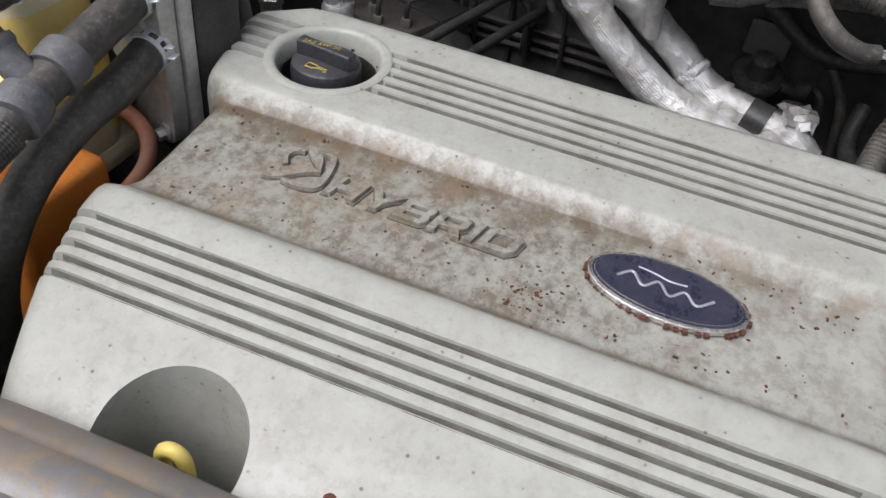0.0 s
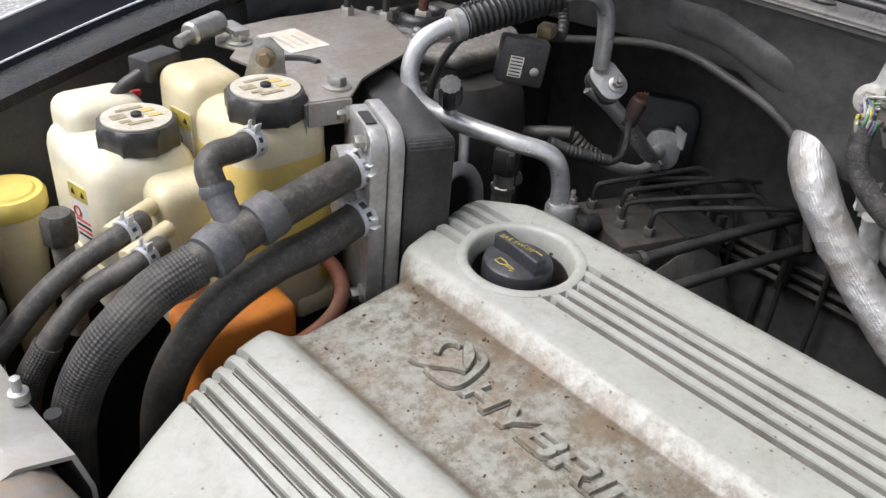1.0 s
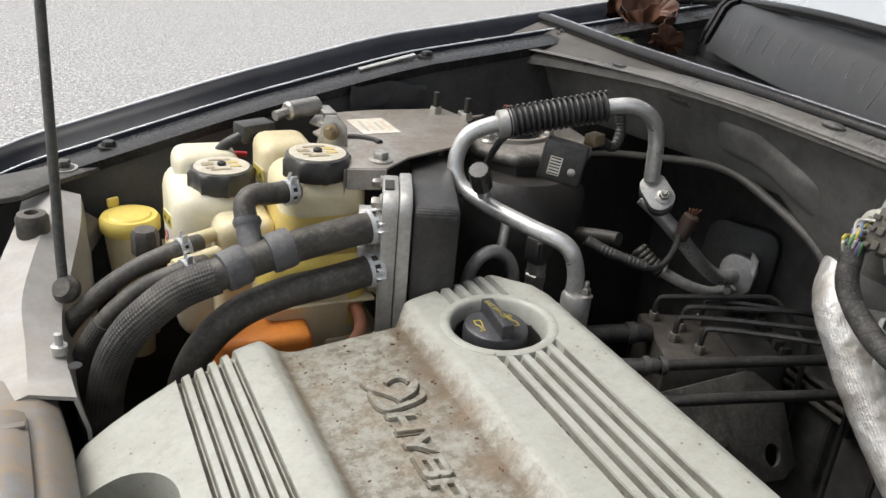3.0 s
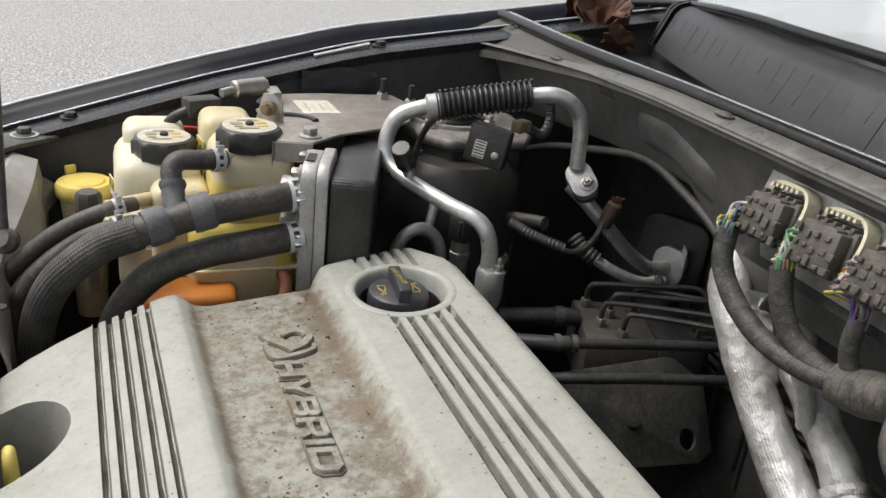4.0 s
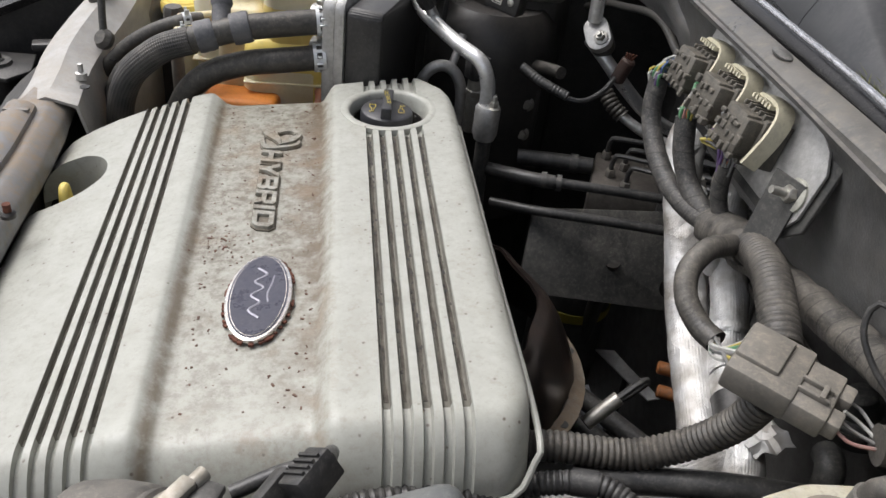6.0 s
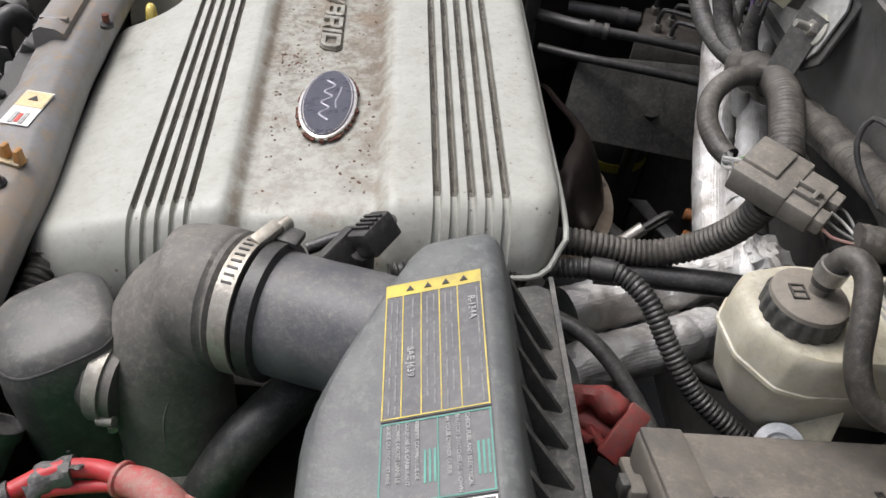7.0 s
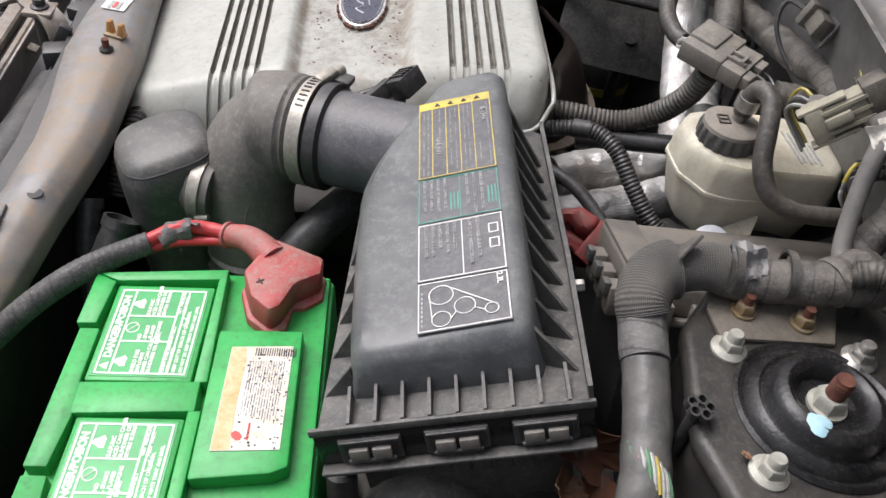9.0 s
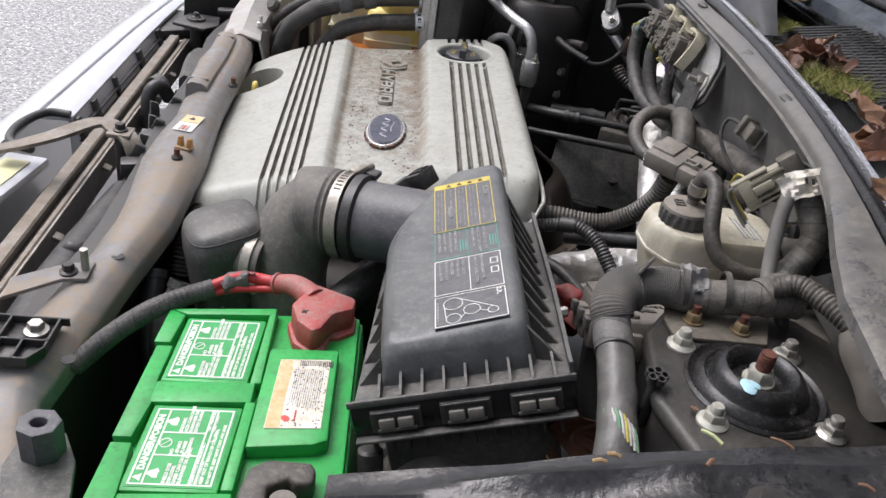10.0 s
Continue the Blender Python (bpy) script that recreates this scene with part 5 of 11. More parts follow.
# --- washer bottle neck
wb = thing("washer_bottle", (-0.068, 0.684, 0.90), "cream fluid bottle with round yellow lid", "fluid bottle")
part("neck", lathe([(0.016, 0.90), (0.02, 0.98), (0.026, 1.045), (0.026, 1.05)], Matrix.Translation((-0.068, 0.684, 0)), 28), M_TANK, wb)
part("lid", lathe([(0.028, 1.044), (0.0295, 1.046), (0.0295, 1.056), (0.027, 1.060), (0.022, 1.0595), (0.02, 1.0615), (0, 1.062)], Matrix.Translation((-0.068, 0.684, 0)), 36), M_YELLOW, wb, "round yellow snap lid")
part("lid_tab", box((-0.082, 0.711, 1.064), (0.012, 0.005, 0.010), Matrix.Rotation(0.5, 4, "Z"), 0.0015), M_YELLOW, wb)

vs = thing("bleeder_valve", (-0.061, 0.583, 0.98), "grey capped bleeder stem beside the hoses", "valve")
part("stem", rod((-0.061, 0.583, 0.98), (-0.061, 0.583, 1.07), 0.008, 14), M_GREYPL, vs)
part("cap", lathe([(0.0115, 1.062), (0.0125, 1.064), (0.0125, 1.082), (0.010, 1.086), (0, 1.0865)], Matrix.Translation((-0.061, 0.583, 0)), 8), M_RUBBER, vs)

# --- hoses
HR = 0.0134
M_TEE = mat("dusty_slate_plastic", (0.065, 0.067, 0.075), (0.10, 0.10, 0.106), 0.5, scale=80, dust=0.55, dustc=(0.2, 0.195, 0.19))
up_hose = thing("coolant_hose", (0.0, 0.46, 1.08), "thick black coolant hose with tee joint and braided sleeve", "hose", "coolant hoses")
part("hose", tube([(0.135, 0.474, 1.123), (0.113, 0.469, 1.121), (0.07, 0.462, 1.117), (0.033, 0.457, 1.112), (-0.002, 0.456, 1.102), (-0.03, 0.457, 1.092)], HR, 18), M_RUBBER, up_hose)
part("braided_sleeve", tube([(-0.018, 0.456, 1.096), (-0.046, 0.457, 1.086), (-0.068, 0.458, 1.070), (-0.086, 0.462, 1.050), (-0.10, 0.468, 1.02), (-0.108, 0.474, 0.98), (-0.112, 0.478, 0.92)], HR + 0.0014, 20, 0.004), M_BRAID, up_hose, "woven black protective sleeve")
for p, d in (((0.033, 0.457, 1.1125), (1, 0.12, 0.25)), ((-0.004, 0.455, 1.102), (1, 0.25, 0.25))):
    b = lathe([(0.0134, -0.0098), (0.0160, -0.0095), (0.0168, -0.005), (0.0164, 0.0), (0.0168, 0.005), (0.0160, 0.0095), (0.0134, 0.0098)], aim(p, d), 28)
    part("collar", b, M_TEE, up_hose, "moulded ribbed joint collar")
part("tee", tube([(0.012, 0.457, 1.108), (0.011, 0.472, 1.122), (0.011, 0.480, 1.134)], 0.0098, 16), M_TEE, up_hose)
part("tee_rim", lathe([(0.0105, -0.004), (0.0118, 0.0), (0.0105, 0.004)], aim((0.011, 0.479, 1.130), (0, 0.4, 1)), 24), M_TEE, up_hose)
spring_clamp((0.116, 0.4695, 1.1212), (1, 0.12, 0.08), HR, (-0.4, -1, 0.25), 0.013, M_CLAMP, parent=up_hose)
elb = thing("vent_hose", (0.03, 0.49, 1.11), "bent black vent hose from tee to coolant tank", "hose", "coolant hoses")
part("hose", tube([(0.011, 0.479, 1.128), (0.011, 0.489, 1.141), (0.019, 0.494, 1.147), (0.035, 0.497, 1.146), (0.058, 0.508, 1.143)], 0.0092, 16, 0.004), M_RUBBER, elb)
spring_clamp((0.051, 0.503, 1.144), (1, 0.35, -0.08), 0.0092, (0, -0.2, 1), 0.010, M_CLAMP, parent=elb)
low = thing("coolant_hose", (0.0, 0.45, 1.04), "thick black lower coolant hose bending down past the cover", "hose", "coolant hoses")
part("hose", tube([(0.135, 0.466, 1.087), (0.113, 0.461, 1.084), (0.07, 0.452, 1.081), (0.035, 0.455, 1.074), (-0.005, 0.456, 1.058), (-0.033, 0.462, 1.025), (-0.048, 0.47, 0.98), (-0.055, 0.474, 0.92)], HR, 18), M_RUBBER, low)
spring_clamp((0.114, 0.4612, 1.084), (1, 0.12, 0.08), HR, (-0.4, -1, 0.15), 0.013, M_CLAMP, parent=low)
for y0, z0, end in ((0.522, 1.091, ((-0.077, 0.523, 1.075), (-0.111, 0.523, 1.050), (-0.138, 0.53, 1.012), (-0.152, 0.535, 0.95))),
                    (0.495, 1.084, ((-0.072, 0.505, 1.066), (-0.103, 0.503, 1.040), (-0.121, 0.508, 1.005), (-0.13, 0.51, 0.95)))):
    h = thing("bypass_hose", (-0.04, y0, 1.05), "thin black hose clamped to the coolant tank", "hose", "coolant hoses")
    pts = [(-0.02, y0 + 0.010, z0), (-0.04, y0, z0), *end]
    part("hose", tube(pts, 0.0080, 14, 0.005), M_RUBBER, h)
    spring_clamp((-0.035, y0 + 0.002, z0), (1, 0.4, 0.05), 0.0080, (-0.2, -0.3, 1), 0.009, M_CLAMP, parent=h)
    if y0 < 0.5:
        part("braided_sleeve", tube([end[1], end[2], end[3]], 0.0096, 16, 0.004), M_BRAID, h)

# --- inverter housing with aluminium end plate
inv = thing("inverter_housing", (0.17, 0.52, 0.94), "black power inverter housing with cast aluminium end flange", "inverter")
IM = Matrix.Translation((0.130, 0.484, 0)) @ Matrix.Rotation(radians(-20), 4, "Z")


def iloc(x, y, z):
    return IM @ Vector((x, y, z))


def rounded(y0, y1, z0, z1, r, n=5):
    out = []
    for cy, cz, a0 in ((y1 - r, z1 - r, 0), (y0 + r, z1 - r, 90), (y0 + r, z0 + r, 180), (y1 - r, z0 + r, 270)):
        out += [(cy + r * math.cos(radians(a0 + 90 * k / n)), cz + r * math.sin(radians(a0 + 90 * k / n))) for k in range(n + 1)]
    return out


def slab_x(y0, y1, z0, z1, x0, x1, r=0.012, bev=0.002, m=None):
    """A rounded plate standing across local x."""
    turn = Matrix(((0, 0, 1, 0), (1, 0, 0, 0), (0, 1, 0, 0), (0, 0, 0, 1)))
    return prism(rounded(y0, y1, z0, z1, r), x0, x1, (m or IM) @ turn, bev)


part("end_plate", slab_x(-0.035, 0.034, 1.0, 1.154, -0.002, 0.012, 0.016), M_ALU, inv, "cast aluminium end flange with bolts")
part("gasket_plate", slab_x(-0.038, 0.037, 0.997, 1.1565, 0.0125, 0.0235, 0.018), M_ALU, inv)
part("box", slab_x(-0.036, 0.115, 0.955, 1.146, 0.0245, 0.064, 0.008, 0.004), M_PLASTIC, inv, "smooth black housing")
for y, z in ((-0.024, 1.145), (-0.027, 1.075), (-0.024, 1.012), (0.024, 1.146), (0.026, 1.04)):
    flange_bolt(iloc(-0.002, y, z), IM.to_3x3() @ Vector((-1, 0, 0)), 0.0088, inv)
for z in (1.122, 1.086):
    part("port", lathe([(0.019, 0), (0.019, 0.004), (0.0145, 0.006), (0.0145, 0.02)], aim(iloc(-0.001, -0.012, z), IM.to_3x3() @ Vector((-1, 0, 0))), 24), M_ALU, inv)
part("slot", box((0.004, -0.006, 1.1548), (0.008, 0.022, 0.001), IM), M_DARK, inv)

# --- orange high-voltage cover and pipes behind the engine cover
oc = thing("high_voltage_cover", (0.035, 0.50, 0.88), "orange plastic high-voltage cover under the hoses", "electrical cover")
part("shell", box((0.026, 0.498, 0.955), (0.085, 0.05, 0.13), Matrix.Rotation(radians(-4), 4, "Z"), 0.008, 3), M_ORANGE, oc)
part("lower_tray", box((0.115, 0.545, 0.985), (0.06, 0.09, 0.02), None, 0.005), M_TANK, oc)
oh = thing("orange_cable", (0.11, 0.47, 0.93), "rusty orange high-voltage cable under the inverter", "cable", "orange cables")
part("cable", tube([(0.045, 0.462, 0.985), (0.08, 0.455, 1.003), (0.105, 0.468, 1.012), (0.115, 0.49, 1.02), (0.11, 0.52, 1.03)], 0.0062, 12), mat("dirty_orange_sleeve", (0.30, 0.085, 0.025), (0.2, 0.06, 0.03), 0.6, dust=0.35), oh)
solo("motor_bracket", box((0.085, 0.455, 0.94), (0.09, 0.03, 0.09), None, 0.01), M_DARK, (0.085, 0.455, 0.89), "dark engine mount bracket behind the cover", "bracket")

# --- steel bracket plate over the inverter
br = thing("mount_bracket", (0.17, 0.60, 1.14), "stained steel mount bracket plate with sticker and bolts", "bracket")
out = [(0.105, 0.515), (0.139, 0.508), (0.150, 0.517), (0.17, 0.534), (0.200, 0.548), (0.235, 0.562), (0.262, 0.585), (0.275, 0.62), (0.285, 0.655), (0.275, 0.695), (0.235, 0.695), (0.19, 0.697), (0.155, 0.692), (0.122, 0.683), (0.11, 0.66), (0.118, 0.64), (0.104, 0.625), (0.112, 0.58)]
part("plate", prism(out, 1.1555, 1.1585, None, 0.001), M_PLATE, br)
part("folded_edge", prism([(0.102, 0.511), (0.106, 0.515), (0.112, 0.58), (0.107, 0.58)], 1.118, 1.1575), M_PLATE, br)
part("folded_edge", prism([(0.105, 0.5125), (0.139, 0.5055), (0.139, 0.508), (0.105, 0.515)], 1.139, 1.1575), M_PLATE, br)
flange_bolt((0.141, 0.528, 1.1585), (0, 0, 1), 0.013, br)
flange_bolt((0.127, 0.651, 1.1585), (0, 0, 1), 0.013, br)
M_PAPER2 = mat("faded_grey_ink", (0.36, 0.33, 0.31), (0.45, 0.42, 0.4), 0.6, bump=0.0)
m = axes((0.171, 0.634, 1.1588), (0.72, -0.7, 0), (0.7, 0.72, 0))
part("sticker", box((0, 0, 0), (0.052, 0.040, 0.0006), axes((0.1705, 0.6345, 1.1588), (0.05, -1, 0), (1, 0.05, 0)), 0.0), M_PAPER, br, "faded white warning sticker")
for k in range(4):
    part("printed_bar", box((0.16 + 0.008 * k, 0.633, 1.1593), (0.0022, 0.034 - 0.004 * (k % 3), 0.0004)), mat("faded_orange_ink", (0.62, 0.45, 0.36), (0.55, 0.48, 0.42), 0.6, bump=0.0) if k % 2 else M_PAPER2, br)
part("cutout", tube([(0.128, 0.60, 1.1587), (0.142, 0.598, 1.1587), (0.155, 0.588, 1.1587), (0.158, 0.578, 1.1587)], 0.0035, 8, 0.004), M_DARK, br)
tab = thing("hose_tab", (0.115, 0.578, 1.13), "small zinc tab with rusty bolt beside the tank cap", "bracket")
part("tab", prism([(-0.020, -0.02), (0.016, -0.02), (0.014, 0.012), (0.004, 0.022), (-0.008, 0.02)], -0.0012, 0.0012, axes((0.112, 0.582, 1.165), (0.75, -0.65, 0), (0, 0, 1)), 0.0006), M_ZINC, tab)
flange_bolt((0.109, 0.577, 1.172), (-0.65, -0.75, 0.1), 0.009, tab, M_GOLD)
act = thing("bracket_switch", (0.10, 0.67, 1.14), "small zinc cylinder switch with dark plug on the bracket", "switch")
part("body", rod((0.085, 0.655, 1.171), (0.122, 0.672, 1.172), 0.0095, 18, 0.002), M_ZINC, act)
part("tip", rod((0.072, 0.649, 1.168), (0.085, 0.655, 1.170), 0.005, 12), M_ZINC, act)
part("arm", box((0.128, 0.66, 1.168), (0.014, 0.03, 0.006), None, 0.001), M_ZINC, act)
part("plug", box((0.052, 0.65, 1.154), (0.036, 0.022, 0.018), Matrix.Rotation(0.35, 4, "Z"), 0.002), M_PLASTIC, act)
part("lead", tube([(0.038, 0.645, 1.15), (0.022, 0.648, 1.14), (0.008, 0.66, 1.115), (0.0, 0.675, 1.09)], 0.0055, 10), M_PLASTIC, act)
part("red_lead", tube([(0.005, 0.685, 1.11), (0.03, 0.68, 1.12), (0.05, 0.685, 1.118)], 0.003, 8), M_REDWIRE, act)


# --- strut towers
M_TOWER2 = mat("dust_covered_tower_paint", (0.05, 0.048, 0.045), (0.09, 0.085, 0.078), 0.4, dust=0.75, dustc=(0.26, 0.24, 0.21), dscale=18)
M_TOWER = mat("dark_tower_paint", (0.016, 0.016, 0.016), (0.030, 0.028, 0.025), 0.32, dust=0.26, dustc=(0.11, 0.10, 0.084), dscale=22, spec=0.35)
M_WETRUBBER = mat("glossy_black_rubber", (0.008, 0.008, 0.009), (0.014, 0.014, 0.014), 0.24, dust=0.12, dustc=(0.10, 0.092, 0.08), spec=0.35)


def strut(cx, cy, z, label, rusty, marked):
    """Strut mount: tower top, rubber bearing, centre nut with stud, four flange nuts."""
    s = thing("strut_tower", (cx, cy, 0.7), label, "strut tower", "strut towers")
    sgn = 1 if cy > 0 else -1
    hexy = [(-0.068, 0.02 * sgn), (-0.052, 0.072 * sgn), (0.0, 0.095 * sgn), (0.075, 0.09 * sgn), (0.095, 0.02 * sgn), (0.09, -0.05 * sgn), (0.062, -0.088 * sgn), (-0.03, -0.092 * sgn), (-0.060, -0.05 * sgn)]
    if sgn < 0:
        hexy = hexy[::-1]
    part("top_plate", prism([(cx + x, cy + y) for x, y in hexy], z - 0.014, z, None, 0.006, 3), M_TOWER if marked else M_TOWER2, s)
    part("wall", prism([(cx + x * 0.94, cy + y * 0.94) for x, y in hexy], 0.7, z - 0.013, None, 0.004), M_DARK, s)
    part("bearing", lathe([(0.0445, -0.004), (0.0455, 0.001), (0.0435, 0.0028), (0.0415, 0.001), (0.0398, 0.0005), (0.0385, 0.003), (0.034, 0.006), (0.0322, 0.0045), (0.0312, 0.0055), (0.0298, 0.0105), (0.0265, 0.0145), (0.0230, 0.0158), (0.0195, 0.0142),
                             (0.0172, 0.0100), (0.0162, 0.006), (0, 0.006)], Matrix.Translation((cx + 0.002, cy, z)), 64), M_WETRUBBER, s, "black rubber bearing, glossy rings")
    b = hexa((cx + 0.002, cy, z + 0.006), (0, 0, 1), 0.0145, 0.010, None, 8)
    lathe([(0.0102, 0), (0.0102, 0.0022)], Matrix.Translation((cx + 0.002, cy, z + 0.0058)), 24, b)
    part("centre_nut", b, M_NUT, s)
    if not marked:
        part("bearing_ring", lathe([(0.0462, 0.0), (0.0466, 0.0035), (0.0485, 0.0045), (0.0525, 0.004), (0.0535, 0.0)], Matrix.Translation((cx + 0.002, cy, z)), 64), M_PLATE, s, "dusty grey steel ring")
    prof = [(0.0052, 0.014)] + [(0.0052 - 0.0004 * (k % 2), 0.015 + 0.0009 * k) for k in range(14)] + [(0.0046, 0.0275), (0.0046, 0.0285), (0, 0.0289)]
    part("stud", lathe(prof, Matrix.Translation((cx + 0.002, cy, z)), 16), M_RUST, s, "rusty threaded strut rod end")
    if marked:
        part("paint_mark", lathe([(0.0062, 0), (0.005, 0.0007), (0, 0.0008)], Matrix.Translation((cx - 0.012, cy - 0.018, z + 0.0152)) @ Matrix.Rotation(0.12, 4, "X"), 22, wave=lambda a, h: 1 + 0.10 * math.sin(3 * a + 1) + 0.05 * math.sin(7 * a)), mat("pale_blue_mark", (0.42, 0.66, 0.74), None, 0.6, bump=0), s, "pale blue paint dab")
    for dx, dy in ((-0.037, 0.037), (0.037, 0.037), (-0.037, -0.037), (0.037, -0.037)):
        n = lathe([(0.0098, 0), (0.0098, 0.0014), (0.0074, 0.0036)], Matrix.Translation((cx + dx, cy + dy, z)), 24)
        hexa((cx + dx, cy + dy, z + 0.0025), (0, 0, 1), 0.0116, 0.0062, n, 10 * dx)
        lathe([(0.0042, 0.008), (0.0042, 0.0125), (0.0034, 0.0138)], Matrix.Translation((cx + dx, cy + dy, z)), 14, n)
        part("flange_nut", n, M_NUT if marked and dx < 0 else M_ZINC, s)
    return s


strut(0.335, 0.655, 1.142, "black strut tower top with rubber mount and rusty stud", True, False)
for p in ((0.258, 0.676), (0.283, 0.648)):
    st = thing("bracket_stud", (*p, 1.14), "threaded stud and nut on the tower bracket", "stud", "bracket studs")
    part("nut", hexa((*p, 1.158), (0, 0, 1), 0.012, 0.008), M_ZINC, st)
    part("thread", rod((*p, 1.135), (*p, 1.182), 0.0034, 10), M_DARK, st)
lt = thing("tower_label", (0.20, 0.712, 1.12), "clear crumpled plastic film on the apron", "film")
b = bmesh.new()
bmesh.ops.create_grid(b, x_segments=12, y_segments=8, size=0.5)
for v in b.verts:
    v.co = Vector((0.215 + 0.09 * v.co.x, 0.712 + 0.004 * noise.noise(v.co * 5), 1.165 + 0.035 * v.co.y + 0.006 * noise.noise(v.co * 3)))
bmesh.ops.solidify(b, geom=list(b.faces), thickness=0.0008)
part("film", b, M_COWL, lt)

# --- air-conditioning pipe
ac = thing("air_conditioning_pipe", (0.294, 0.415, 1.03), "bent bare aluminium air-conditioning pipe with black sleeve", "pipe")
AC = [(0.294, 0.416, 1.05), (0.294, 0.417, 1.082), (0.284, 0.424, 1.106), (0.262, 0.450, 1.114), (0.24, 0.492, 1.120), (0.223, 0.522, 1.130), (0.220, 0.535, 1.150), (0.230, 0.536, 1.176), (0.252, 0.532, 1.187), (0.27, 0.528, 1.190),
      (0.314, 0.517, 1.199), (0.358, 0.505, 1.2085), (0.384, 0.494, 1.212), (0.405, 0.489, 1.201), (0.414, 0.487, 1.18), (0.417, 0.486, 1.138)]
part("pipe", tube(AC, 0.0080, 16, 0.004), M_PIPE, ac)
part("corrugated_sleeve", tube([(0.268, 0.5285, 1.1895), (0.30, 0.521, 1.1965), (0.33, 0.513, 1.203), (0.36, 0.5045, 1.209)], rings_of(0.0150, 0.0032, 0.0056), 20, 0.0014), M_RUBBER2, ac, "black corrugated plastic sleeve")
fr = bmesh.new()
for k in range(17):
    q = Vector((0.270, 0.528, 1.2045)).lerp(Vector((0.358, 0.505, 1.2235)), k / 16)
    box(q, (0.0035, 0.004, 0.005), Matrix.Rotation(0.4 * (-1) ** k, 4, "Z"), 0.0008, 1, fr)
part("split_edge", fr, M_RUBBER2, ac)
part("ferrule", lathe([(0.010, -0.008), (0.0135, -0.006), (0.0135, 0.005), (0.010, 0.007)], aim((0.2655, 0.529, 1.189), (1, -0.22, 0.2)), 24), M_ALU, ac)
part("service_port", rod((0.240, 0.505, 1.120), (0.229, 0.493, 1.142), 0.0065, 14, 0.001), M_PIPE, ac)
part("port_cap", lathe([(0.0085, 0), (0.0098, 0.002), (0.0098, 0.024), (0.0085, 0.027), (0, 0.0275)], aim((0.230, 0.494, 1.140), (-0.45, -0.42, 0.8)), 24, wave=lambda a, z: 1 + 0.04 * math.cos(12 * a)), M_RUBBER2, ac, "black ribbed service cap")
part("base_block", lathe([(0.0115, 1.022), (0.0140, 1.030), (0.0140, 1.058), (0.012, 1.062)], Matrix.Translation((0.297, 0.414, 0)), 20), M_ALU, ac)
part("down_pipe", tube([(0.297, 0.414, 1.03), (0.298, 0.414, 0.97), (0.300, 0.413, 0.92)], 0.0085, 14), M_PLASTIC2, ac)
part("down_sleeve", tube([(0.300, 0.413, 0.925), (0.301, 0.412, 0.89), (0.303, 0.410, 0.84)], rings_of(0.0115, 0.0016, 0.006), 14, 0.0015), M_RUBBER2, ac)
flange_bolt((0.302, 0.408, 1.060), (0, 0, 1), 0.0085, ac, stud=0.006)
jm = axes((0.421, 0.482, 1.128), (0.75, -0.65, 0), (0.39, 0.45, 0.775)) @ Matrix.Rotation(radians(40), 4, "Z")
part("joint_flange", prism(rounded(-0.014, 0.014, -0.024, 0.016, 0.0125), -0.006, 0.006, jm, 0.001), M_ALU, ac)
part("joint_flange", prism(rounded(-0.0135, 0.0135, -0.024, 0.016, 0.0125), -0.02, -0.0075, jm, 0.001), M_PLASTIC2, ac)
flange_bolt(jm @ Vector((0.003, -0.012, 0.006)), jm.to_3x3() @ Vector((0, 0, 1)), 0.0095, ac, stud=0.004)
part("lower_pipe", tube([(0.418, 0.496, 1.115), (0.432, 0.482, 1.102), (0.455, 0.470, 1.078), (0.49, 0.468, 1.045), (0.53, 0.478, 1.018), (0.556, 0.488, 1.010), (0.575, 0.492, 1.010)], 0.0080, 16, 0.004), M_PIPE, ac)
part("pipe_flange", prism(rounded(-0.02, 0.02, -0.02, 0.026, 0.016), -0.006, 0.006, axes((0.572, 0.49, 1.008), (0.5, -0.85, 0), (0.1, 0.1, 1)), 0.001), M_ALU, ac)
flange_bolt((0.562, 0.486, 0.994), (-0.85, -0.5, 0.2), 0.009, ac)
wall = thing("pipe_grommet", (0.60, 0.50, 0.95), "black foam grommet where pipes enter the firewall", "grommet")
part("pad", prism(rounded(-0.045, 0.04, -0.04, 0.05, 0.02), -0.012, 0.012, axes((0.592, 0.508, 1.012), (0.5, -0.85, 0), (0.1, 0.1, 1)), 0.003), M_PLASTIC, wall)
part("label", box((0.576, 0.474, 1.03), (0.002, 0.022, 0.02), Matrix.Rotation(-0.5, 4, "Z")), M_WHITE, wall, "small white tag")
part("second_pipe", tube([(0.575, 0.498, 0.99), (0.545, 0.498, 0.987), (0.51, 0.51, 0.998), (0.48, 0.53, 1.015), (0.468, 0.545, 1.03)], 0.0065, 12), M_PIPE, wall)
part("second_sleeve", tube([(0.49, 0.522, 1.008), (0.478, 0.532, 1.017), (0.468, 0.545, 1.03)], rings_of(0.0105, 0.002, 0.006), 14, 0.0015), M_RUBBER, wall)

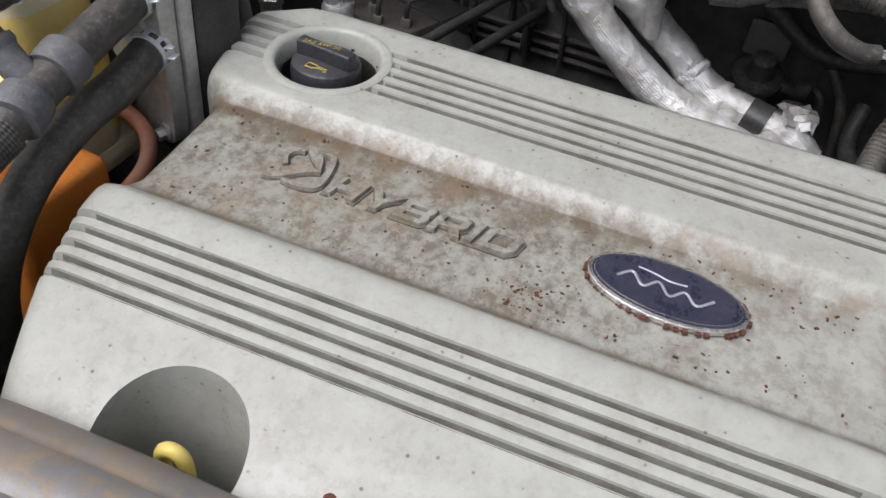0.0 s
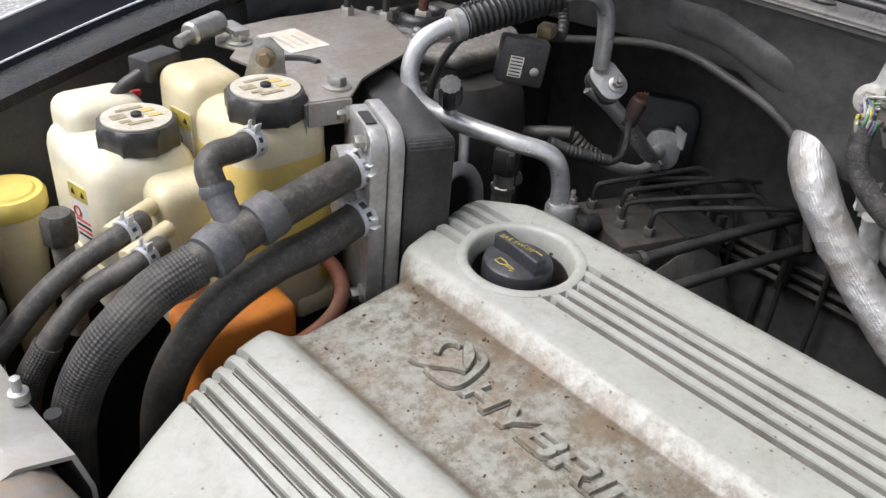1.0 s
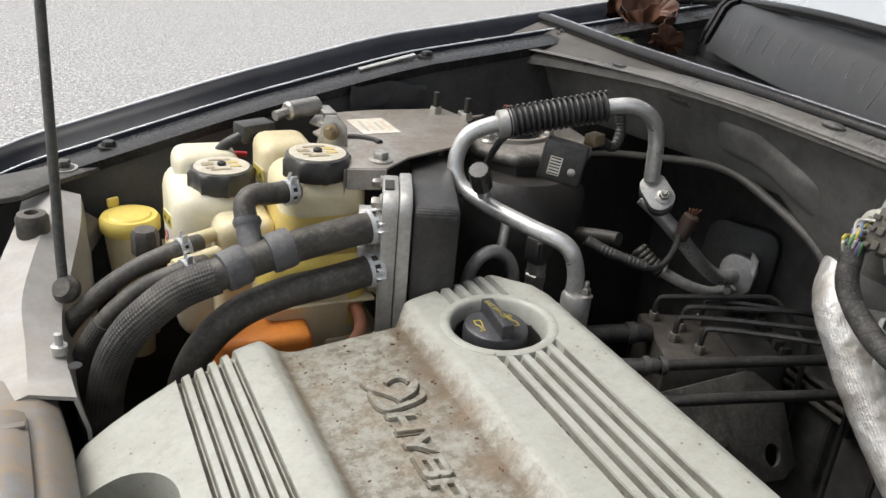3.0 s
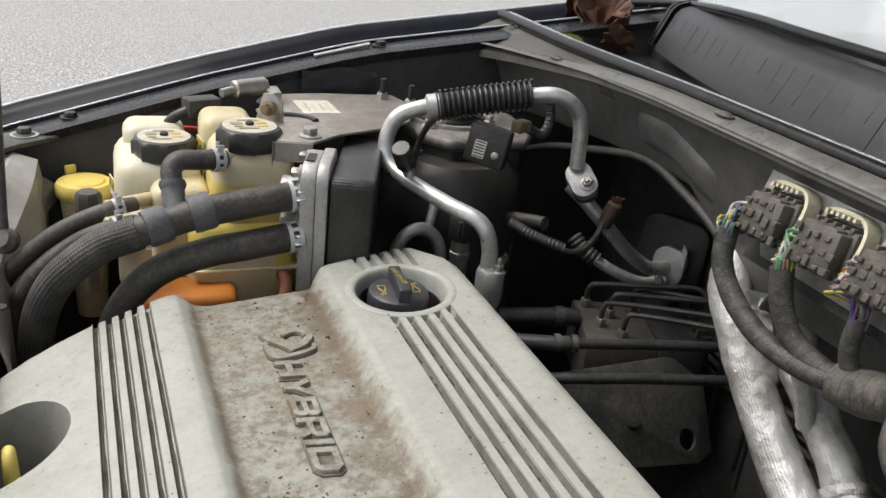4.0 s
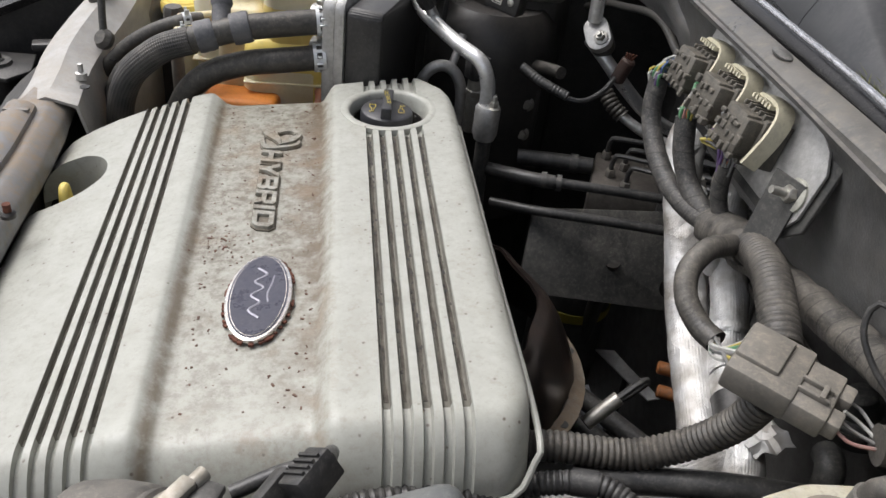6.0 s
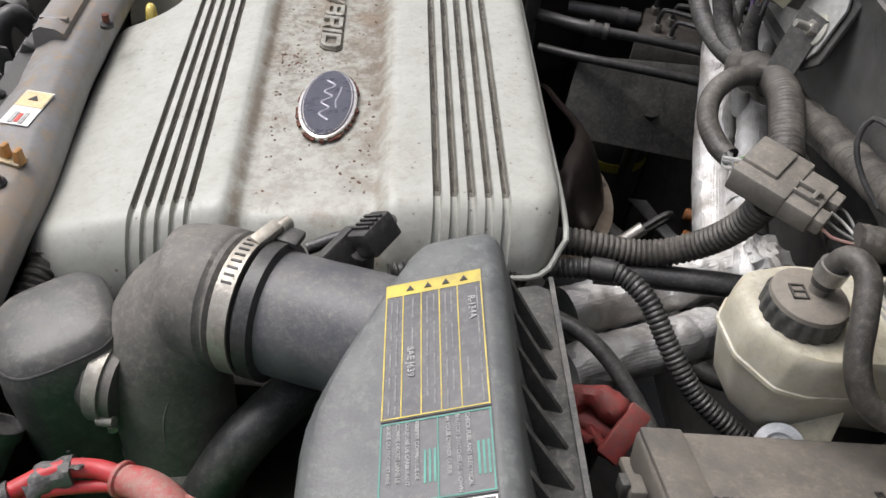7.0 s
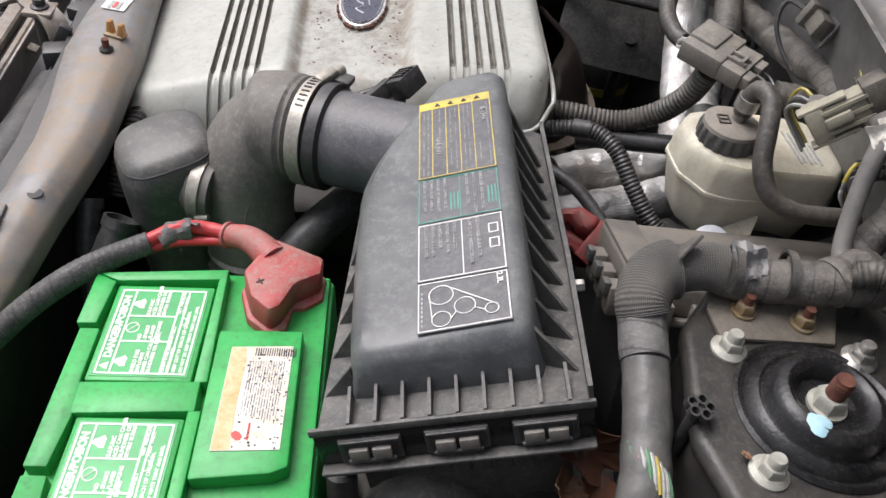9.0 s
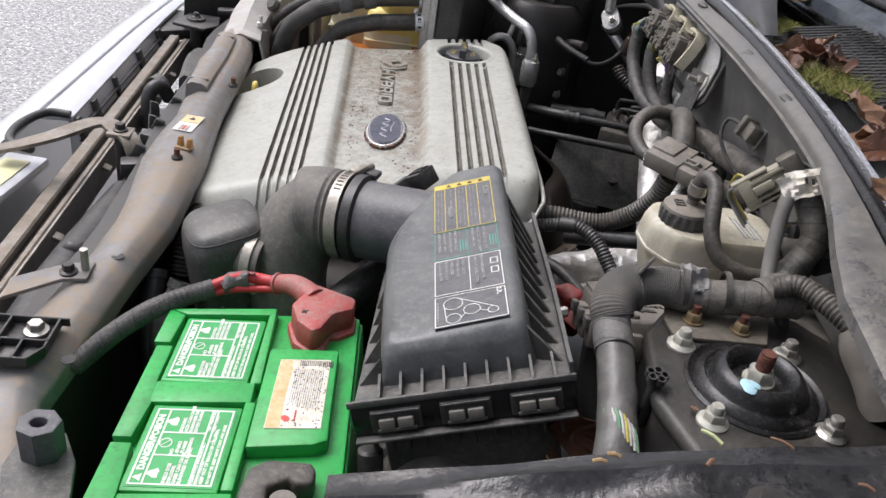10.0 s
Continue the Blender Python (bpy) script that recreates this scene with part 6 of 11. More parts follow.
# --- sensor on the pipe, wires
se = thing("pressure_sensor", (0.32, 0.505, 1.13), "black block sensor with small white label and plug", "sensor")
sm = axes((0.318, 0.500, 1.158), (0.75, -0.62, -0.12), (0.15, 0.0, 1))
part("case", box((0, 0, 0), (0.042, 0.040, 0.022), sm, 0.003), M_PLASTIC, se)
part("label", box((-0.006, -0.004, 0.0112), (0.012, 0.018, 0.0005), sm), M_PAPER, se, "white printed label")
for k in range(6):
    part("printed_bar", box((-0.006, -0.0115 + 0.003 * k, 0.0116), (0.010, 0.0011, 0.0003), sm), M_BLACK, se)
part("screw", lathe([(0.004, 0), (0.004, 0.001), (0.002, 0.002)], aim(sm @ Vector((0.011, -0.006, 0.0112)), sm.to_3x3() @ Vector((0, 0, 1))), 14), M_ZINC, se)
part("plug", box((0.356, 0.508, 1.176), (0.018, 0.014, 0.012), Matrix.Rotation(0.4, 4, "Z"), 0.002), M_GOLD, se)
part("lead", tube([(0.36, 0.51, 1.176), (0.385, 0.515, 1.165), (0.398, 0.525, 1.18), (0.394, 0.53, 1.20), (0.38, 0.53, 1.205)], rings_of(0.0055, 0.001, 0.004), 10, 0.0015), M_RUBBER2, se)
part("cable", tube([(0.272, 0.52, 1.186), (0.262, 0.53, 1.17), (0.258, 0.545, 1.14), (0.255, 0.55, 1.10)], 0.0035, 8), M_RUBBER2, se)
wl = thing("wheel_side_cover", (0.33, 0.60, 0.85), "black rounded inner tower cover behind the pipe", "cover")
part("shell", lathe([(0.085, 0.85), (0.084, 1.06), (0.078, 1.10), (0.062, 1.118), (0, 1.12)], Matrix.Translation((0.325, 0.60, 0)), 40), M_DARK, wl)
flange_bolt((0.275, 0.585, 1.117), (0, 0, 1), 0.010, wl, M_PLASTIC2)
pl = thing("loose_plug", (0.455, 0.463, 1.05), "brown cut plug on a thin loose black wire", "plug")
part("plug", rod((0.450, 0.466, 1.078), (0.458, 0.461, 1.106), 0.0085, 14, 0.002), mat("brown_plug", (0.075, 0.042, 0.032), None, 0.6, dust=0.2), pl)
for k in range(4):
    part("pin", rod((0.454 + 0.002 * k, 0.464 - 0.001 * k, 1.105), (0.4545 + 0.003 * k, 0.463 - 0.002 * k, 1.113), 0.0012, 6), M_RUST, pl)
part("wire", tube([(0.448, 0.463, 1.085), (0.432, 0.45, 1.071), (0.408, 0.44, 1.062), (0.385, 0.445, 1.064), (0.37, 0.452, 1.072), (0.345, 0.47, 1.085)], 0.0032, 8), M_RUBBER2, pl)
part("sleeve", tube([(0.388, 0.436, 1.068), (0.36, 0.455, 1.076), (0.34, 0.473, 1.085)], rings_of(0.0058, 0.0007, 0.004), 10, 0.0014), M_RUBBER2, pl)

lp = thing("looped_pipe", (0.255, 0.50, 0.95), "grey metal pipe looped over behind the engine cover", "pipe")
part("pipe", tube([(0.228, 0.505, 0.95), (0.229, 0.504, 1.03), (0.237, 0.503, 1.058), (0.254, 0.502, 1.068), (0.271, 0.50, 1.058), (0.279, 0.498, 1.03), (0.280, 0.497, 0.95)], 0.0068, 14, 0.004), M_ALU, lp)
part("branch", tube([(0.262, 0.503, 1.06), (0.270, 0.512, 1.08), (0.276, 0.52, 1.10)], 0.005, 10), M_ALU, lp)
sw = thing("pressure_switch", (0.291, 0.475, 1.0), "black pressure switch with zinc body behind the cover", "switch")
part("plug", box((0.291, 0.478, 1.078), (0.024, 0.020, 0.026), Matrix.Rotation(0.5, 4, "Z"), 0.003), M_RUBBER2, sw)
part("clip", box((0.285, 0.468, 1.081), (0.010, 0.004, 0.016), Matrix.Rotation(0.5, 4, "Z"), 0.001), M_RUBBER2, sw)
part("body", rod((0.291, 0.478, 1.0), (0.291, 0.478, 1.064), 0.0095, 18), M_ZINC, sw)
part("hex", hexa((0.291, 0.478, 1.045), (0, 0, 1), 0.02, 0.008), M_ZINC, sw)

# --- brake hydraulic unit with its lines
ab = thing("brake_hydraulic_unit", (0.50, 0.47, 0.85), "grimy aluminium brake hydraulic block with black lines", "brake unit")
am = axes((0.490, 0.462, 0.955), (0.93, -0.32, 0.0), (0.32, 0.93, 0))
part("block", box((0, 0, -0.03), (0.082, 0.10, 0.066), am, 0.004), mat("grimy_aluminium", (0.17, 0.155, 0.135), (0.1, 0.09, 0.08), 0.55, 0.5, dust=0.4, dustc=(0.12, 0.105, 0.09)), ab)
part("controller", box((0.066, -0.004, -0.03), (0.052, 0.10, 0.07), am, 0.004), M_PLASTIC, ab)
for k in range(6):
    part("fin", box((0.094, -0.04 + 0.016 * k, -0.01), (0.012, 0.006, 0.05), am, 0.001), M_PLASTIC, ab)
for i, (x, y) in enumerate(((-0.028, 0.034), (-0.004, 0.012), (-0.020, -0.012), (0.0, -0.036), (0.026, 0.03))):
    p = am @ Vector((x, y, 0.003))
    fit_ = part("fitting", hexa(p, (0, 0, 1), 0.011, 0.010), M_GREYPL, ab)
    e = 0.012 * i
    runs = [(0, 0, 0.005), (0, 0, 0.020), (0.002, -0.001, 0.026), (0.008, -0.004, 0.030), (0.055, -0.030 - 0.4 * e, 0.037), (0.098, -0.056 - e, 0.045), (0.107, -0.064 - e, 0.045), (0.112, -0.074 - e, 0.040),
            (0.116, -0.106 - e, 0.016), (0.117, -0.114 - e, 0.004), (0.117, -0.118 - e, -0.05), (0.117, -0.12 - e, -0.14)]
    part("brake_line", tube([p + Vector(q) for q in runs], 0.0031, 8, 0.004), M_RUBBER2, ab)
sp = thing("capped_hose", (0.37, 0.52, 1.03), "short grey rubber hose with a closed end", "hose")
part("hose", tube([(0.345, 0.575, 1.045), (0.362, 0.548, 1.058), (0.378, 0.512, 1.069), (0.390, 0.485, 1.075)], 0.0075, 14), M_RUBBER, sp)
part("stay", tube([(0.352, 0.566, 1.044), (0.35, 0.572, 1.02), (0.35, 0.575, 0.97), (0.35, 0.575, 0.90)], 0.006, 10), M_RUBBER2, sp)
cl = thing("hose_clamp_joint", (0.40, 0.47, 0.93), "black hose with worm clamp beside the brake unit", "hose")
part("hose", tube([(0.36, 0.50, 0.955), (0.41, 0.488, 0.958), (0.45, 0.476, 0.96)], 0.0105, 16), M_RUBBER2, cl)
part("worm_clamp", band((0.428, 0.483, 0.959), (1, -0.28, 0.05), 0.0107, 0.010, 0.0015), M_PLASTIC2, cl)
for dz, y0, nm in ((0.0, 0.372, "upper"), (-0.028, 0.352, "lower")):
    h = thing("vacuum_line", (0.40, y0, 0.95 + dz), "thin straight black line across the bay", "line", "vacuum lines")
    part("line", tube([(0.31, y0 + 0.035, 0.985 + dz), (0.35, y0 + 0.012, 0.991 + dz), (0.39, y0, 0.993 + dz), (0.46, y0 - 0.015, 0.993 + dz), (0.56, y0 - 0.035, 0.99 + dz), (0.62, y0 - 0.045, 0.985 + dz)], 0.0058, 10), M_RUBBER2, h)
    if dz == 0:
        part("rubber_end", tube([(0.30, y0 + 0.045, 0.984), (0.35, y0 + 0.012, 0.991), (0.376, y0 + 0.004, 0.9925)], 0.0078, 14), M_RUBBER2, h)
        for x in (0.364, 0.380):
            part("hose_clamp", band((x, y0 + (0.388 - x) * 0.3, 0.9925), (1, -0.25, 0.05), 0.0079, 0.006, 0.0014), M_PLASTIC2, h)
sh = thing("heat_baffle", (0.46, 0.36, 0.84), "flat black baffle plate with a hole behind the engine", "baffle")
bp = axes((0.455, 0.352, 0.905), (0.97, 0.1, -0.1), (-0.1, 0.55, 0.8))
hole = lathe([(0.012, -0.02), (0.012, 0.02)], bp @ Matrix.Translation((0.074, -0.028, 0)), 20)
part("plate", cut(prism([(-0.115, -0.04), (0.085, -0.055), (0.108, -0.045), (0.11, 0.05), (0.06, 0.062), (-0.10, 0.055)], -0.002, 0.002, bp, 0.0008), [hole]), M_PLASTIC2, sh)
part("leg", rod(bp @ Vector((0, 0, 0)), (0.46, 0.40, 0.70), 0.01), M_DARK, sh)
sb = thing("apron_bolt", (0.365, 0.56, 0.95), "dark bolt pair on the inner tower wall", "bolt")
for z in (1.013, 0.972):
    flange_bolt((0.368, 0.532, z), (-0.3, -1, 0.2), 0.011, sb, M_GREYPL)
part("backing", box((0.37, 0.545, 0.99), (0.03, 0.02, 0.08), None, 0.004), M_DARK, sb)
# ================= firewall side =================
cp = thing("connector_plate", (0.447, 0.15, 1.15), "bare aluminium connector plate on the firewall", "mounting plate")
pm = axes((0.4425, 0.148, 1.190), (0, -1, 0), (0.22, 0, 1))
part("plate", prism([(-0.105, -0.018), (-0.088, -0.024), (-0.080, -0.036), (0.075, -0.036), (0.104, -0.034), (0.110, -0.024), (0.110, 0.010), (0.100, 0.022), (0.085, 0.028), (-0.098, 0.034), (-0.105, 0.028), (-0.106, 0.008), (-0.112, 0.002)], -0.0012, 0.0012, pm, 0.0006), M_ALU, cp)
part("backing_pad", prism([(-0.10, -0.045), (0.10, -0.045), (0.116, -0.03), (0.116, 0.018), (0.104, 0.03), (-0.10, 0.03)], -0.006, -0.0025, pm, 0.001), M_PLASTIC2, cp)
for x, y in ((0.096, -0.014), (-0.104, -0.006)):
    c = pm @ Vector((x, y, 0.0012))
    n = pm.to_3x3() @ Vector((0, 0, 1))
    part("washer", lathe([(0.0118, 0), (0.0118, 0.0018), (0.0105, 0.0026), (0.0, 0.0026)], aim(c, n), 28), M_NUT, cp, "wide pale zinc washer")
    b = hexa(c + n * 0.0012, n, 0.011, 0.007)
    lathe([(0.003, 0.006), (0.003, 0.019)], aim(c, n), 10, b)
    part("nut", b, M_ZINC, cp)
part("strip", prism([(0.0, 0.0), (0.026, 0.0), (0.026, 0.052), (0.0, 0.052)], -0.001, 0.001, axes((0.4205, 0.066, 1.136), (0.35, -0.93, 0.0), (0.15, 0.1, 0.9)), 0.0), M_PLASTIC2, cp, "bent dark steel tie strip")

M_ECU = mat("dusty_dark_connector", (0.05, 0.047, 0.041), (0.085, 0.078, 0.066), 0.5, dust=0.55, dustc=(0.20, 0.178, 0.14), dscale=50)
for i, y in enumerate((0.214, 0.160, 0.108)):
    c = thing("ecu_connector", (0.435, y, 1.16), "grey multi-pin connector with ivory lever and wires", "connector", "engine computer connectors")
    m = axes((0.4265, y, 1.1915), (0, -1, 0), (0.22, 0, 1)) @ Matrix.Rotation(radians(4), 4, "Z")
    part("housing", box((0, 0, -0.004), (0.040, 0.034, 0.022), m, 0.002), M_ECU, c)
    part("shroud", box((0.002, 0.001, 0.012), (0.030, 0.026, 0.014), m, 0.002), M_ECU, c)
    part("wire_cover", prism([(-0.021, -0.016), (0.012, -0.016), (0.012, 0.016), (-0.016, 0.016)], 0.004, 0.0185, m, 0.0015), M_ECU, c)
    for k in range(5):
        part("rib", box((-0.016 + 0.0075 * k, 0.0175, -0.003), (0.0028, 0.004, 0.022), m, 0.0006), M_ECU, c)
    rng = random.Random(70 + i)
    for k in range(14):
        part("catch", box((-0.0165 + 0.0082 * (k % 5) + rng.uniform(-0.001, 0.001), -0.012 + 0.010 * (k // 5) + rng.uniform(-0.002, 0.002), 0.0190), (rng.uniform(0.003, 0.0065), rng.uniform(0.003, 0.008), rng.uniform(0.002, 0.006)), m, 0.0006, 1), M_ECU, c)
    for k in range(3):
        part("latch", box((-0.0215, -0.011 + 0.010 * k, -0.001), (0.004, 0.006, 0.014), m, 0.0008), M_ECU, c)
    for k in range(3):
        part("side_lug", box((-0.012 + 0.011 * k, -0.0175, 0.001), (0.005, 0.004, 0.016), m, 0.0008), M_ECU, c)
    lv = [(-0.018, 0.021, -0.010), (-0.010, 0.027, -0.006), (0.010, 0.027, -0.006), (0.021, 0.021, -0.004), (0.025, 0.006, 0.0), (0.024, -0.016, 0.006)]
    line, _ = spline([m @ Vector(p) for p in lv], 0.004)
    b = bmesh.new()
    prev = None
    for k, q in enumerate(line):
        t = (line[min(k + 1, len(line) - 1)] - line[max(k - 1, 0)]).normalized()
        n = m.to_3x3() @ Vector((0, 0, 1))
        n = (n - t * n.dot(t)).normalized()
        s = t.cross(n)
        row = [b.verts.new(q + n * u + s * v) for u, v in ((-0.005, -0.0014), (0.008, -0.0014), (0.008, 0.0014), (-0.005, 0.0014))]
        if prev:
            for j in range(4):
                b.faces.new((prev[j], prev[(j + 1) % 4], row[(j + 1) % 4], row[j]))
        else:
            b.faces.new(row[::-1])
        prev = row
    b.faces.new(prev)
    bmesh.ops.recalc_face_normals(b, faces=b.faces)
    lever = part("lever", b, M_IVORY, c, "ivory plastic locking lever")
    for k in range(6):
        part("tooth", box((-0.012 + 0.0048 * k, 0.0245, 0.0045), (0.0022, 0.003, 0.005), m), M_IVORY, lever)
    rng = random.Random(20 + i)
    goal = ((0.403, 0.236, 1.168), (0.411, 0.182, 1.160), (0.421, 0.118, 1.155))[i]
    tint = ((2, 6, 3, 0, 1, 0, 5, 1, 2), (7, 3, 1, 0, 1, 1, 0, 4, 5), (6, 4, 6, 0, 7, 5, 3, 5, 6))[i]
    for k in range(26):
        u, v = (k % 6) / 5, (k // 6) / 4
        s = m @ Vector((-0.019 + 0.002 * v, -0.015 + 0.020 * u, 0.000 + 0.012 * v))
        ang = rng.uniform(0, 6.28)
        g = Vector(goal) + Vector((math.cos(ang), math.sin(ang), 0)) * 0.0056 * math.sqrt(rng.random())
        out = m.to_3x3() @ Vector((-0.010 - 0.006 * rng.random(), -0.006 + 0.004 * (u - 0.5), 0.001 + 0.003 * v))
        mid1 = s + out
        mid2 = g + Vector((-0.004 + 0.006 * rng.random(), 0.003 * rng.uniform(-1, 1), 0.014 + 0.006 * u))
        part("wire", tube([s, mid1, mid2, g], 0.0012, 6, 0.004), M_WIRES[tint[k % 9]], c)

har = thing("engine_wiring_loom", (0.43, 0.1, 1.08), "taped grey wiring loom hanging from the connectors", "wiring loom")
part("branch", tube([(0.403, 0.237, 1.178), (0.402, 0.232, 1.150), (0.404, 0.214, 1.128), (0.410, 0.184, 1.110), (0.420, 0.148, 1.103), (0.430, 0.112, 1.108), (0.430, 0.085, 1.115)], 0.0085, 14, 0.004, crumple=0.0007), M_TAPE2, har)
part("branch", tube([(0.411, 0.183, 1.168), (0.413, 0.176, 1.142), (0.420, 0.160, 1.118), (0.428, 0.132, 1.108), (0.430, 0.10, 1.112)], 0.0085, 14, 0.004, crumple=0.0007), M_TAPE2, har)
part("branch", tube([(0.421, 0.118, 1.162), (0.423, 0.120, 1.14), (0.428, 0.118, 1.122), (0.431, 0.105, 1.112)], 0.0065, 12, 0.005), M_TAPE2, har)
part("taped_joint", tube([(0.428, 0.124, 1.106), (0.431, 0.105, 1.110), (0.431, 0.085, 1.118), (0.427, 0.062, 1.127)], lambda s: 0.0145 + 0.0022 * math.sin(s * 60), 24, 0.003, crumple=0.0015, freq=110), M_TAPE, har, "grey cloth tape wound round the joint")
part("corrugated_branch", tube([(0.430, 0.075, 1.122), (0.424, 0.045, 1.134), (0.417, 0.012, 1.139), (0.409, -0.020, 1.134), (0.402, -0.045, 1.128)], rings_of(0.0126, 0.0009, 0.0040), 18, 0.0011), M_RUBBER, har, "dusty corrugated tube")
part("loop_branch", tube([(0.428, 0.082, 1.116), (0.408, 0.058, 1.131), (0.388, 0.046, 1.135), (0.373, 0.034, 1.126), (0.369, 0.018, 1.115), (0.374, 0.000, 1.107), (0.380, -0.014, 1.106)], rings_of(0.0080, 0.0003, 0.0034), 14, 0.0012), M_RUBBER, har, "dusty looped branch")
part("side_branch", tube([(0.432, 0.08, 1.112), (0.447, 0.03, 1.118), (0.452, -0.03, 1.128), (0.452, -0.085, 1.140), (0.458, -0.12, 1.148), (0.462, -0.15, 1.142)], 0.0125, 18, 0.004, crumple=0.0015, freq=90), M_TAPE, har)
gx = axes((0.394, -0.066, 1.126), (0.74, -0.67, -0.06), (0.66, 0.73, 0.12)) @ Matrix.Diagonal((0.74, 0.90, 0.72, 1))
gc = thing("inline_connector", (0.394, -0.066, 1.10), "large dusty grey inline connector in the loom", "connector")
part("shell", box((-0.012, 0.0, 0.0), (0.052, 0.050, 0.026), gx, 0.003), M_GREYPL, gc)
part("cover", box((-0.020, 0.004, 0.010), (0.034, 0.034, 0.014), gx, 0.002), M_GREYPL, gc)
part("mating_half", box((0.026, -0.002, -0.001), (0.028, 0.044, 0.022), gx, 0.002), M_GREYPL, gc)
for y in (-0.014, 0.010):
    part("port", box((0.044, y, -0.001), (0.012, 0.015, 0.016), gx, 0.002), M_GREYPL, gc)
for y in (-0.011, -0.001):
    part("latch_rail", box((0.024, y, 0.0115), (0.024, 0.0025, 0.006), gx, 0.0008), M_GREYPL, gc)
part("latch_bar", box((0.030, -0.006, 0.0145), (0.004, 0.012, 0.003), gx, 0.0006), M_GREYPL, gc)
rng = random.Random(5)
for k in range(8):
    s = gx @ Vector((-0.036, 0.012 - 0.004 * k, 0.004 * rng.uniform(-1, 1)))
    part("wire", tube([(0.380 + 0.003 * rng.uniform(-1, 1), -0.012, 1.106 + 0.004 * rng.uniform(-1, 1)), (0.372 + 0.003 * rng.uniform(-1, 1), -0.03, 1.112 + 0.005 * rng.uniform(-1, 1)), s], 0.0014, 6, 0.005), M_WIRES[(0, 3, 1, 0, 5, 0, 3, 5)[k]], gc)
for k in range(4):
    s = gx @ Vector((0.048, -0.018 + 0.009 * k, 0.0))
    part("wire", tube([s, s + Vector((0.008, -0.006 + 0.001 * k, -0.004)), (0.436, -0.112 + 0.001 * k, 1.117)], 0.0011, 6, 0.004), M_WIRES[(4, 5, 0, 5)[k]], gc)
part("tail", tube([(0.430, -0.110, 1.120), (0.448, -0.115, 1.121), (0.475, -0.122, 1.118), (0.51, -0.132, 1.112)], rings_of(0.0115, 0.001, 0.006), 14, 0.002), M_RUBBER, gc)

M_WRAP = mat("white_crinkled_wrap", (0.66, 0.65, 0.63), (0.5, 0.49, 0.46), 0.45, 0.2, scale=120, dust=0.3, dustc=(0.4, 0.36, 0.3), bump=0.5, bscale=160)
# --- foil-wrapped heater pipes
fw = thing("foil_wrapped_pipe", (0.45, 0.2, 0.95), "heater pipe in crinkled silver heat-shield foil", "pipe", "foil-wrapped pipes")
part("wrap", tube([(0.507, 0.302, 1.122), (0.485, 0.298, 1.119), (0.465, 0.279, 1.095), (0.460, 0.241, 1.055), (0.456, 0.182, 1.008), (0.449, 0.125, 0.977), (0.432, 0.03, 0.957)], lambda s: 0.0182 + 0.0008 * math.sin(s * 31 + 1.0), 56, 0.002, crumple=0.0010, freq=46), M_FOIL, fw)
fw = thing("foil_wrapped_pipe", (0.47, 0.18, 0.95), "second heater pipe in crinkled silver foil", "pipe", "foil-wrapped pipes")
part("wrap", tube([(0.51, 0.235, 1.112), (0.493, 0.224, 1.100), (0.486, 0.206, 1.066), (0.482, 0.178, 1.046), (0.477, 0.138, 1.019), (0.469, 0.092, 0.988), (0.460, 0.052, 0.983), (0.452, 0.012, 0.976), (0.447, -0.012, 0.962)], lambda s: 0.0168 + 0.0010 * math.sin(s * 37), 56, 0.002, crumple=0.0014, freq=52), M_FOIL, fw)
for q, d, r in (((0.4665, 0.083, 0.9865), (0.2, 0.95, 0.15), 0.0172), ((0.4735, 0.117, 1.004), (0.2, 0.75, 0.6), 0.0168)):
    part("fold", tube([Vector(q) - Vector(d).normalized() * 0.004, Vector(q), Vector(q) + Vector(d).normalized() * 0.004], lambda s, r=r: r + 0.0016 - 0.2 * abs(s - 0.004), 40, 0.001, crumple=0.0022, freq=90, caps=False), M_FOIL, fw, "folded crease of the foil")
part("loose_foil", crumpled(axes((0.4585, 0.010, 0.998), (0.9, 0.2, 0.3), (-0.2, 1, 0.1)), 0.030, 0.034, 21), M_FOIL, fw, "crinkled loose foil end")
for k, (q, w_, h_) in enumerate((((0.453, 0.222, 1.103), 0.030, 0.036), ((0.449, 0.170, 1.092), 0.026, 0.046))):
    cw = thing("heat_wrap_scrap", q, "torn white crinkled heat wrap behind the wiring", "wrap scrap", "wrap scraps")
    part("scrap", crumpled(axes(q, (0.1, 1, 0.2), (-0.5, 0.1, 0.85)), w_, h_, 31 + k), M_WRAP, cw)
    part("tail", tube([Vector(q) + Vector((0.002, 0, -0.012)), Vector(q) + Vector((0.010, -0.003, -0.035)), Vector(q) + Vector((0.018, -0.006, -0.06))], 0.008, 12, 0.004, crumple=0.002, freq=90), M_WRAP, cw)
part("cuff", tube([(0.4605, 0.056, 0.983), (0.4565, 0.035, 0.980)], 0.0188, 28, 0.004, crumple=0.0006), M_PLASTIC, fw, "black plastic cuff")
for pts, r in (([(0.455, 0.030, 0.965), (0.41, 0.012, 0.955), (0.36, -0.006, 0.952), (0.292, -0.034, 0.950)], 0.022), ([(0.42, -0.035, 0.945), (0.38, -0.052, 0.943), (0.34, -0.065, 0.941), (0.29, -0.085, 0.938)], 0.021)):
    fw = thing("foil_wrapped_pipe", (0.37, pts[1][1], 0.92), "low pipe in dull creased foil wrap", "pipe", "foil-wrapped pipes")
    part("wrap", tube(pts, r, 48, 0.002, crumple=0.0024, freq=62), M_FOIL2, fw)

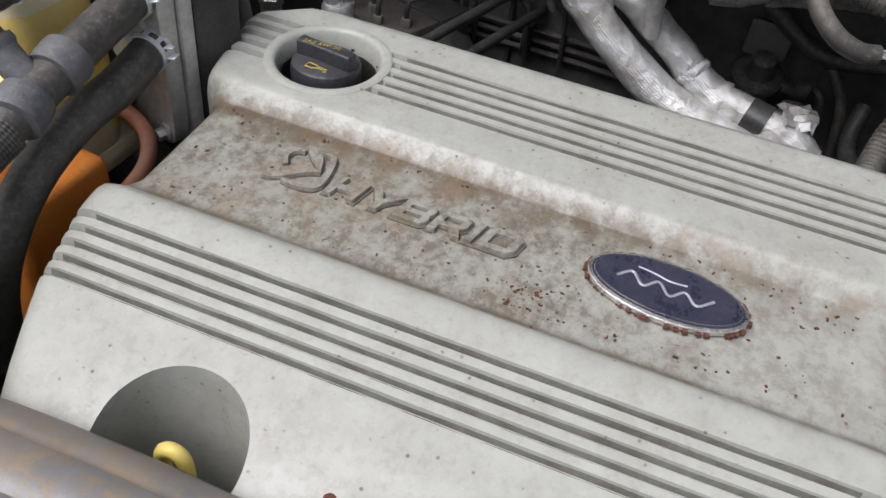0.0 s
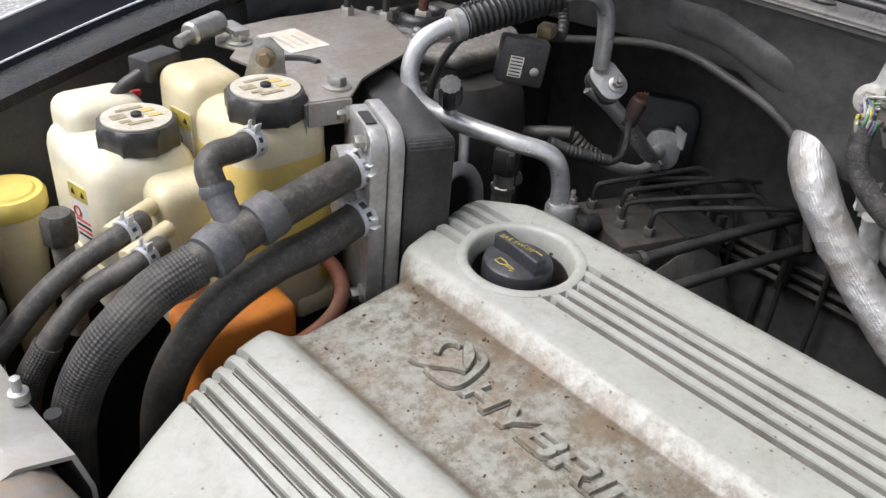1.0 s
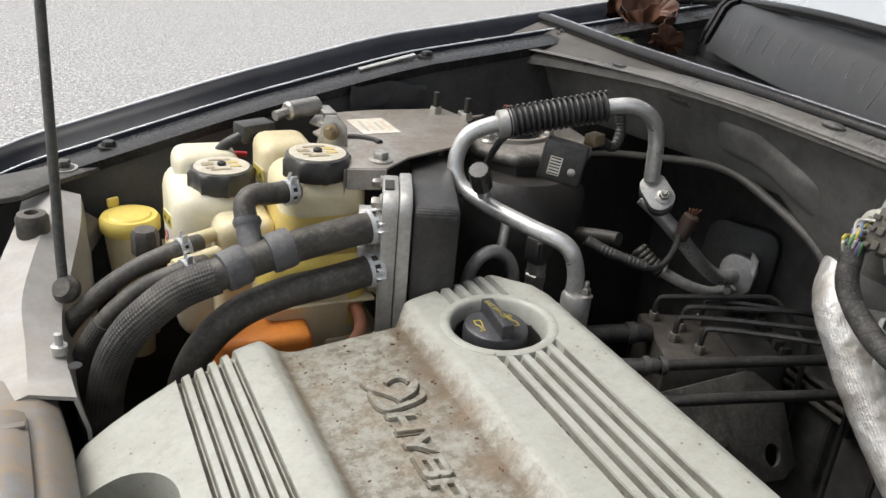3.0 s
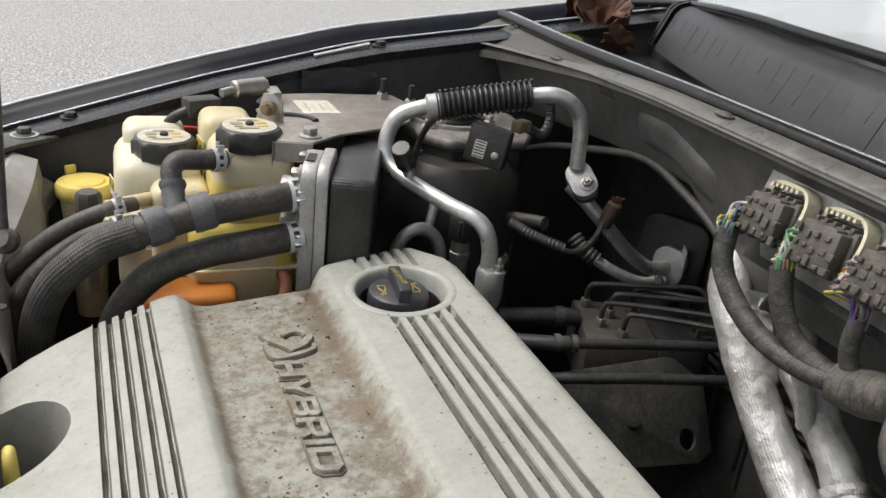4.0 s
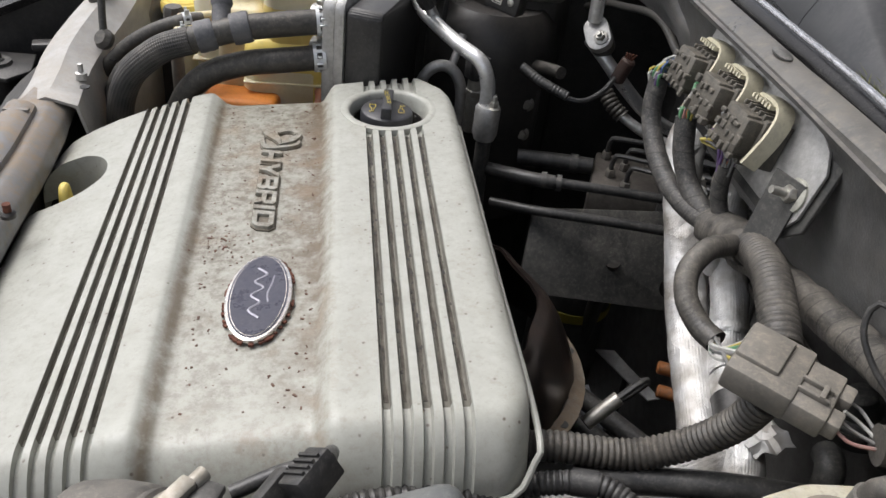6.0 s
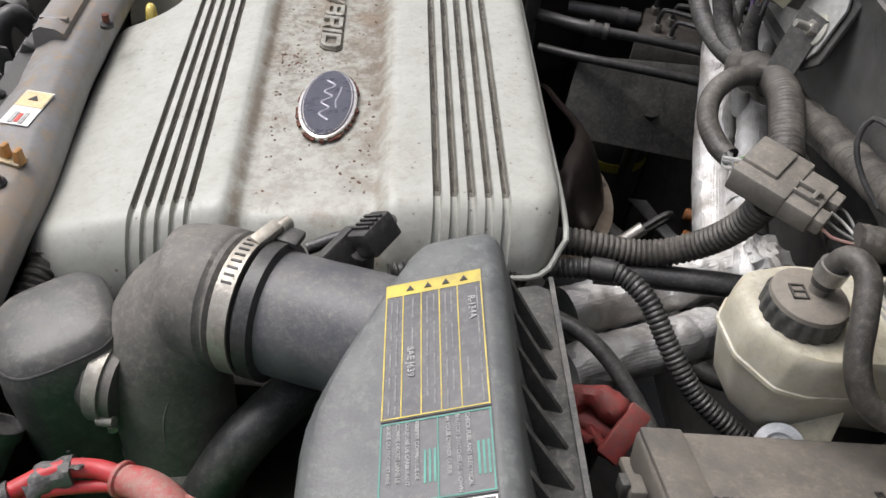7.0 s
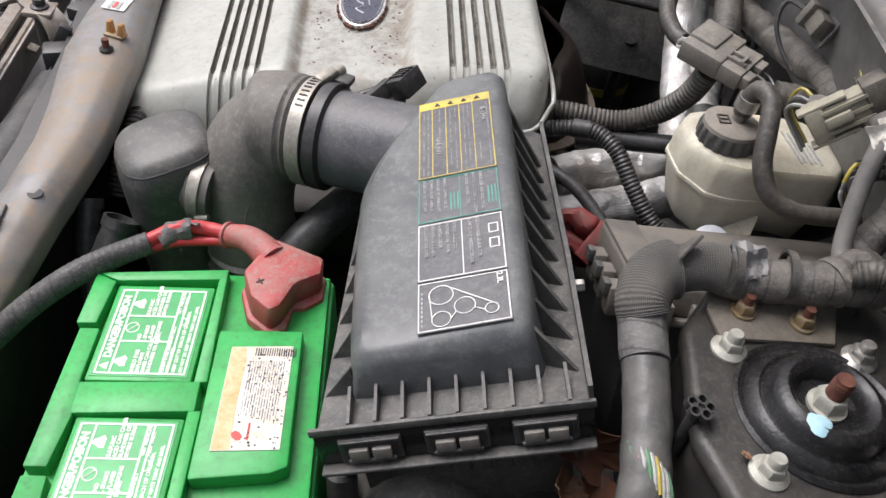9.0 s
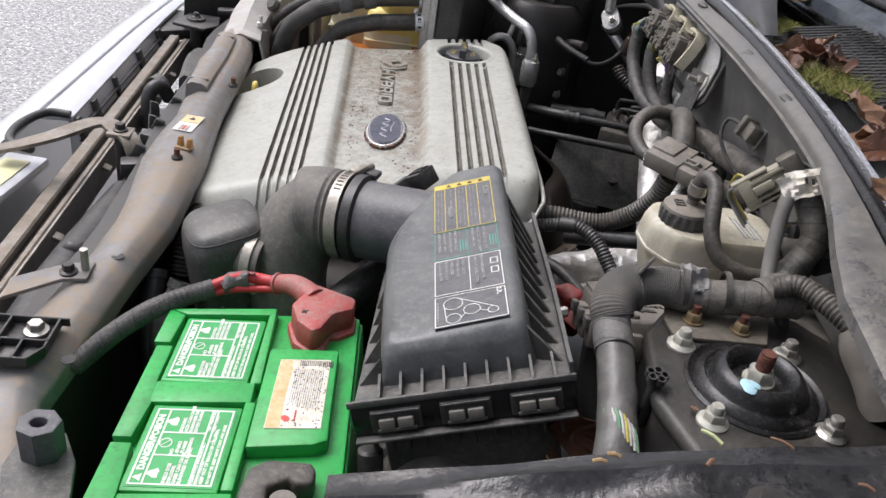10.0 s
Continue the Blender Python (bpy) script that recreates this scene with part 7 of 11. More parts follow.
# --- looms and hoses between engine and firewall
lm = thing("corrugated_loom", (0.33, -0.04, 1.0), "dusty corrugated loom from cover to inline connector", "wiring loom", "corrugated looms")
part("tube", tube([(0.235, -0.028, 1.022), (0.281, -0.033, 1.030), (0.333, -0.040, 1.030), (0.366, -0.047, 1.048), (0.384, -0.058, 1.078), (0.390, -0.066, 1.108)], rings_of(0.0108, 0.0014, 0.0044), 18, 0.0011), M_RUBBER, lm)
part("tape", tube([(0.245, -0.0285, 1.0235), (0.262, -0.031, 1.0268)], 0.0114, 16, 0.004, crumple=0.0005), M_RUBBER, lm)
lm = thing("corrugated_loom", (0.33, -0.08, 1.0), "narrow black corrugated loom bending down to the fuse box", "wiring loom", "corrugated looms")
part("tube", tube([(0.235, -0.062, 1.022), (0.275, -0.066, 1.034), (0.305, -0.073, 1.040), (0.326, -0.092, 1.034), (0.343, -0.118, 1.014), (0.365, -0.142, 0.992), (0.40, -0.165, 0.975)], rings_of(0.0078, 0.0011, 0.0038), 16, 0.0010), M_RUBBER2, lm)
part("tape", tube([(0.288, -0.068, 1.038), (0.303, -0.0725, 1.040)], 0.0086, 14, 0.004), M_RUBBER2, lm)
hs = thing("heater_hose", (0.38, -0.06, 1.0), "smooth black hose crossing below the looms", "hose")
part("hose", tube([(0.30, -0.045, 1.012), (0.35, -0.052, 1.018), (0.40, -0.066, 1.028), (0.46, -0.085, 1.035), (0.52, -0.10, 1.04)], 0.0095, 14), M_RUBBER2, hs)
hs = thing("vacuum_hose", (0.30, -0.12, 0.96), "thin black hose curving beside the air box", "hose")
part("hose", tube([(0.235, -0.075, 1.00), (0.268, -0.088, 1.004), (0.296, -0.108, 1.000), (0.322, -0.143, 0.985), (0.338, -0.18, 0.968), (0.35, -0.23, 0.94)], 0.0062, 12), M_RUBBER2, hs)

vv = thing("vacuum_valve", (0.585, 0.054, 0.95), "round dark grey vacuum valve bracketed to the firewall", "valve")
vm = aim((0.575, 0.054, 0.968), (-0.35, 0.0, 1))
part("body", lathe([(0.020, -0.02), (0.025, -0.016), (0.027, -0.004), (0.027, 0.003), (0.0245, 0.007), (0.017, 0.0095), (0.0135, 0.018), (0.0125, 0.028), (0.009, 0.0305), (0, 0.0305)], vm, 32), M_PLASTIC2, vv)
part("rim", lathe([(0.027, -0.003), (0.0285, -0.001), (0.0285, 0.003), (0.027, 0.005)], vm, 32), M_RUBBER, vv)
part("arm", box((0.575, 0.022, 0.967), (0.016, 0.045, 0.010), Matrix.Rotation(0.1, 4, "X"), 0.003), M_PLASTIC2, vv)
part("clip", box((0.568, 0.006, 0.974), (0.018, 0.014, 0.014), None, 0.003), M_RUBBER, vv)
part("bracket", box((0.602, 0.056, 1.000), (0.008, 0.046, 0.040), None, 0.003), M_GREYPL, vv, "grey bracket plate")
part("spigot", tube([(0.580, -0.004, 0.970), (0.574, -0.014, 0.966), (0.572, -0.018, 0.95), (0.570, -0.022, 0.938)], 0.005, 10), M_RUBBER, vv)
for pts, r, mm in (([(0.600, 0.100, 1.055), (0.585, 0.070, 1.045), (0.575, 0.035, 1.025), (0.572, 0.00, 1.010), (0.575, -0.04, 1.012), (0.58, -0.09, 1.02)], 0.0085, M_RUBBER),
                   ([(0.575, -0.012, 1.000), (0.565, -0.032, 0.975), (0.556, -0.040, 0.945), (0.55, -0.045, 0.90)], 0.006, M_RUBBER),
                   ([(0.53, 0.020, 0.962), (0.525, 0.006, 0.966), (0.522, -0.002, 0.955), (0.52, -0.006, 0.93), (0.52, -0.008, 0.88)], 0.0115, M_PLASTIC2),
                   ([(0.53, -0.05, 0.99), (0.50, -0.045, 0.965), (0.47, -0.055, 0.955), (0.44, -0.08, 0.95)], 0.0085, M_RUBBER2)):
    vh = thing("firewall_hose", pts[1], "dusty black hose clipped along the firewall", "hose", "firewall hoses")
    part("hose", tube(pts, r, 12, 0.006), mm, vh)
for k in range(3):
    fl = thing("firewall_line", (0.60, 0.3, 0.90 + 0.012 * k), "thin black line clipped along the firewall", "line", "firewall lines")
    part("line", tube([(0.603, 0.46, 0.912 + 0.013 * k), (0.603, 0.38, 0.908 + 0.013 * k), (0.603, 0.25, 0.908 + 0.013 * k), (0.603, 0.10, 0.90 + 0.013 * k)], 0.0035, 8, 0.02), M_RUBBER, fl)
    if k == 1:
        part("clip", box((0.601, 0.32, 0.921), (0.014, 0.012, 0.042), None, 0.002), M_PLASTIC, fl)

# --- exhaust shield flange, sensor, scraps, cables in the gap
ef = thing("exhaust_shield", (0.34, 0.10, 0.88), "dark bulging exhaust shield with tan rim flange", "heat shield")
b = bmesh.new()
rows_ = []
for i in range(15):
    a = math.pi * i / 14
    rows_.append([(0.275 + 0.088 * math.sin(a) * (1 - 0.55 * k / 6) + 0.004 * math.sin(5 * a), 0.17 + 0.105 * math.cos(a) * (1 - 0.25 * k / 6), 0.915 + 0.080 * math.sin(0.5 * math.pi * k / 6)) for k in range(7)])
dome = swept(rows_)
bmesh.ops.solidify(dome, geom=list(dome.faces), thickness=0.003)
part("dome", dome, mat("heat_stained_steel", (0.05, 0.035, 0.03), (0.03, 0.026, 0.026), 0.28, 0.6, scale=16, bump=0.05, dust=0.15, dustc=(0.12, 0.08, 0.05)), ef)
rows_ = [[(0.275 + r * math.sin(math.pi * i / 20), 0.17 + (r + 0.017) * math.cos(math.pi * i / 20), z) for r, z in ((0.086, 0.916), (0.100, 0.914), (0.100, 0.911), (0.086, 0.913))] for i in range(21)]
part("rim", swept(rows_, True), mat("tan_steel", (0.17, 0.125, 0.085), (0.1, 0.075, 0.05), 0.55, 0.4, scale=60, dust=0.3), ef, "tan flat rim with holes")
for i in (4, 9, 15):
    a = math.pi * i / 20
    part("hole", lathe([(0.0045, 0), (0.0045, 0.0006)], Matrix.Translation((0.275 + 0.093 * math.sin(a), 0.17 + 0.110 * math.cos(a), 0.9145)), 14), M_BLACK, ef)
ox = thing("oxygen_sensor", (0.41, 0.13, 0.86), "small metal sensor with looped wire by the exhaust", "sensor")
part("body", rod((0.375, 0.125, 0.88), (0.405, 0.135, 0.905), 0.007, 12, 0.001), M_ZINC, ox)
part("lead", tube([(0.403, 0.134, 0.904), (0.425, 0.142, 0.918), (0.435, 0.15, 0.91), (0.42, 0.148, 0.895), (0.405, 0.15, 0.88)], 0.0035, 8), M_RUBBER2, ox)
fs = thing("foil_scrap", (0.50, 0.33, 0.70), "torn strip of silver foil deep in the bay", "foil scrap")
part("strip", prism([(0.475, 0.374), (0.50, 0.372), (0.512, 0.340), (0.535, 0.288), (0.518, 0.285), (0.496, 0.328)], 0.748, 0.750), M_FOILSCRAP, fs)
part("hanger", rod((0.505, 0.33, 0.60), (0.505, 0.33, 0.749), 0.004), M_DARK, fs)
for z, y in ((0.80, 0.285), (0.778, 0.268)):
    oc = thing("orange_cable", (0.53, y, 0.74), "orange high-voltage cable low behind the engine", "cable", "orange cables")
    part("cable", rod((0.518, y + 0.005, z), (0.56, y - 0.012, z), 0.0080, 16, 0.002), mat("grimy_orange_sheath", (0.34, 0.11, 0.02), (0.2, 0.08, 0.03), 0.5, dust=0.5, dustc=(0.14, 0.09, 0.06)), oc)
    part("sleeve", rod((0.545, y - 0.006, z), (0.62, y - 0.036, z), 0.0100, 16, 0.002), M_PLASTIC, oc)
for k in range(3):
    hs = thing("deep_hose", (0.45, 0.2 - 0.03 * k, 0.78), "black hose low behind the engine", "hose", "deep hoses")
    part("hose", tube([(0.36, 0.25 - 0.02 * k, 0.84 - 0.02 * k), (0.42, 0.20 - 0.025 * k, 0.82 - 0.02 * k), (0.50, 0.13 - 0.03 * k, 0.80 - 0.02 * k), (0.60, 0.08 - 0.03 * k, 0.78)], 0.011, 12), M_RUBBER2, hs)
yb = thing("yellow_ring_filter", (0.445, 0.425, 0.70), "black canister with yellow band deep below", "canister")
part("can", lathe([(0.05, 0.70), (0.05, 0.82), (0.045, 0.835), (0, 0.836)], Matrix.Translation((0.445, 0.425, 0)), 32), M_PLASTIC, yb)
part("band", lathe([(0.0505, 0.79), (0.0515, 0.79), (0.0515, 0.803), (0.0505, 0.803)], Matrix.Translation((0.445, 0.425, 0)), 32), mat("dull_yellow_band", (0.4, 0.34, 0.04), None, 0.5, dust=0.2), yb)

# ================= driver side =================
# --- brake fluid reservoir
rs = thing("brake_fluid_reservoir", (0.39, -0.185, 1.03), "cream brake fluid reservoir with dusty black cap", "fluid reservoir")
M_CAPDUST = mat("brown_dusted_cap", (0.15, 0.135, 0.115), (0.20, 0.18, 0.15), 0.6, scale=90, dust=0.5, dustc=(0.27, 0.235, 0.19))
RES = [(0.341, -0.150), (0.344, -0.180), (0.361, -0.204), (0.378, -0.209), (0.458, -0.207), (0.470, -0.192), (0.470, -0.142), (0.452, -0.128), (0.382, -0.124), (0.352, -0.133)]

def res_shape(k):
    return [(0.405 + (x - 0.405) * k, -0.170 + (y + 0.170) * k) for x, y in RES]


def res_loft(table):
    """A moulded shell through scaled outlines at rising heights, corners slightly rounded."""
    rows = []
    for z, k in table:
        ring = []
        pts = res_shape(k)
        for a, b, c in zip(pts[-1:] + pts[:-1], pts, pts[1:] + pts[:1]):
            a, b, c = Vector(a), Vector(b), Vector(c)
            ring += [(*b.lerp(a, 0.16), z), (*b.lerp(a, 0.05).lerp(b.lerp(c, 0.05), 0.5), z), (*b.lerp(c, 0.16), z)]
        rows.append(ring)
    return swept(rows, True)


part("upper_shell", res_loft([(1.0855, 0.965), (1.098, 0.962), (1.106, 0.945), (1.1105, 0.915), (1.1125, 0.875), (1.113, 0.80)]), M_TANK2, rs, smooth=34)
part("lower_shell", res_loft([(1.036, 0.66), (1.038, 0.74), (1.044, 0.80), (1.060, 0.87), (1.0825, 0.955)]), M_TANK2, rs, smooth=34)
part("seam", res_loft([(1.0820, 0.955), (1.0828, 0.985), (1.0855, 0.985), (1.0862, 0.96)]), M_TANK2, rs)
c0 = Vector((0.376, -0.170, 0))
cap = part("cap", lathe([(0.0228, 1.112), (0.0236, 1.1135), (0.0236, 1.1225), (0.0222, 1.1255)], Matrix.Translation(c0), 96, wave=lambda a, z: 1 - (0.06 if math.sin(18 * a) > 0.3 and 1.1125 < z < 1.125 else 0)), M_PLASTIC2, rs, "dusty dark ribbed screw cap")
part("cap_top", lathe([(0.0222, 1.1252), (0.0216, 1.1282), (0.019, 1.1298), (0, 1.1306)], Matrix.Translation(c0), 48), M_CAPDUST, cap, "cap top under brown dust")
part("neck", lathe([(0.0232, 1.104), (0.0232, 1.1115)], Matrix.Translation(c0), 36), M_TANK2, rs)
for dx, dy, sx, sy in ((-0.010, 0.0, 0.001, 0.010), (-0.002, 0.0, 0.001, 0.010), (-0.006, 0.005, 0.009, 0.001), (-0.006, -0.005, 0.009, 0.001), (-0.006, 0.0, 0.007, 0.001)):
    part("cap_mark", box(c0 + Vector((dx - 0.002, dy, 1.1308)), (sx, sy, 0.0012)), M_RUBBER, cap)
for k in range(5):
    part("moulded_line", box((0.428 + 0.004 * k, -0.172, 1.1135), (0.0018, 0.04 - 0.004 * (k % 2), 0.0005), Matrix.Rotation(0.1, 4, "Z")), M_PRINT, rs)
part("nipple", rod((0.380, -0.168, 1.130), (0.381, -0.168, 1.146), 0.0055, 14), M_GREYPL, rs)
rh = thing("reservoir_hose", (0.39, -0.2, 1.09), "black hose looping over the brake fluid cap", "hose")
part("hose", tube([(0.3805, -0.1680, 1.136), (0.381, -0.168, 1.150), (0.384, -0.172, 1.160), (0.389, -0.184, 1.158), (0.387, -0.200, 1.145), (0.386, -0.216, 1.126), (0.394, -0.228, 1.110), (0.410, -0.234, 1.103), (0.432, -0.235, 1.100), (0.49, -0.230, 1.098), (0.53, -0.225, 1.09)], 0.0070, 14, 0.004), M_RUBBER, rh)
part("hose_clamp", band((0.3810, -0.1680, 1.146), (0.0, -0.1, 1), 0.0071, 0.010, 0.0015), M_ZINC, rh)
mc = thing("lifting_eye", (0.39, -0.205, 0.99), "zinc lifting eye bolt and dark cylinder below the reservoir", "bolt")
part("washer", lathe([(0.0145, 0), (0.0145, 0.004), (0.009, 0.0045), (0.009, 0.002), (0, 0.002)], aim((0.3785, -0.2135, 1.0440), (-0.40, -0.60, 0.70)), 28), M_CLAMP, mc)
part("socket_bolt", hexa((0.3780, -0.2140, 1.0448), (-0.40, -0.60, 0.70), 0.0095, 0.0022), M_BLACK, mc)
part("bracket", prism([(-0.012, -0.03), (0.012, -0.03), (0.014, 0.02), (0.0, 0.028), (-0.014, 0.018)], -0.0015, 0.0015, axes((0.3950, -0.2075, 1.0500), (0.85, -0.5, 0.1), (0.35, 0.4, 0.85)), 0.0008), M_IVORY, mc)
part("cylinder", rod((0.405, -0.20, 1.03), (0.52, -0.14, 1.04), 0.022, 24, 0.003), M_DARK, mc)

# --- fuse box
M_FUSE = mat("brown_dusted_plastic", (0.09, 0.083, 0.073), (0.125, 0.115, 0.10), 0.5, scale=40, dust=0.55, dustc=(0.21, 0.185, 0.15), dscale=16)
fz = lambda y: 1.062 + 0.33 * (-0.218 - y)
fb = thing("fuse_box", (0.39, -0.27, 0.95), "dusty dark fuse box lid with moulded writing", "fuse box")
fm = axes((0.285, -0.312, fz(-0.312)), (1, 0.0, 0.0), (0, 0.95, -0.313))
part("lid", box((0.115, 0.0495, -0.012), (0.228, 0.099, 0.024), fm, 0.004, 3), M_FUSE, fb)
part("lid_rim", box((0.115, 0.0495, -0.026), (0.236, 0.106, 0.006), fm, 0.002), M_FUSE, fb)
part("raised_step", box((0.014, 0.0495, 0.001), (0.024, 0.094, 0.004), fm, 0.0015), M_FUSE, fb)
part("base", box((0.115, 0.05, -0.085), (0.216, 0.09, 0.115), fm, 0.006), M_PLASTIC, fb)
for y in (0.016, 0.040, 0.064):
    lt = part("latch", box((-0.006, y, -0.020), (0.010, 0.016, 0.022), fm, 0.002), M_FUSE, fb)
    part("latch_tab", box((-0.0125, y, -0.012), (0.005, 0.010, 0.010), fm, 0.001), M_PLASTIC2, lt)
for x in (0.02, 0.05):
    part("latch", box((x, -0.003, -0.022), (0.018, 0.008, 0.022), fm, 0.002), M_FUSE, fb)
part("lettering", letters("RELEASE", 0.0075, 0.0008, fm @ Matrix.Translation((0.026, 0.040, 0.0)), spacing=1.15, bold=0.02), M_DARK, fb, "moulded raised writing")
part("lettering", letters("FUSE\nCOMPARTMENT", 0.0075, 0.0008, fm @ Matrix.Translation((0.125, 0.050, 0.0)), align="CENTER", bold=0.02), M_DARK, fb, "moulded raised writing")
part("arrow", prism([(0.0, 0.0), (0.008, 0.007), (0.008, 0.0035), (0.020, 0.0035), (0.020, -0.0035), (0.008, -0.0035), (0.008, -0.007)], 0.0, 0.001, fm @ Matrix.Translation((0.026, 0.028, 0))), M_DARK, fb)
M_RED2 = mat("grimy_red_plastic", (0.27, 0.035, 0.030), (0.15, 0.024, 0.022), 0.5, scale=60, dust=0.5, dustc=(0.14, 0.09, 0.075))
rc = thing("red_fuse_terminal", (0.285, -0.17, 0.95), "dirty red plastic terminal block beside the air box", "terminal")
part("body", box((0.285, -0.165, 0.988), (0.05, 0.03, 0.03), Matrix.Rotation(radians(-25), 4, "Z"), 0.008, 3), M_RED2, rc)
part("flap", box((0, 0, 0), (0.016, 0.040, 0.005), Matrix.Translation((0.300, -0.186, 1.008)) @ Euler((0.5, 0.4, -0.5)).to_matrix().to_4x4(), 0.002), M_RED2, rc)
part("hood", tube([(0.266, -0.158, 0.992), (0.276, -0.160, 1.010), (0.290, -0.166, 1.014), (0.302, -0.174, 1.004)], lambda s: 0.009 + 0.002 * math.sin(s * 190), 14, 0.002, crumple=0.002, freq=120), M_RED2, rc)
for k in range(3):
    part("fin", box((0, 0, 0), (0.007, 0.022, 0.005), Matrix.Translation((0.272 + 0.013 * k, -0.182 - 0.004 * k, 1.002 - 0.002 * k)) @ Euler((0.3 * k - 0.2, 0.5, 0.6)).to_matrix().to_4x4(), 0.0015), M_RED2, rc)
part("post", rod((0.285, -0.17, 0.90), (0.285, -0.17, 0.99), 0.012), M_DARK, rc)
# --- air filter box, tilted with the engine
AX = axes((0.095, -0.43, 1.08), (0.9566, 0.0139, 0.2911), (0.0436, 0.9808, -0.1898))
M_LID = mat("weathered_lid_plastic", (0.066, 0.070, 0.072), (0.095, 0.098, 0.097), 0.36, scale=50, dust=0.45, dustc=(0.19, 0.198, 0.185), dscale=14, bump=0.12)
M_ELBOW = mat("dusty_elbow_rubber", (0.07, 0.067, 0.062), (0.10, 0.094, 0.084), 0.5, scale=70, dust=0.5, dustc=(0.24, 0.22, 0.19), bump=0.15)
air = thing("air_filter_box", (0.17, -0.28, 0.92), "black plastic air filter box with ribbed lid and stickers", "air filter box")


def lid_h(y):
    return lerp_table(y, [(0.0, 0.028), (0.03, 0.0338), (0.06, 0.0395), (0.11, 0.0495), (0.16, 0.0585), (0.20, 0.066), (0.24, 0.0735), (0.27, 0.0775), (0.30, 0.078)])


def lid_row(y, xl, xr, h, r=0.014):
    """One cross-section of the lid: sloping sides, rounded shoulders, crowned top."""
    prof = [(xl - 0.004, -0.002), (xl, h - r)]
    prof += [(xl + r - r * math.cos(a), h - r + r * math.sin(a)) for a in (0.4, 0.8, 1.2)]
    n = 6
    x0, x1 = xl + r, xr - r * 0.7
    prof += [(x0 + (x1 - x0) * k / n, h + 0.10 * (x0 + (x1 - x0) * k / n - 0.08) * (0.6 if h > 0.03 else 0)) for k in range(n + 1)]
    q = r * 0.7
    ht = prof[-1][1]
    prof += [(xr - q + q * math.sin(a), ht - q + q * math.cos(a)) for a in (0.5, 1.0)] + [(xr, ht - q), (xr + 0.004, -0.002)]
    return [AX @ Vector((x, y, z)) for x, z in prof]


stations = [(0.022, 0.024, 0.116, 0.006), (0.0225, 0.022, 0.118, 0.020), (0.025, 0.021, 0.119, 0.0285), (0.030, 0.020, 0.120, 0.0325), (0.04, 0.0195, 0.121, 0.0357)]
stations += [(y, xl, 0.122, lid_h(y)) for y, xl in ((0.06, 0.019), (0.09, 0.0185), (0.12, 0.0185), (0.15, 0.0185), (0.165, 0.020), (0.18, 0.0245), (0.20, 0.033), (0.22, 0.0435), (0.24, 0.054), (0.255, 0.062), (0.265, 0.067))]
stations += [(0.273, 0.0705, 0.120, 0.0755), (0.279, 0.073, 0.117, 0.070), (0.282, 0.075, 0.114, 0.055), (0.283, 0.076, 0.113, 0.0)]
b = bmesh.new()
rws = [lid_row(*s) for s in stations]
part("lid", swept(rws, True), M_LID, air, "dusty black lid with warning stickers", smooth=50)


def fl(x, y, z):
    return AX @ Vector((x, y, z))


part("flange", prism([(0.0, 0.0), (0.1443, 0.0), (0.146, 0.12), (0.146, 0.318), (0.138, 0.326), (0.06, 0.326), (0.0, 0.24)], -0.006, 0.0, AX, 0.0015), M_PLASTIC2, air)
part("lower_flange", prism([(0.003, 0.003), (0.141, 0.003), (0.143, 0.12), (0.143, 0.314), (0.136, 0.322), (0.064, 0.322), (0.003, 0.238)], -0.0145, -0.0065, AX, 0.0015), M_PLASTIC, air)
part("tray", prism([(0.012, 0.014), (0.132, 0.014), (0.136, 0.31), (0.07, 0.31), (0.012, 0.23)], -0.11, -0.014, AX, 0.006), M_PLASTIC2, air)
part("front_rail", box((0.072, -0.003, 0.003), (0.150, 0.003, 0.005), AX, 0.001), M_PLASTIC2, air)
part("clip_band", box((0.072, -0.0015, -0.0105), (0.148, 0.004, 0.022), AX, 0.002), M_SEAL, air)
part("lower_rim", box((0.072, -0.006, -0.0225), (0.146, 0.008, 0.0025), AX, 0.001), M_PLASTIC2, air)
for k in range(9):
    x = 0.018 + 0.0145 * k
    part("front_rib", prism([(0.0, 0.0), (0.022, 0.0), (0.022, 0.010), (0.0, 0.0045)], -0.0009, 0.0009, axes(fl(x, 0.0, 0.0), AX.to_3x3() @ Vector((0, 1, 0)), AX.to_3x3() @ Vector((0, 0, 1)))), M_PLASTIC2, air)
for k in range(10):
    y = 0.035 + 0.026 * k
    h = lid_h(y) * 0.72
    part("side_rib", prism([(0.0, 0.0), (0.023, 0.0), (0.0, h)], -0.0012, 0.0012, axes(fl(0.1205, y, 0.0), AX.to_3x3() @ Vector((0.9, -0.43, 0)), AX.to_3x3() @ Vector((0, 0, 1)))), M_PLASTIC2, air)
for k in range(5):
    y = 0.028 + 0.032 * k
    part("side_rib", prism([(0.0, 0.0), (-0.018, 0.0), (0.0, lid_h(y) * 0.55)], -0.0012, 0.0012, axes(fl(0.0195, y, 0.0), AX.to_3x3() @ Vector((1, 0, 0)), AX.to_3x3() @ Vector((0, 0, 1)))), M_PLASTIC2, air)
part("side_wall", prism([(0.1435, 0.0), (0.146, 0.0), (0.1485, 0.12), (0.1485, 0.315), (0.1455, 0.315), (0.1455, 0.12)], -0.002, 0.012, AX), M_PLASTIC2, air)
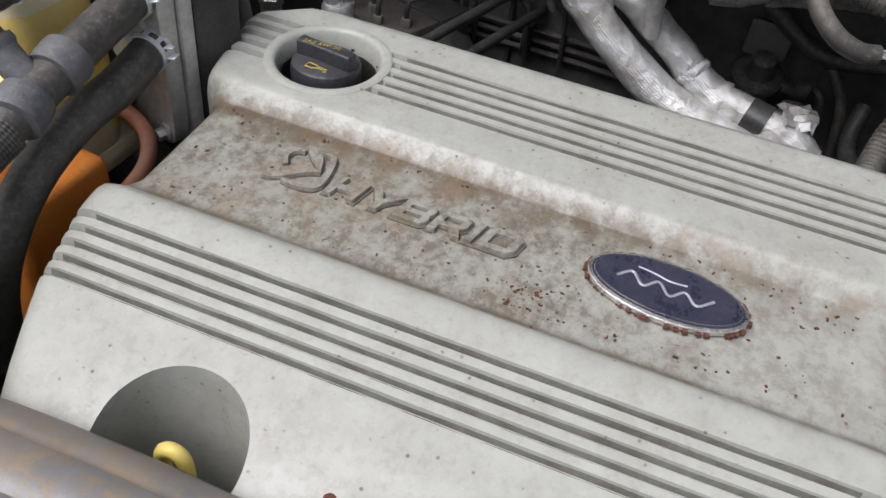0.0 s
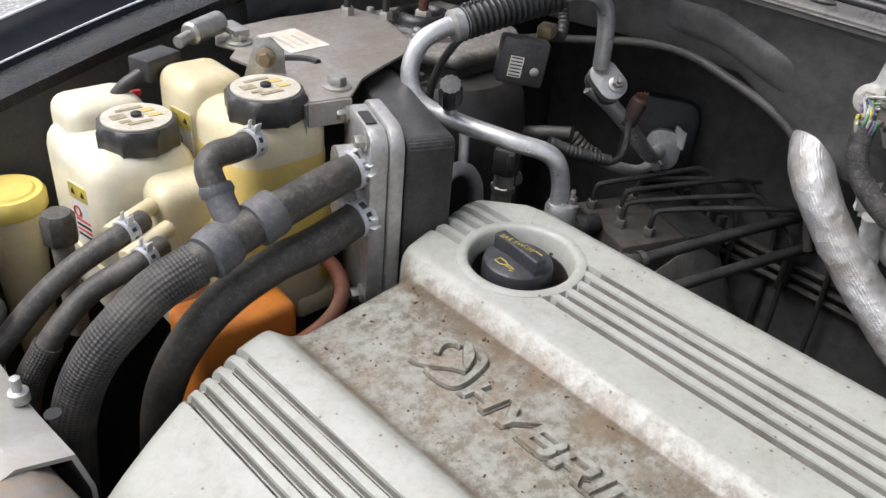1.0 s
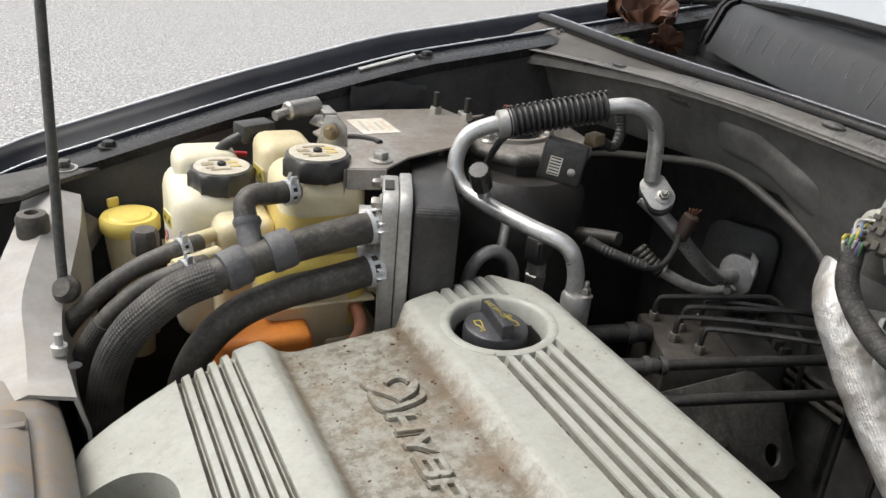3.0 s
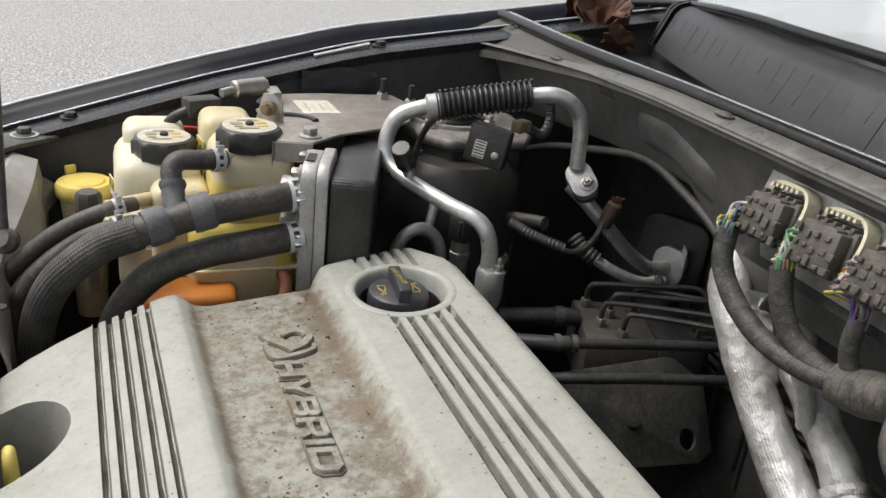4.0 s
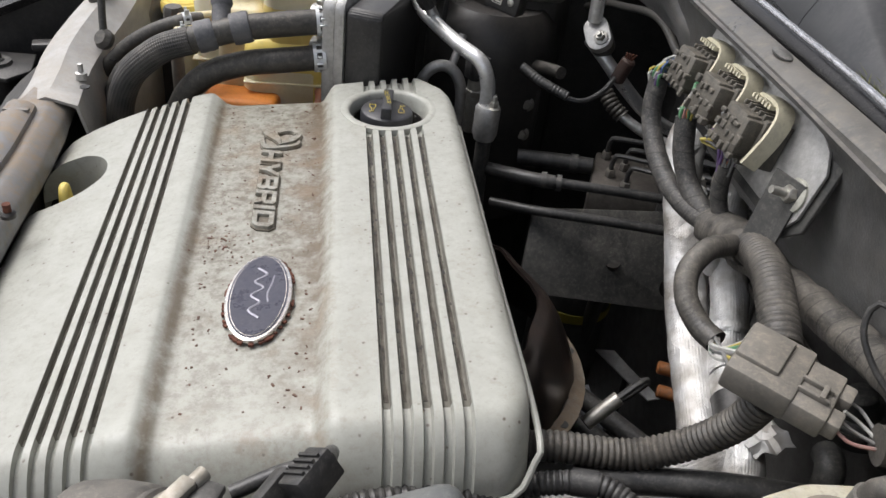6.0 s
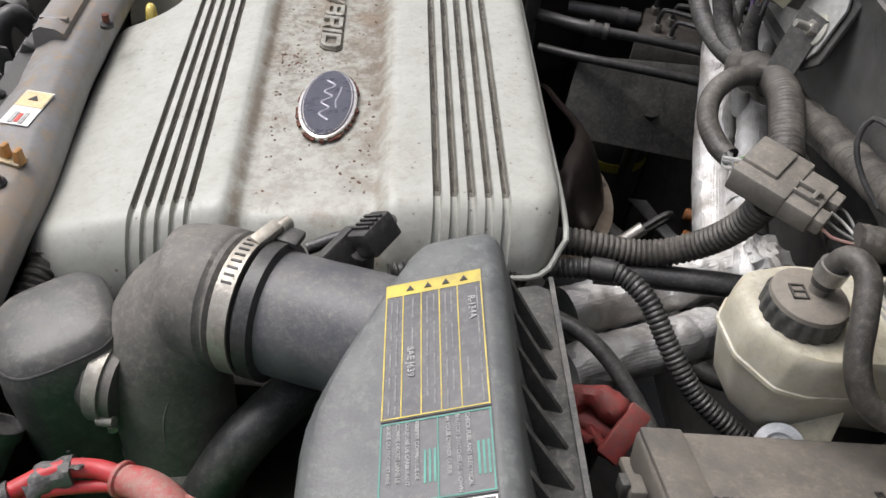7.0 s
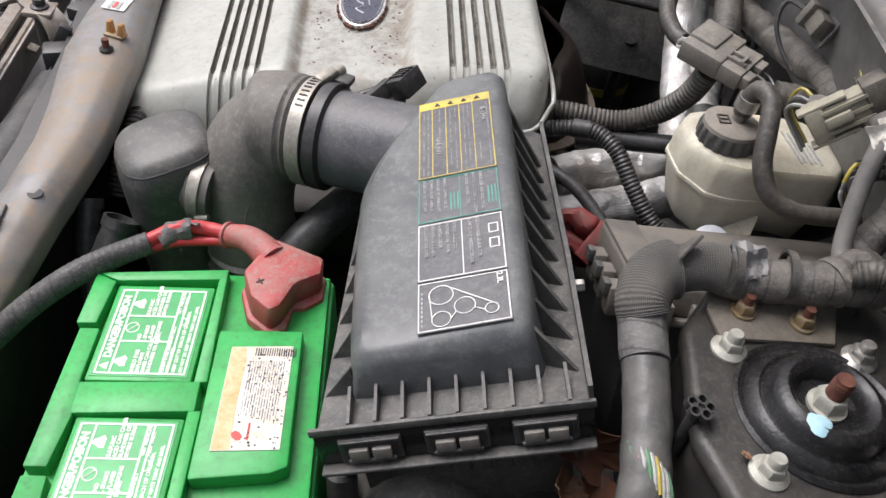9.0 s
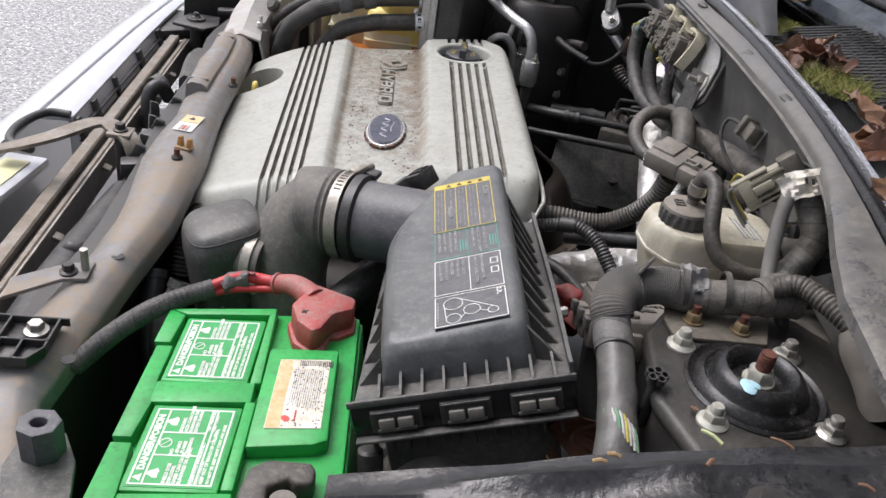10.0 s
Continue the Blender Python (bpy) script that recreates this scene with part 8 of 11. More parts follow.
for x in (0.028, 0.074, 0.120):
    cl = part("clip", box((x, -0.0042, -0.0105), (0.034, 0.003, 0.016), AX, 0.001), M_PLASTIC, air)
    part("clip_recess", box((x, -0.0056, -0.0108), (0.028, 0.0014, 0.0115), AX, 0.0006), M_BLACK, cl)
    part("clip_rim", box((x, -0.0058, -0.0038), (0.032, 0.0024, 0.0016), AX, 0.0005), M_PLASTIC2, cl)
    for s in (-0.0062, 0.0062):
        part("clip_tooth", box((x + s, -0.0072, -0.0115), (0.0105, 0.0034, 0.0075), AX, 0.001), M_GREYPL, cl)
    part("clip_bar", box((x, -0.0068, -0.0165), (0.026, 0.0026, 0.0022), AX, 0.0006), M_PLASTIC2, cl)
for k in range(12):
    part("skirt_rib", box((0.010 + 0.0113 * k, 0.002, -0.030), (0.0016, 0.010, 0.014), AX, 0.0), M_PLASTIC, air)
part("front_skirt", box((0.072, 0.005, -0.024), (0.136, 0.006, 0.016), AX, 0.002), M_PLASTIC2, air)
part("screw", hexa(fl(0.148, 0.10, 0.0), AX.to_3x3() @ Vector((1, 0, 0)), 0.007, 0.006), M_ZINC, air)

# stickers on the lid
def lp(x, y, dz=0.0008):
    h = lid_h(y)
    return fl(x, y, h + 0.06 * (x - 0.08) + dz)


def lid_axes(x, y, dz=0.0008):
    ex = (lp(x + 0.01, y) - lp(x - 0.01, y)).normalized()
    ey = (lp(x, y + 0.01) - lp(x, y - 0.01)).normalized()
    return axes(lp(x, y, dz), ex, ey)


def lid_quad(x0, x1, y0, y1, dz=0.0008):
    """A thin patch that follows the lid."""
    bm = bmesh.new()
    n = 6
    rows = [[lp(x0 + (x1 - x0) * i / 2, y0 + (y1 - y0) * j / n, dz) for i in range(3)] for j in range(n + 1)]
    low = [[lp(x0 + (x1 - x0) * i / 2, y0 + (y1 - y0) * j / n, dz - 0.0004) for i in range(3)] for j in range(n + 1)]
    swept(rows, False, bm)
    swept(low, False, bm)
    return bm


def lid_frame(x0, x1, y0, y1, w, material, owner, dz=0.0012):
    for a in ((x0, x1, y0, y0 + w), (x0, x1, y1 - w, y1), (x0, x0 + w, y0 + w, y1 - w), (x1 - w, x1, y0 + w, y1 - w)):
        part("printed_line", lid_quad(*a, dz), material, owner)


M_STK = mat("black_sticker", (0.055, 0.056, 0.062), (0.075, 0.076, 0.082), 0.34, bump=0.02, dust=0.45, dustc=(0.17, 0.165, 0.16))
M_FAINT = mat("faint_print", (0.24, 0.24, 0.23), (0.12, 0.12, 0.12), 0.5, scale=260, bump=0.0)
LABELS = [("refrigerant_sticker", 0.1555, 0.240, M_PRYEL, "black refrigerant sticker with yellow lines and head"), ("shutoff_sticker", 0.1135, 0.1545, M_PRGRN, "black owner-notice sticker with green lines"),
          ("jump_start_sticker", 0.0665, 0.1125, M_WHITE, "black jump-start sticker with white lines"), ("belt_sticker", 0.030, 0.0655, M_WHITE, "black belt-route sticker with white diagram")]
STK = {}
for nm, y0, y1, mm, lab in LABELS:
    STK[nm] = part(nm, lid_quad(0.059, 0.1105, y0, y1), M_STK, air, lab)
    lid_frame(0.0595, 0.110, y0 + 0.0005, y1 - 0.0005, 0.0007, mm, STK[nm])


def lid_text(text, x, y, size, material, owner, spacing=1.0):
    """Writing that reads from the far end to the near end of the lid."""
    m = lid_axes(x, y, 0.0013) @ Matrix.Rotation(radians(-90), 4, "Z")
    part("writing", letters(text, size, 0.0002, m, spacing=spacing, bold=0.02), material, owner)


def lid_bar(x0, x1, y0, y1, material, owner):
    part("printed_bar", lid_quad(x0, x1, y0, y1, 0.0012), material, owner)


s = STK["refrigerant_sticker"]
part("head", lid_quad(0.060, 0.1095, 0.231, 0.2395, 0.0011), M_PRYEL, s, "yellow head band")
for x in (0.0685, 0.078, 0.0875, 0.097):
    lid_bar(x, x + 0.0006, 0.156, 0.231, M_PRYEL, s)
    part("sign", prism([(-0.002, -0.0016), (0.002, -0.0016), (0, 0.002)], 0, 0.0003, lid_axes(x + 0.004, 0.235, 0.0013)), M_BLACK, s)
lid_text("R-134A", 0.1028, 0.222, 0.0050, M_PRINT, s)
lid_text("SAE J639", 0.0715, 0.196, 0.0050, M_PRINT, s)
rng = random.Random(3)
for x in (0.0625, 0.0655, 0.0735, 0.081, 0.0845, 0.0905, 0.0935, 0.1005, 0.1068):
    y = 0.228
    while y > 0.160:
        ln = rng.uniform(0.006, 0.02)
        if not (0.098 < x < 0.105 and y > 0.195) and not (0.069 < x < 0.078 and 0.165 < y < 0.2):
            lid_bar(x, x + 0.0008, max(0.158, y - ln), y, M_FAINT, s)
        y -= ln + rng.uniform(0.002, 0.008)
s = STK["shutoff_sticker"]
lid_bar(0.0855, 0.0861, 0.114, 0.154, M_PRGRN, s)
for k, line in enumerate(("CHECK FUEL AND ELECTRICAL", "SHUTOFF SWITCHES AS SHOWN", "IN YOUR OWNER GUIDE")):
    lid_text(line, 0.0985 - 0.0045 * k, 0.1530, 0.0026, M_PRINT, s)
for k, line in enumerate(("VERIFIER COMMANDE DE", "COUPURE DE CARBURANT", "COMME DECRIT DANS LE", "GUIDE DU PROPRIETAIRE")):
    lid_text(line, 0.0755 - 0.0043 * k, 0.1530, 0.0026, M_PRINT, s)
for x in (0.105, 0.0815):
    for k in range(3):
        lid_bar(x - 0.002 + 0.0022 * k, x - 0.001 + 0.0022 * k, 0.122, 0.138, M_PRGRN, s)
s = STK["jump_start_sticker"]
lid_bar(0.0855, 0.0861, 0.067, 0.112, M_WHITE, s)
for k, line in enumerate(("SEE OWNERS GUIDE FOR", "JUMP START INSTRUCTIONS")):
    lid_text(line, 0.0945 - 0.0048 * k, 0.1105, 0.0029, M_PRINT, s)
for k, line in enumerate(("VOIR LE GUIDE DU", "PROPRIETAIRE POUR", "LA METHODE DE", "DEMARRAGE A L'AIDE", "DE CABLES VOLANTS")):
    lid_text(line, 0.0805 - 0.0043 * k, 0.1105, 0.0027, M_PRINT, s)
for y in (0.096, 0.084):
    for a in ((0.1015, 0.1075, y, y + 0.0008), (0.1015, 0.1075, y + 0.007, y + 0.0078), (0.1015, 0.1023, y, y + 0.0078), (0.1067, 0.1075, y, y + 0.0078)):
        lid_bar(*a, M_WHITE, s)
s = STK["belt_sticker"]
lid_text("2.3L", 0.1040, 0.0640, 0.0048, M_WHITE, s)
PUL = [(0.0725, 0.0545, 0.0066), (0.0725, 0.0375, 0.0050), (0.0855, 0.0445, 0.0055), (0.1000, 0.0395, 0.0034)]
for x, y, r in PUL:
    m = lid_axes(x, y, 0.0012)
    part("pulley_ring", band(m.translation, m.to_3x3() @ Vector((0, 0, 1)), r, 0.0004, 0.0005), M_WHITE, s)
for a, c in (((0.0660, 0.0550), (0.0675, 0.0375)), ((0.0775, 0.0590), (0.1015, 0.0425)), ((0.0965, 0.0390), (0.0905, 0.0420)), ((0.0775, 0.0365), (0.081, 0.0415))):
    part("belt_line", tube([lp(*a, 0.0013), lp(*c, 0.0013)], 0.0004, 5, 0.01), M_WHITE, s)
for k in range(8):
    lid_bar(0.0612, 0.0622, 0.034 + 0.0032 * k, 0.036 + 0.0032 * k, M_PRINT, s)

# --- intake duct between filter box and engine
DD = Vector((0.93, -0.30, 0.10)).normalized()
M_WORM = mat("dirty_stainless", (0.44, 0.42, 0.375), (0.27, 0.25, 0.21), 0.36, 0.6, scale=120, dust=0.4, dustc=(0.32, 0.28, 0.22))
ind = thing("intake_duct", (0.06, -0.15, 0.98), "dusty rubber intake elbow with steel worm clamp", "intake duct")
part("elbow", tube([(0.020, -0.180, 0.87), (0.019, -0.174, 0.93), (0.015, -0.167, 0.965), (0.010, -0.157, 0.996), (0.011, -0.1480, 1.020), (0.022, -0.1405, 1.0430), (0.042, -0.1400, 1.0598), (0.056, -0.1445, 1.0612)],
                   lambda s: lerp_table(s, [(0.0, 0.036), (0.10, 0.0375), (0.15, 0.0405), (0.20, 0.0408)]), 40, 0.004), M_ELBOW, ind)
part("cuff", tube([(0.022, -0.1370, 1.0562), (0.032, -0.1380, 1.0585), (0.042, -0.1400, 1.0598), (0.068, -0.1485, 1.0625)], lambda s: lerp_table(s, [(0.0, 0.0412), (0.003, 0.0428), (0.028, 0.0432), (0.031, 0.0408), (0.06, 0.0405)]), 44, 0.002), M_ELBOW, ind, "thicker rubber cuff of the elbow")
part("mould_seam", tube([(0.016, -0.2020, 0.975), (0.016, -0.1935, 1.008), (0.024, -0.1830, 1.030)], 0.0009, 6, 0.004), M_ELBOW, ind)
for q in ((0.055, -0.1443, 1.0611),):
    part("bead", lathe([(0.040, -0.003), (0.0432, 0), (0.040, 0.003)], aim(q, DD), 40), M_ELBOW, ind)
wc = part("worm_clamp", band((0.0635, -0.147, 1.0622), DD, 0.0412, 0.011, 0.0016, None, 48), M_WORM, ind, "stainless worm-drive hose clamp")
m = axes((0.070, -0.128, 1.1010), (0.55, 0.75, 0.05), (0, -0.2, 1))
part("screw_housing", box((0, 0, 0), (0.020, 0.011, 0.009), m, 0.002), M_WORM, wc)
part("screw", rod(m @ Vector((0.010, 0, 0.001)), m @ Vector((0.018, 0, 0.001)), 0.0042, 12), M_WORM, wc)
for k in range(8):
    a = 1.30 + 0.11 * k
    cm = aim((0.0635, -0.147, 1.0622), DD) @ Matrix.Rotation(a, 4, "Z") @ Matrix.Translation((0.0429, 0, 0))
    part("clamp_slot", box((0, 0, 0), (0.0010, 0.0013, 0.0062), cm), M_DARK, wc)
mf = thing("air_flow_meter", (0.11, -0.16, 1.02), "smooth dark air flow meter tube between elbow and box", "sensor tube")
part("tube", tube([(0.070, -0.149, 1.0625), (0.10, -0.160, 1.066), (0.135, -0.172, 1.070), (0.172, -0.186, 1.073)], 0.0375, 40, 0.01), mat("blue_black_plastic", (0.055, 0.058, 0.068), (0.075, 0.076, 0.084), 0.36, dust=0.4), mf)
part("lip", lathe([(0.0375, -0.006), (0.0425, -0.005), (0.0425, 0.004), (0.0375, 0.006)], aim((0.0765, -0.1515, 1.063), DD), 44), M_PLASTIC, mf)
part("lug", box((0.082, -0.124, 1.0985), (0.018, 0.014, 0.006), Matrix.Rotation(radians(-20), 4, "Z"), 0.002), M_PLASTIC, mf)
sn = thing("air_flow_plug", (0.13, -0.11, 1.04), "black sensor plug with red lock on the intake", "connector")
sx = axes((0.128, -0.112, 1.087), (0.55, 0.8, 0.15), (-0.5, 0.3, 0.8))
part("base", box((-0.016, 0, -0.012), (0.042, 0.022, 0.010), sx, 0.002), M_PLASTIC, sn)
part("plug", box((0.006, 0.002, 0.004), (0.026, 0.018, 0.018), sx, 0.002), M_PLASTIC, sn)
part("red_lock", box((0.018, 0.002, 0.008), (0.0016, 0.012, 0.006), sx, 0.0004), M_REDWIRE, sn, "red locking clip")
for k in range(4):
    part("ridge", box((0.0 + 0.004 * k, 0.0115, 0.004), (0.0018, 0.002, 0.016), sx), M_PLASTIC, sn)
part("lead", tube([sx @ Vector((0.02, 0.0, 0.002)), (0.142, -0.086, 1.084), (0.135, -0.085, 1.075), (0.115, -0.088, 1.07), (0.09, -0.095, 1.062)], 0.0045, 10), M_RUBBER2, sn)
part("loom", tube([(0.145, -0.088, 1.035), (0.17, -0.082, 1.037), (0.20, -0.078, 1.035), (0.24, -0.072, 1.03)], rings_of(0.009, 0.0014, 0.0046), 14, 0.0013), M_RUBBER2, sn)
part("post", rod((0.125, -0.115, 1.0), (0.126, -0.113, 1.08), 0.008), M_PLASTIC, sn)

M_RESON = mat("dusty_blown_plastic", (0.040, 0.040, 0.040), (0.065, 0.063, 0.058), 0.32, scale=40, dust=0.55, dustc=(0.17, 0.16, 0.14), dscale=14, bump=0.1)
rsn = thing("intake_resonator", (-0.05, -0.16, 0.92), "black blow-moulded resonator box beside the intake elbow", "resonator")
rows_ = []
for z, a, b_, cx_, cy_, pw in ((0.890, 0.020, 0.020, -0.052, -0.178, 3.0), (0.93, 0.0235, 0.0235, -0.0535, -0.174, 3.2), (0.965, 0.027, 0.027, -0.0555, -0.169, 3.4), (1.000, 0.0305, 0.031, -0.058, -0.164, 3.6), (1.022, 0.0325, 0.033, -0.0595, -0.160, 3.8),
                               (1.034, 0.0328, 0.0335, -0.0605, -0.157, 3.8), (1.0420, 0.0315, 0.0325, -0.061, -0.155, 3.6), (1.0465, 0.0285, 0.0295, -0.0615, -0.154, 3.4), (1.0490, 0.0235, 0.0245, -0.0615, -0.153, 3.2), (1.0505, 0.012, 0.014, -0.0615, -0.153, 2.6), (1.0508, 0.004, 0.005, -0.0615, -0.153, 2.2)):
    ring_ = []
    for k in range(40):
        w = 2 * math.pi * k / 40
        c_, s_ = math.cos(w), math.sin(w)
        r_ = (abs(c_) ** pw + abs(s_) ** pw) ** (-1 / pw)
        p = Matrix.Rotation(radians(28), 3, "Z") @ Vector((a * 1.10 * r_ * c_, b_ * 1.02 * r_ * s_, 0))
        ring_.append((cx_ + 0.008 + p.x, cy_ + p.y, z + (0.16 * p.x + 0.10 * p.y) * (1 if z > 1.0 else 0.3)))
    rows_.append(ring_)
part("body", swept(rows_, True), M_RESON, rsn, smooth=50)
part("seam", tube([Vector(rows_[6][k]) + Vector((0, -0.0005, 0.0)) for k in range(18, 40, 2)], 0.0009, 6, 0.003), M_PLASTIC, rsn)
ND = Vector((0.93, -0.20, 0.0))
part("neck", lathe([(0.0225, 0), (0.0225, 0.014), (0.0255, 0.016), (0.0255, 0.034)], aim((-0.042, -0.166, 1.014), ND), 32), M_ELBOW, rsn)
part("hose_clamp", band(Vector((-0.042, -0.166, 1.014)) + ND * 0.024, ND, 0.0258, 0.009, 0.0018), M_WORM, rsn)
part("clamp_screw", rod((-0.022, -0.196, 1.005), (-0.012, -0.198, 1.007), 0.0035, 10), M_WORM, rsn)
for k, w in enumerate((0.004, 0.012, 0.009)):
    part("moulded_mark", box((-0.052 + 0.009 * k, -0.1985 - 0.003 * k, 0.972), (0.0022, 0.0014, w), Matrix.Rotation(radians(28), 4, "Z"), 0.0004), M_RESON, rsn)
flange_bolt((-0.018, -0.188, 0.995), (0.3, -0.8, 0.0), 0.006, rsn)
part("stem", rod((-0.05, -0.15, 0.85), (-0.05, -0.15, 0.94), 0.02), M_PLASTIC, rsn)
bh = thing("breather_hose", (-0.09, -0.07, 0.98), "grey corrugated hose between support rail and cover", "hose")
part("hose", tube([(-0.090, -0.030, 0.985), (-0.098, -0.062, 0.996), (-0.104, -0.095, 0.984), (-0.108, -0.12, 0.95)], rings_of(0.0115, 0.0018, 0.0045), 16, 0.0012), M_RUBBER, bh)
part("end_clip", band((-0.098, -0.062, 0.996), (-0.2, -1, 0.0), 0.0116, 0.006), M_GREYPL, bh)
for k, (p0, p1, p2, r) in enumerate((((0.1082, -0.142, 1.005), (0.0619, -0.1918, 0.985), (0.030, -0.218, 0.935), 0.0165), ((-0.08, -0.20, 0.995), (-0.092, -0.225, 0.96), (-0.085, -0.25, 0.90), 0.012), ((-0.115, -0.17, 0.985), (-0.112, -0.20, 0.95), (-0.10, -0.23, 0.90), 0.010))):
    hs = thing("lower_intake_hose", p1, "dark hose below the intake beside the battery", "hose", "lower hoses")
    part("hose", tube([p0, p1, p2], r, 18, 0.01), M_RUBBER2, hs)
    part("end_ring", band(p0, Vector(p1) - Vector(p0), r, 0.008, 0.002), M_RUBBER2, hs)

for z in (0.925, 0.94, 0.955):
    part("fold", lathe([(0.037, -0.003), (0.0402, 0), (0.037, 0.003)], aim((0.0185, -0.172 + 0.1 * (z - 0.94), z), (0, 0.1, 1)), 40), M_ELBOW, ind)
# --- battery
BX = axes((0.0, -0.39, 1.0455), (1, 0.0, 0.085), (0, 1, 0))
bat = thing("car_battery", (0.015, -0.40, 0.87), "bright green car battery with white warning print", "battery")


def bt(x, y, z=0.0):
    return BX @ Vector((x, y + 0.39, z))


def bprism(poly, z0, z1, bev=0.0012):
    return prism([(x, y + 0.39) for x, y in poly], z0, z1, BX, bev, 2)


part("case", bprism([(-0.066, -0.545), (0.098, -0.545), (0.092, -0.281), (-0.064, -0.281)], -0.175, -0.016, 0.003), M_GREEN, bat)
part("lid_deck", bprism([(-0.064, -0.54), (0.096, -0.54), (0.0895, -0.283), (-0.063, -0.283)], -0.0165, -0.010, 0.002), M_GREEN, bat)
# raised rim round the two cell panels, with gaps on the outer side
part("lid_rim", bprism([(-0.063, -0.2935), (0.0225, -0.2875), (0.0225, -0.297), (-0.0475, -0.3005)], -0.011, 0.0, 0.0015), M_GREEN, bat)
for poly in ([(-0.0635, -0.337), (-0.063, -0.294), (-0.0485, -0.301), (-0.051, -0.337)], [(-0.0605, -0.4375), (-0.0600, -0.341), (-0.0475, -0.341), (-0.0475, -0.378), (-0.0445, -0.405), (-0.0475, -0.4375)],
             [(-0.060, -0.545), (-0.0595, -0.4425), (-0.0455, -0.4425), (-0.041, -0.4840), (-0.041, -0.545)], [(-0.0470, -0.4035), (-0.0475, -0.3815), (0.0225, -0.3795), (0.0235, -0.4005)],
             [(0.0185, -0.3805), (0.0175, -0.2975), (0.0225, -0.2905), (0.0265, -0.3800)], [(0.0205, -0.4800), (0.0195, -0.4000), (0.0270, -0.4000), (0.0285, -0.4800)], [(-0.040, -0.545), (-0.0405, -0.4850), (0.0285, -0.4820), (0.0285, -0.545)]):
    part("lid_rim", bprism(poly, -0.011, 0.0, 0.0012), M_GREEN, bat)
part("label_block", bprism([(0.0285, -0.4445), (0.0265, -0.3415), (0.0385, -0.3405), (0.0785, -0.3405), (0.0815, -0.4355), (0.0720, -0.4400)], -0.011, 0.0015, 0.002), M_GREEN, bat)


def cell_panel(x0, x1, y0, y1):
    """A vent panel with its danger print."""
    p = part("vent_panel", bprism([(x0, y0), (x1, y0), (x1, y1), (x0, y1)], -0.0105, -0.0015, 0.0018), M_GREEN, bat, "vent panel with white danger print")
    stk = part("sticker", bprism([(x0 + 0.003, y0 + 0.003), (x1 - 0.003, y0 + 0.003), (x1 - 0.003, y1 - 0.003), (x0 + 0.003, y1 - 0.003)], -0.0016, -0.0011, 0.0), M_GREEN2, p)
    z = -0.0010
    w = 0.0012

    def bar(a, c, d, e, mm=M_WHITE):
        part("printed_line", bprism([(a, d), (c, d), (c, e), (a, e)], z, z + 0.0002, 0.0), mm, stk)

    a, c, d, e = x0 + 0.0045, x1 - 0.0045, y0 + 0.0045, y1 - 0.0045
    for q in ((a, c, d, d + w), (a, c, e - w, e), (a, a + w, d, e), (c - w, c, d, e)):
        bar(*q)
    xs = (a + 0.0085, a + 0.0085 + 0.0275 * (c - a) / 0.05, c - 0.0115)
    for x in (xs[0], xs[1], xs[2]):
        bar(x, x + w, d, e)
    bar(xs[0], xs[1], d + (e - d) * 0.36, d + (e - d) * 0.36 + w)
    bar(xs[0], xs[1], d + (e - d) * 0.66, d + (e - d) * 0.66 + w)

    def write(text, x, y, size, mm=M_WHITE):
        m = axes(bt(x, y, z), BX.to_3x3() @ Vector((0, 1, 0)), BX.to_3x3() @ Vector((-1, 0, 0)))
        part("writing", letters(text, size, 0.0002, m, bold=0.05), mm, stk)

    part("sign", prism([(-0.003, -0.0025), (0.003, -0.0025), (0, 0.003)], 0, 0.0002, axes(bt(a + 0.0045, d + 0.006, z), BX.to_3x3() @ Vector((0, 1, 0)), BX.to_3x3() @ Vector((-1, 0, 0)))), M_WHITE, stk)
    write("DANGER/POISON", a + 0.0068, d + 0.012, 0.0063)
    span = (e - d)
    for k, t in enumerate(("SHIELD EYES", "EXPLOSIVE", "GASES CAN CAUSE", "BLINDNESS OR INJURY")):
        write(t, xs[0] + 0.0145 + 0.0032 * k, d + 0.0012, 0.0031)
    for k, t in enumerate(("NO", ". SPARKS", ". FLAMES", ". SMOKING")):
        write(t, xs[0] + 0.0125 + 0.0034 * k, d + span * 0.38, 0.0031)
    for k, t in enumerate(("SULFURIC", "ACID CAN CAUSE", "BLINDNESS OR", "SEVERE BURNS")):
        write(t, xs[0] + 0.0135 + 0.0032 * k, d + span * 0.68, 0.0031)
    write("FLUSH EYES IMMEDIATELY", xs[1] - 0.0040 + 0.0066, d + 0.0012, 0.0031)
    write("WITH WATER", xs[1] + 0.0058, d + 0.0012, 0.0031)
    write("GET MEDICAL", xs[1] + 0.0026, d + span * 0.70, 0.0031)
    write("HELP FAST.", xs[1] + 0.0058, d + span * 0.70, 0.0031)
    write("KEEP OUT OF REACH OF CHILDREN.", c - 0.0065, d + 0.002, 0.0029)
    write("DO NOT TIP. KEEP VENTS TIGHT AND LEVEL", c - 0.0025, d + 0.002, 0.0026)
    for yy, r in ((d + span * 0.53, 0.0036),):
        part("sign", band(bt(xs[0] + 0.0055, yy, z), BX.to_3x3() @ Vector((0, 0, 1)), r, 0.0003, 0.0006), M_WHITE, stk)
        part("sign", tube([bt(xs[0] + 0.003, yy - 0.0025, z), bt(xs[0] + 0.008, yy + 0.0025, z)], 0.0004, 5, 0.01), M_WHITE, stk)
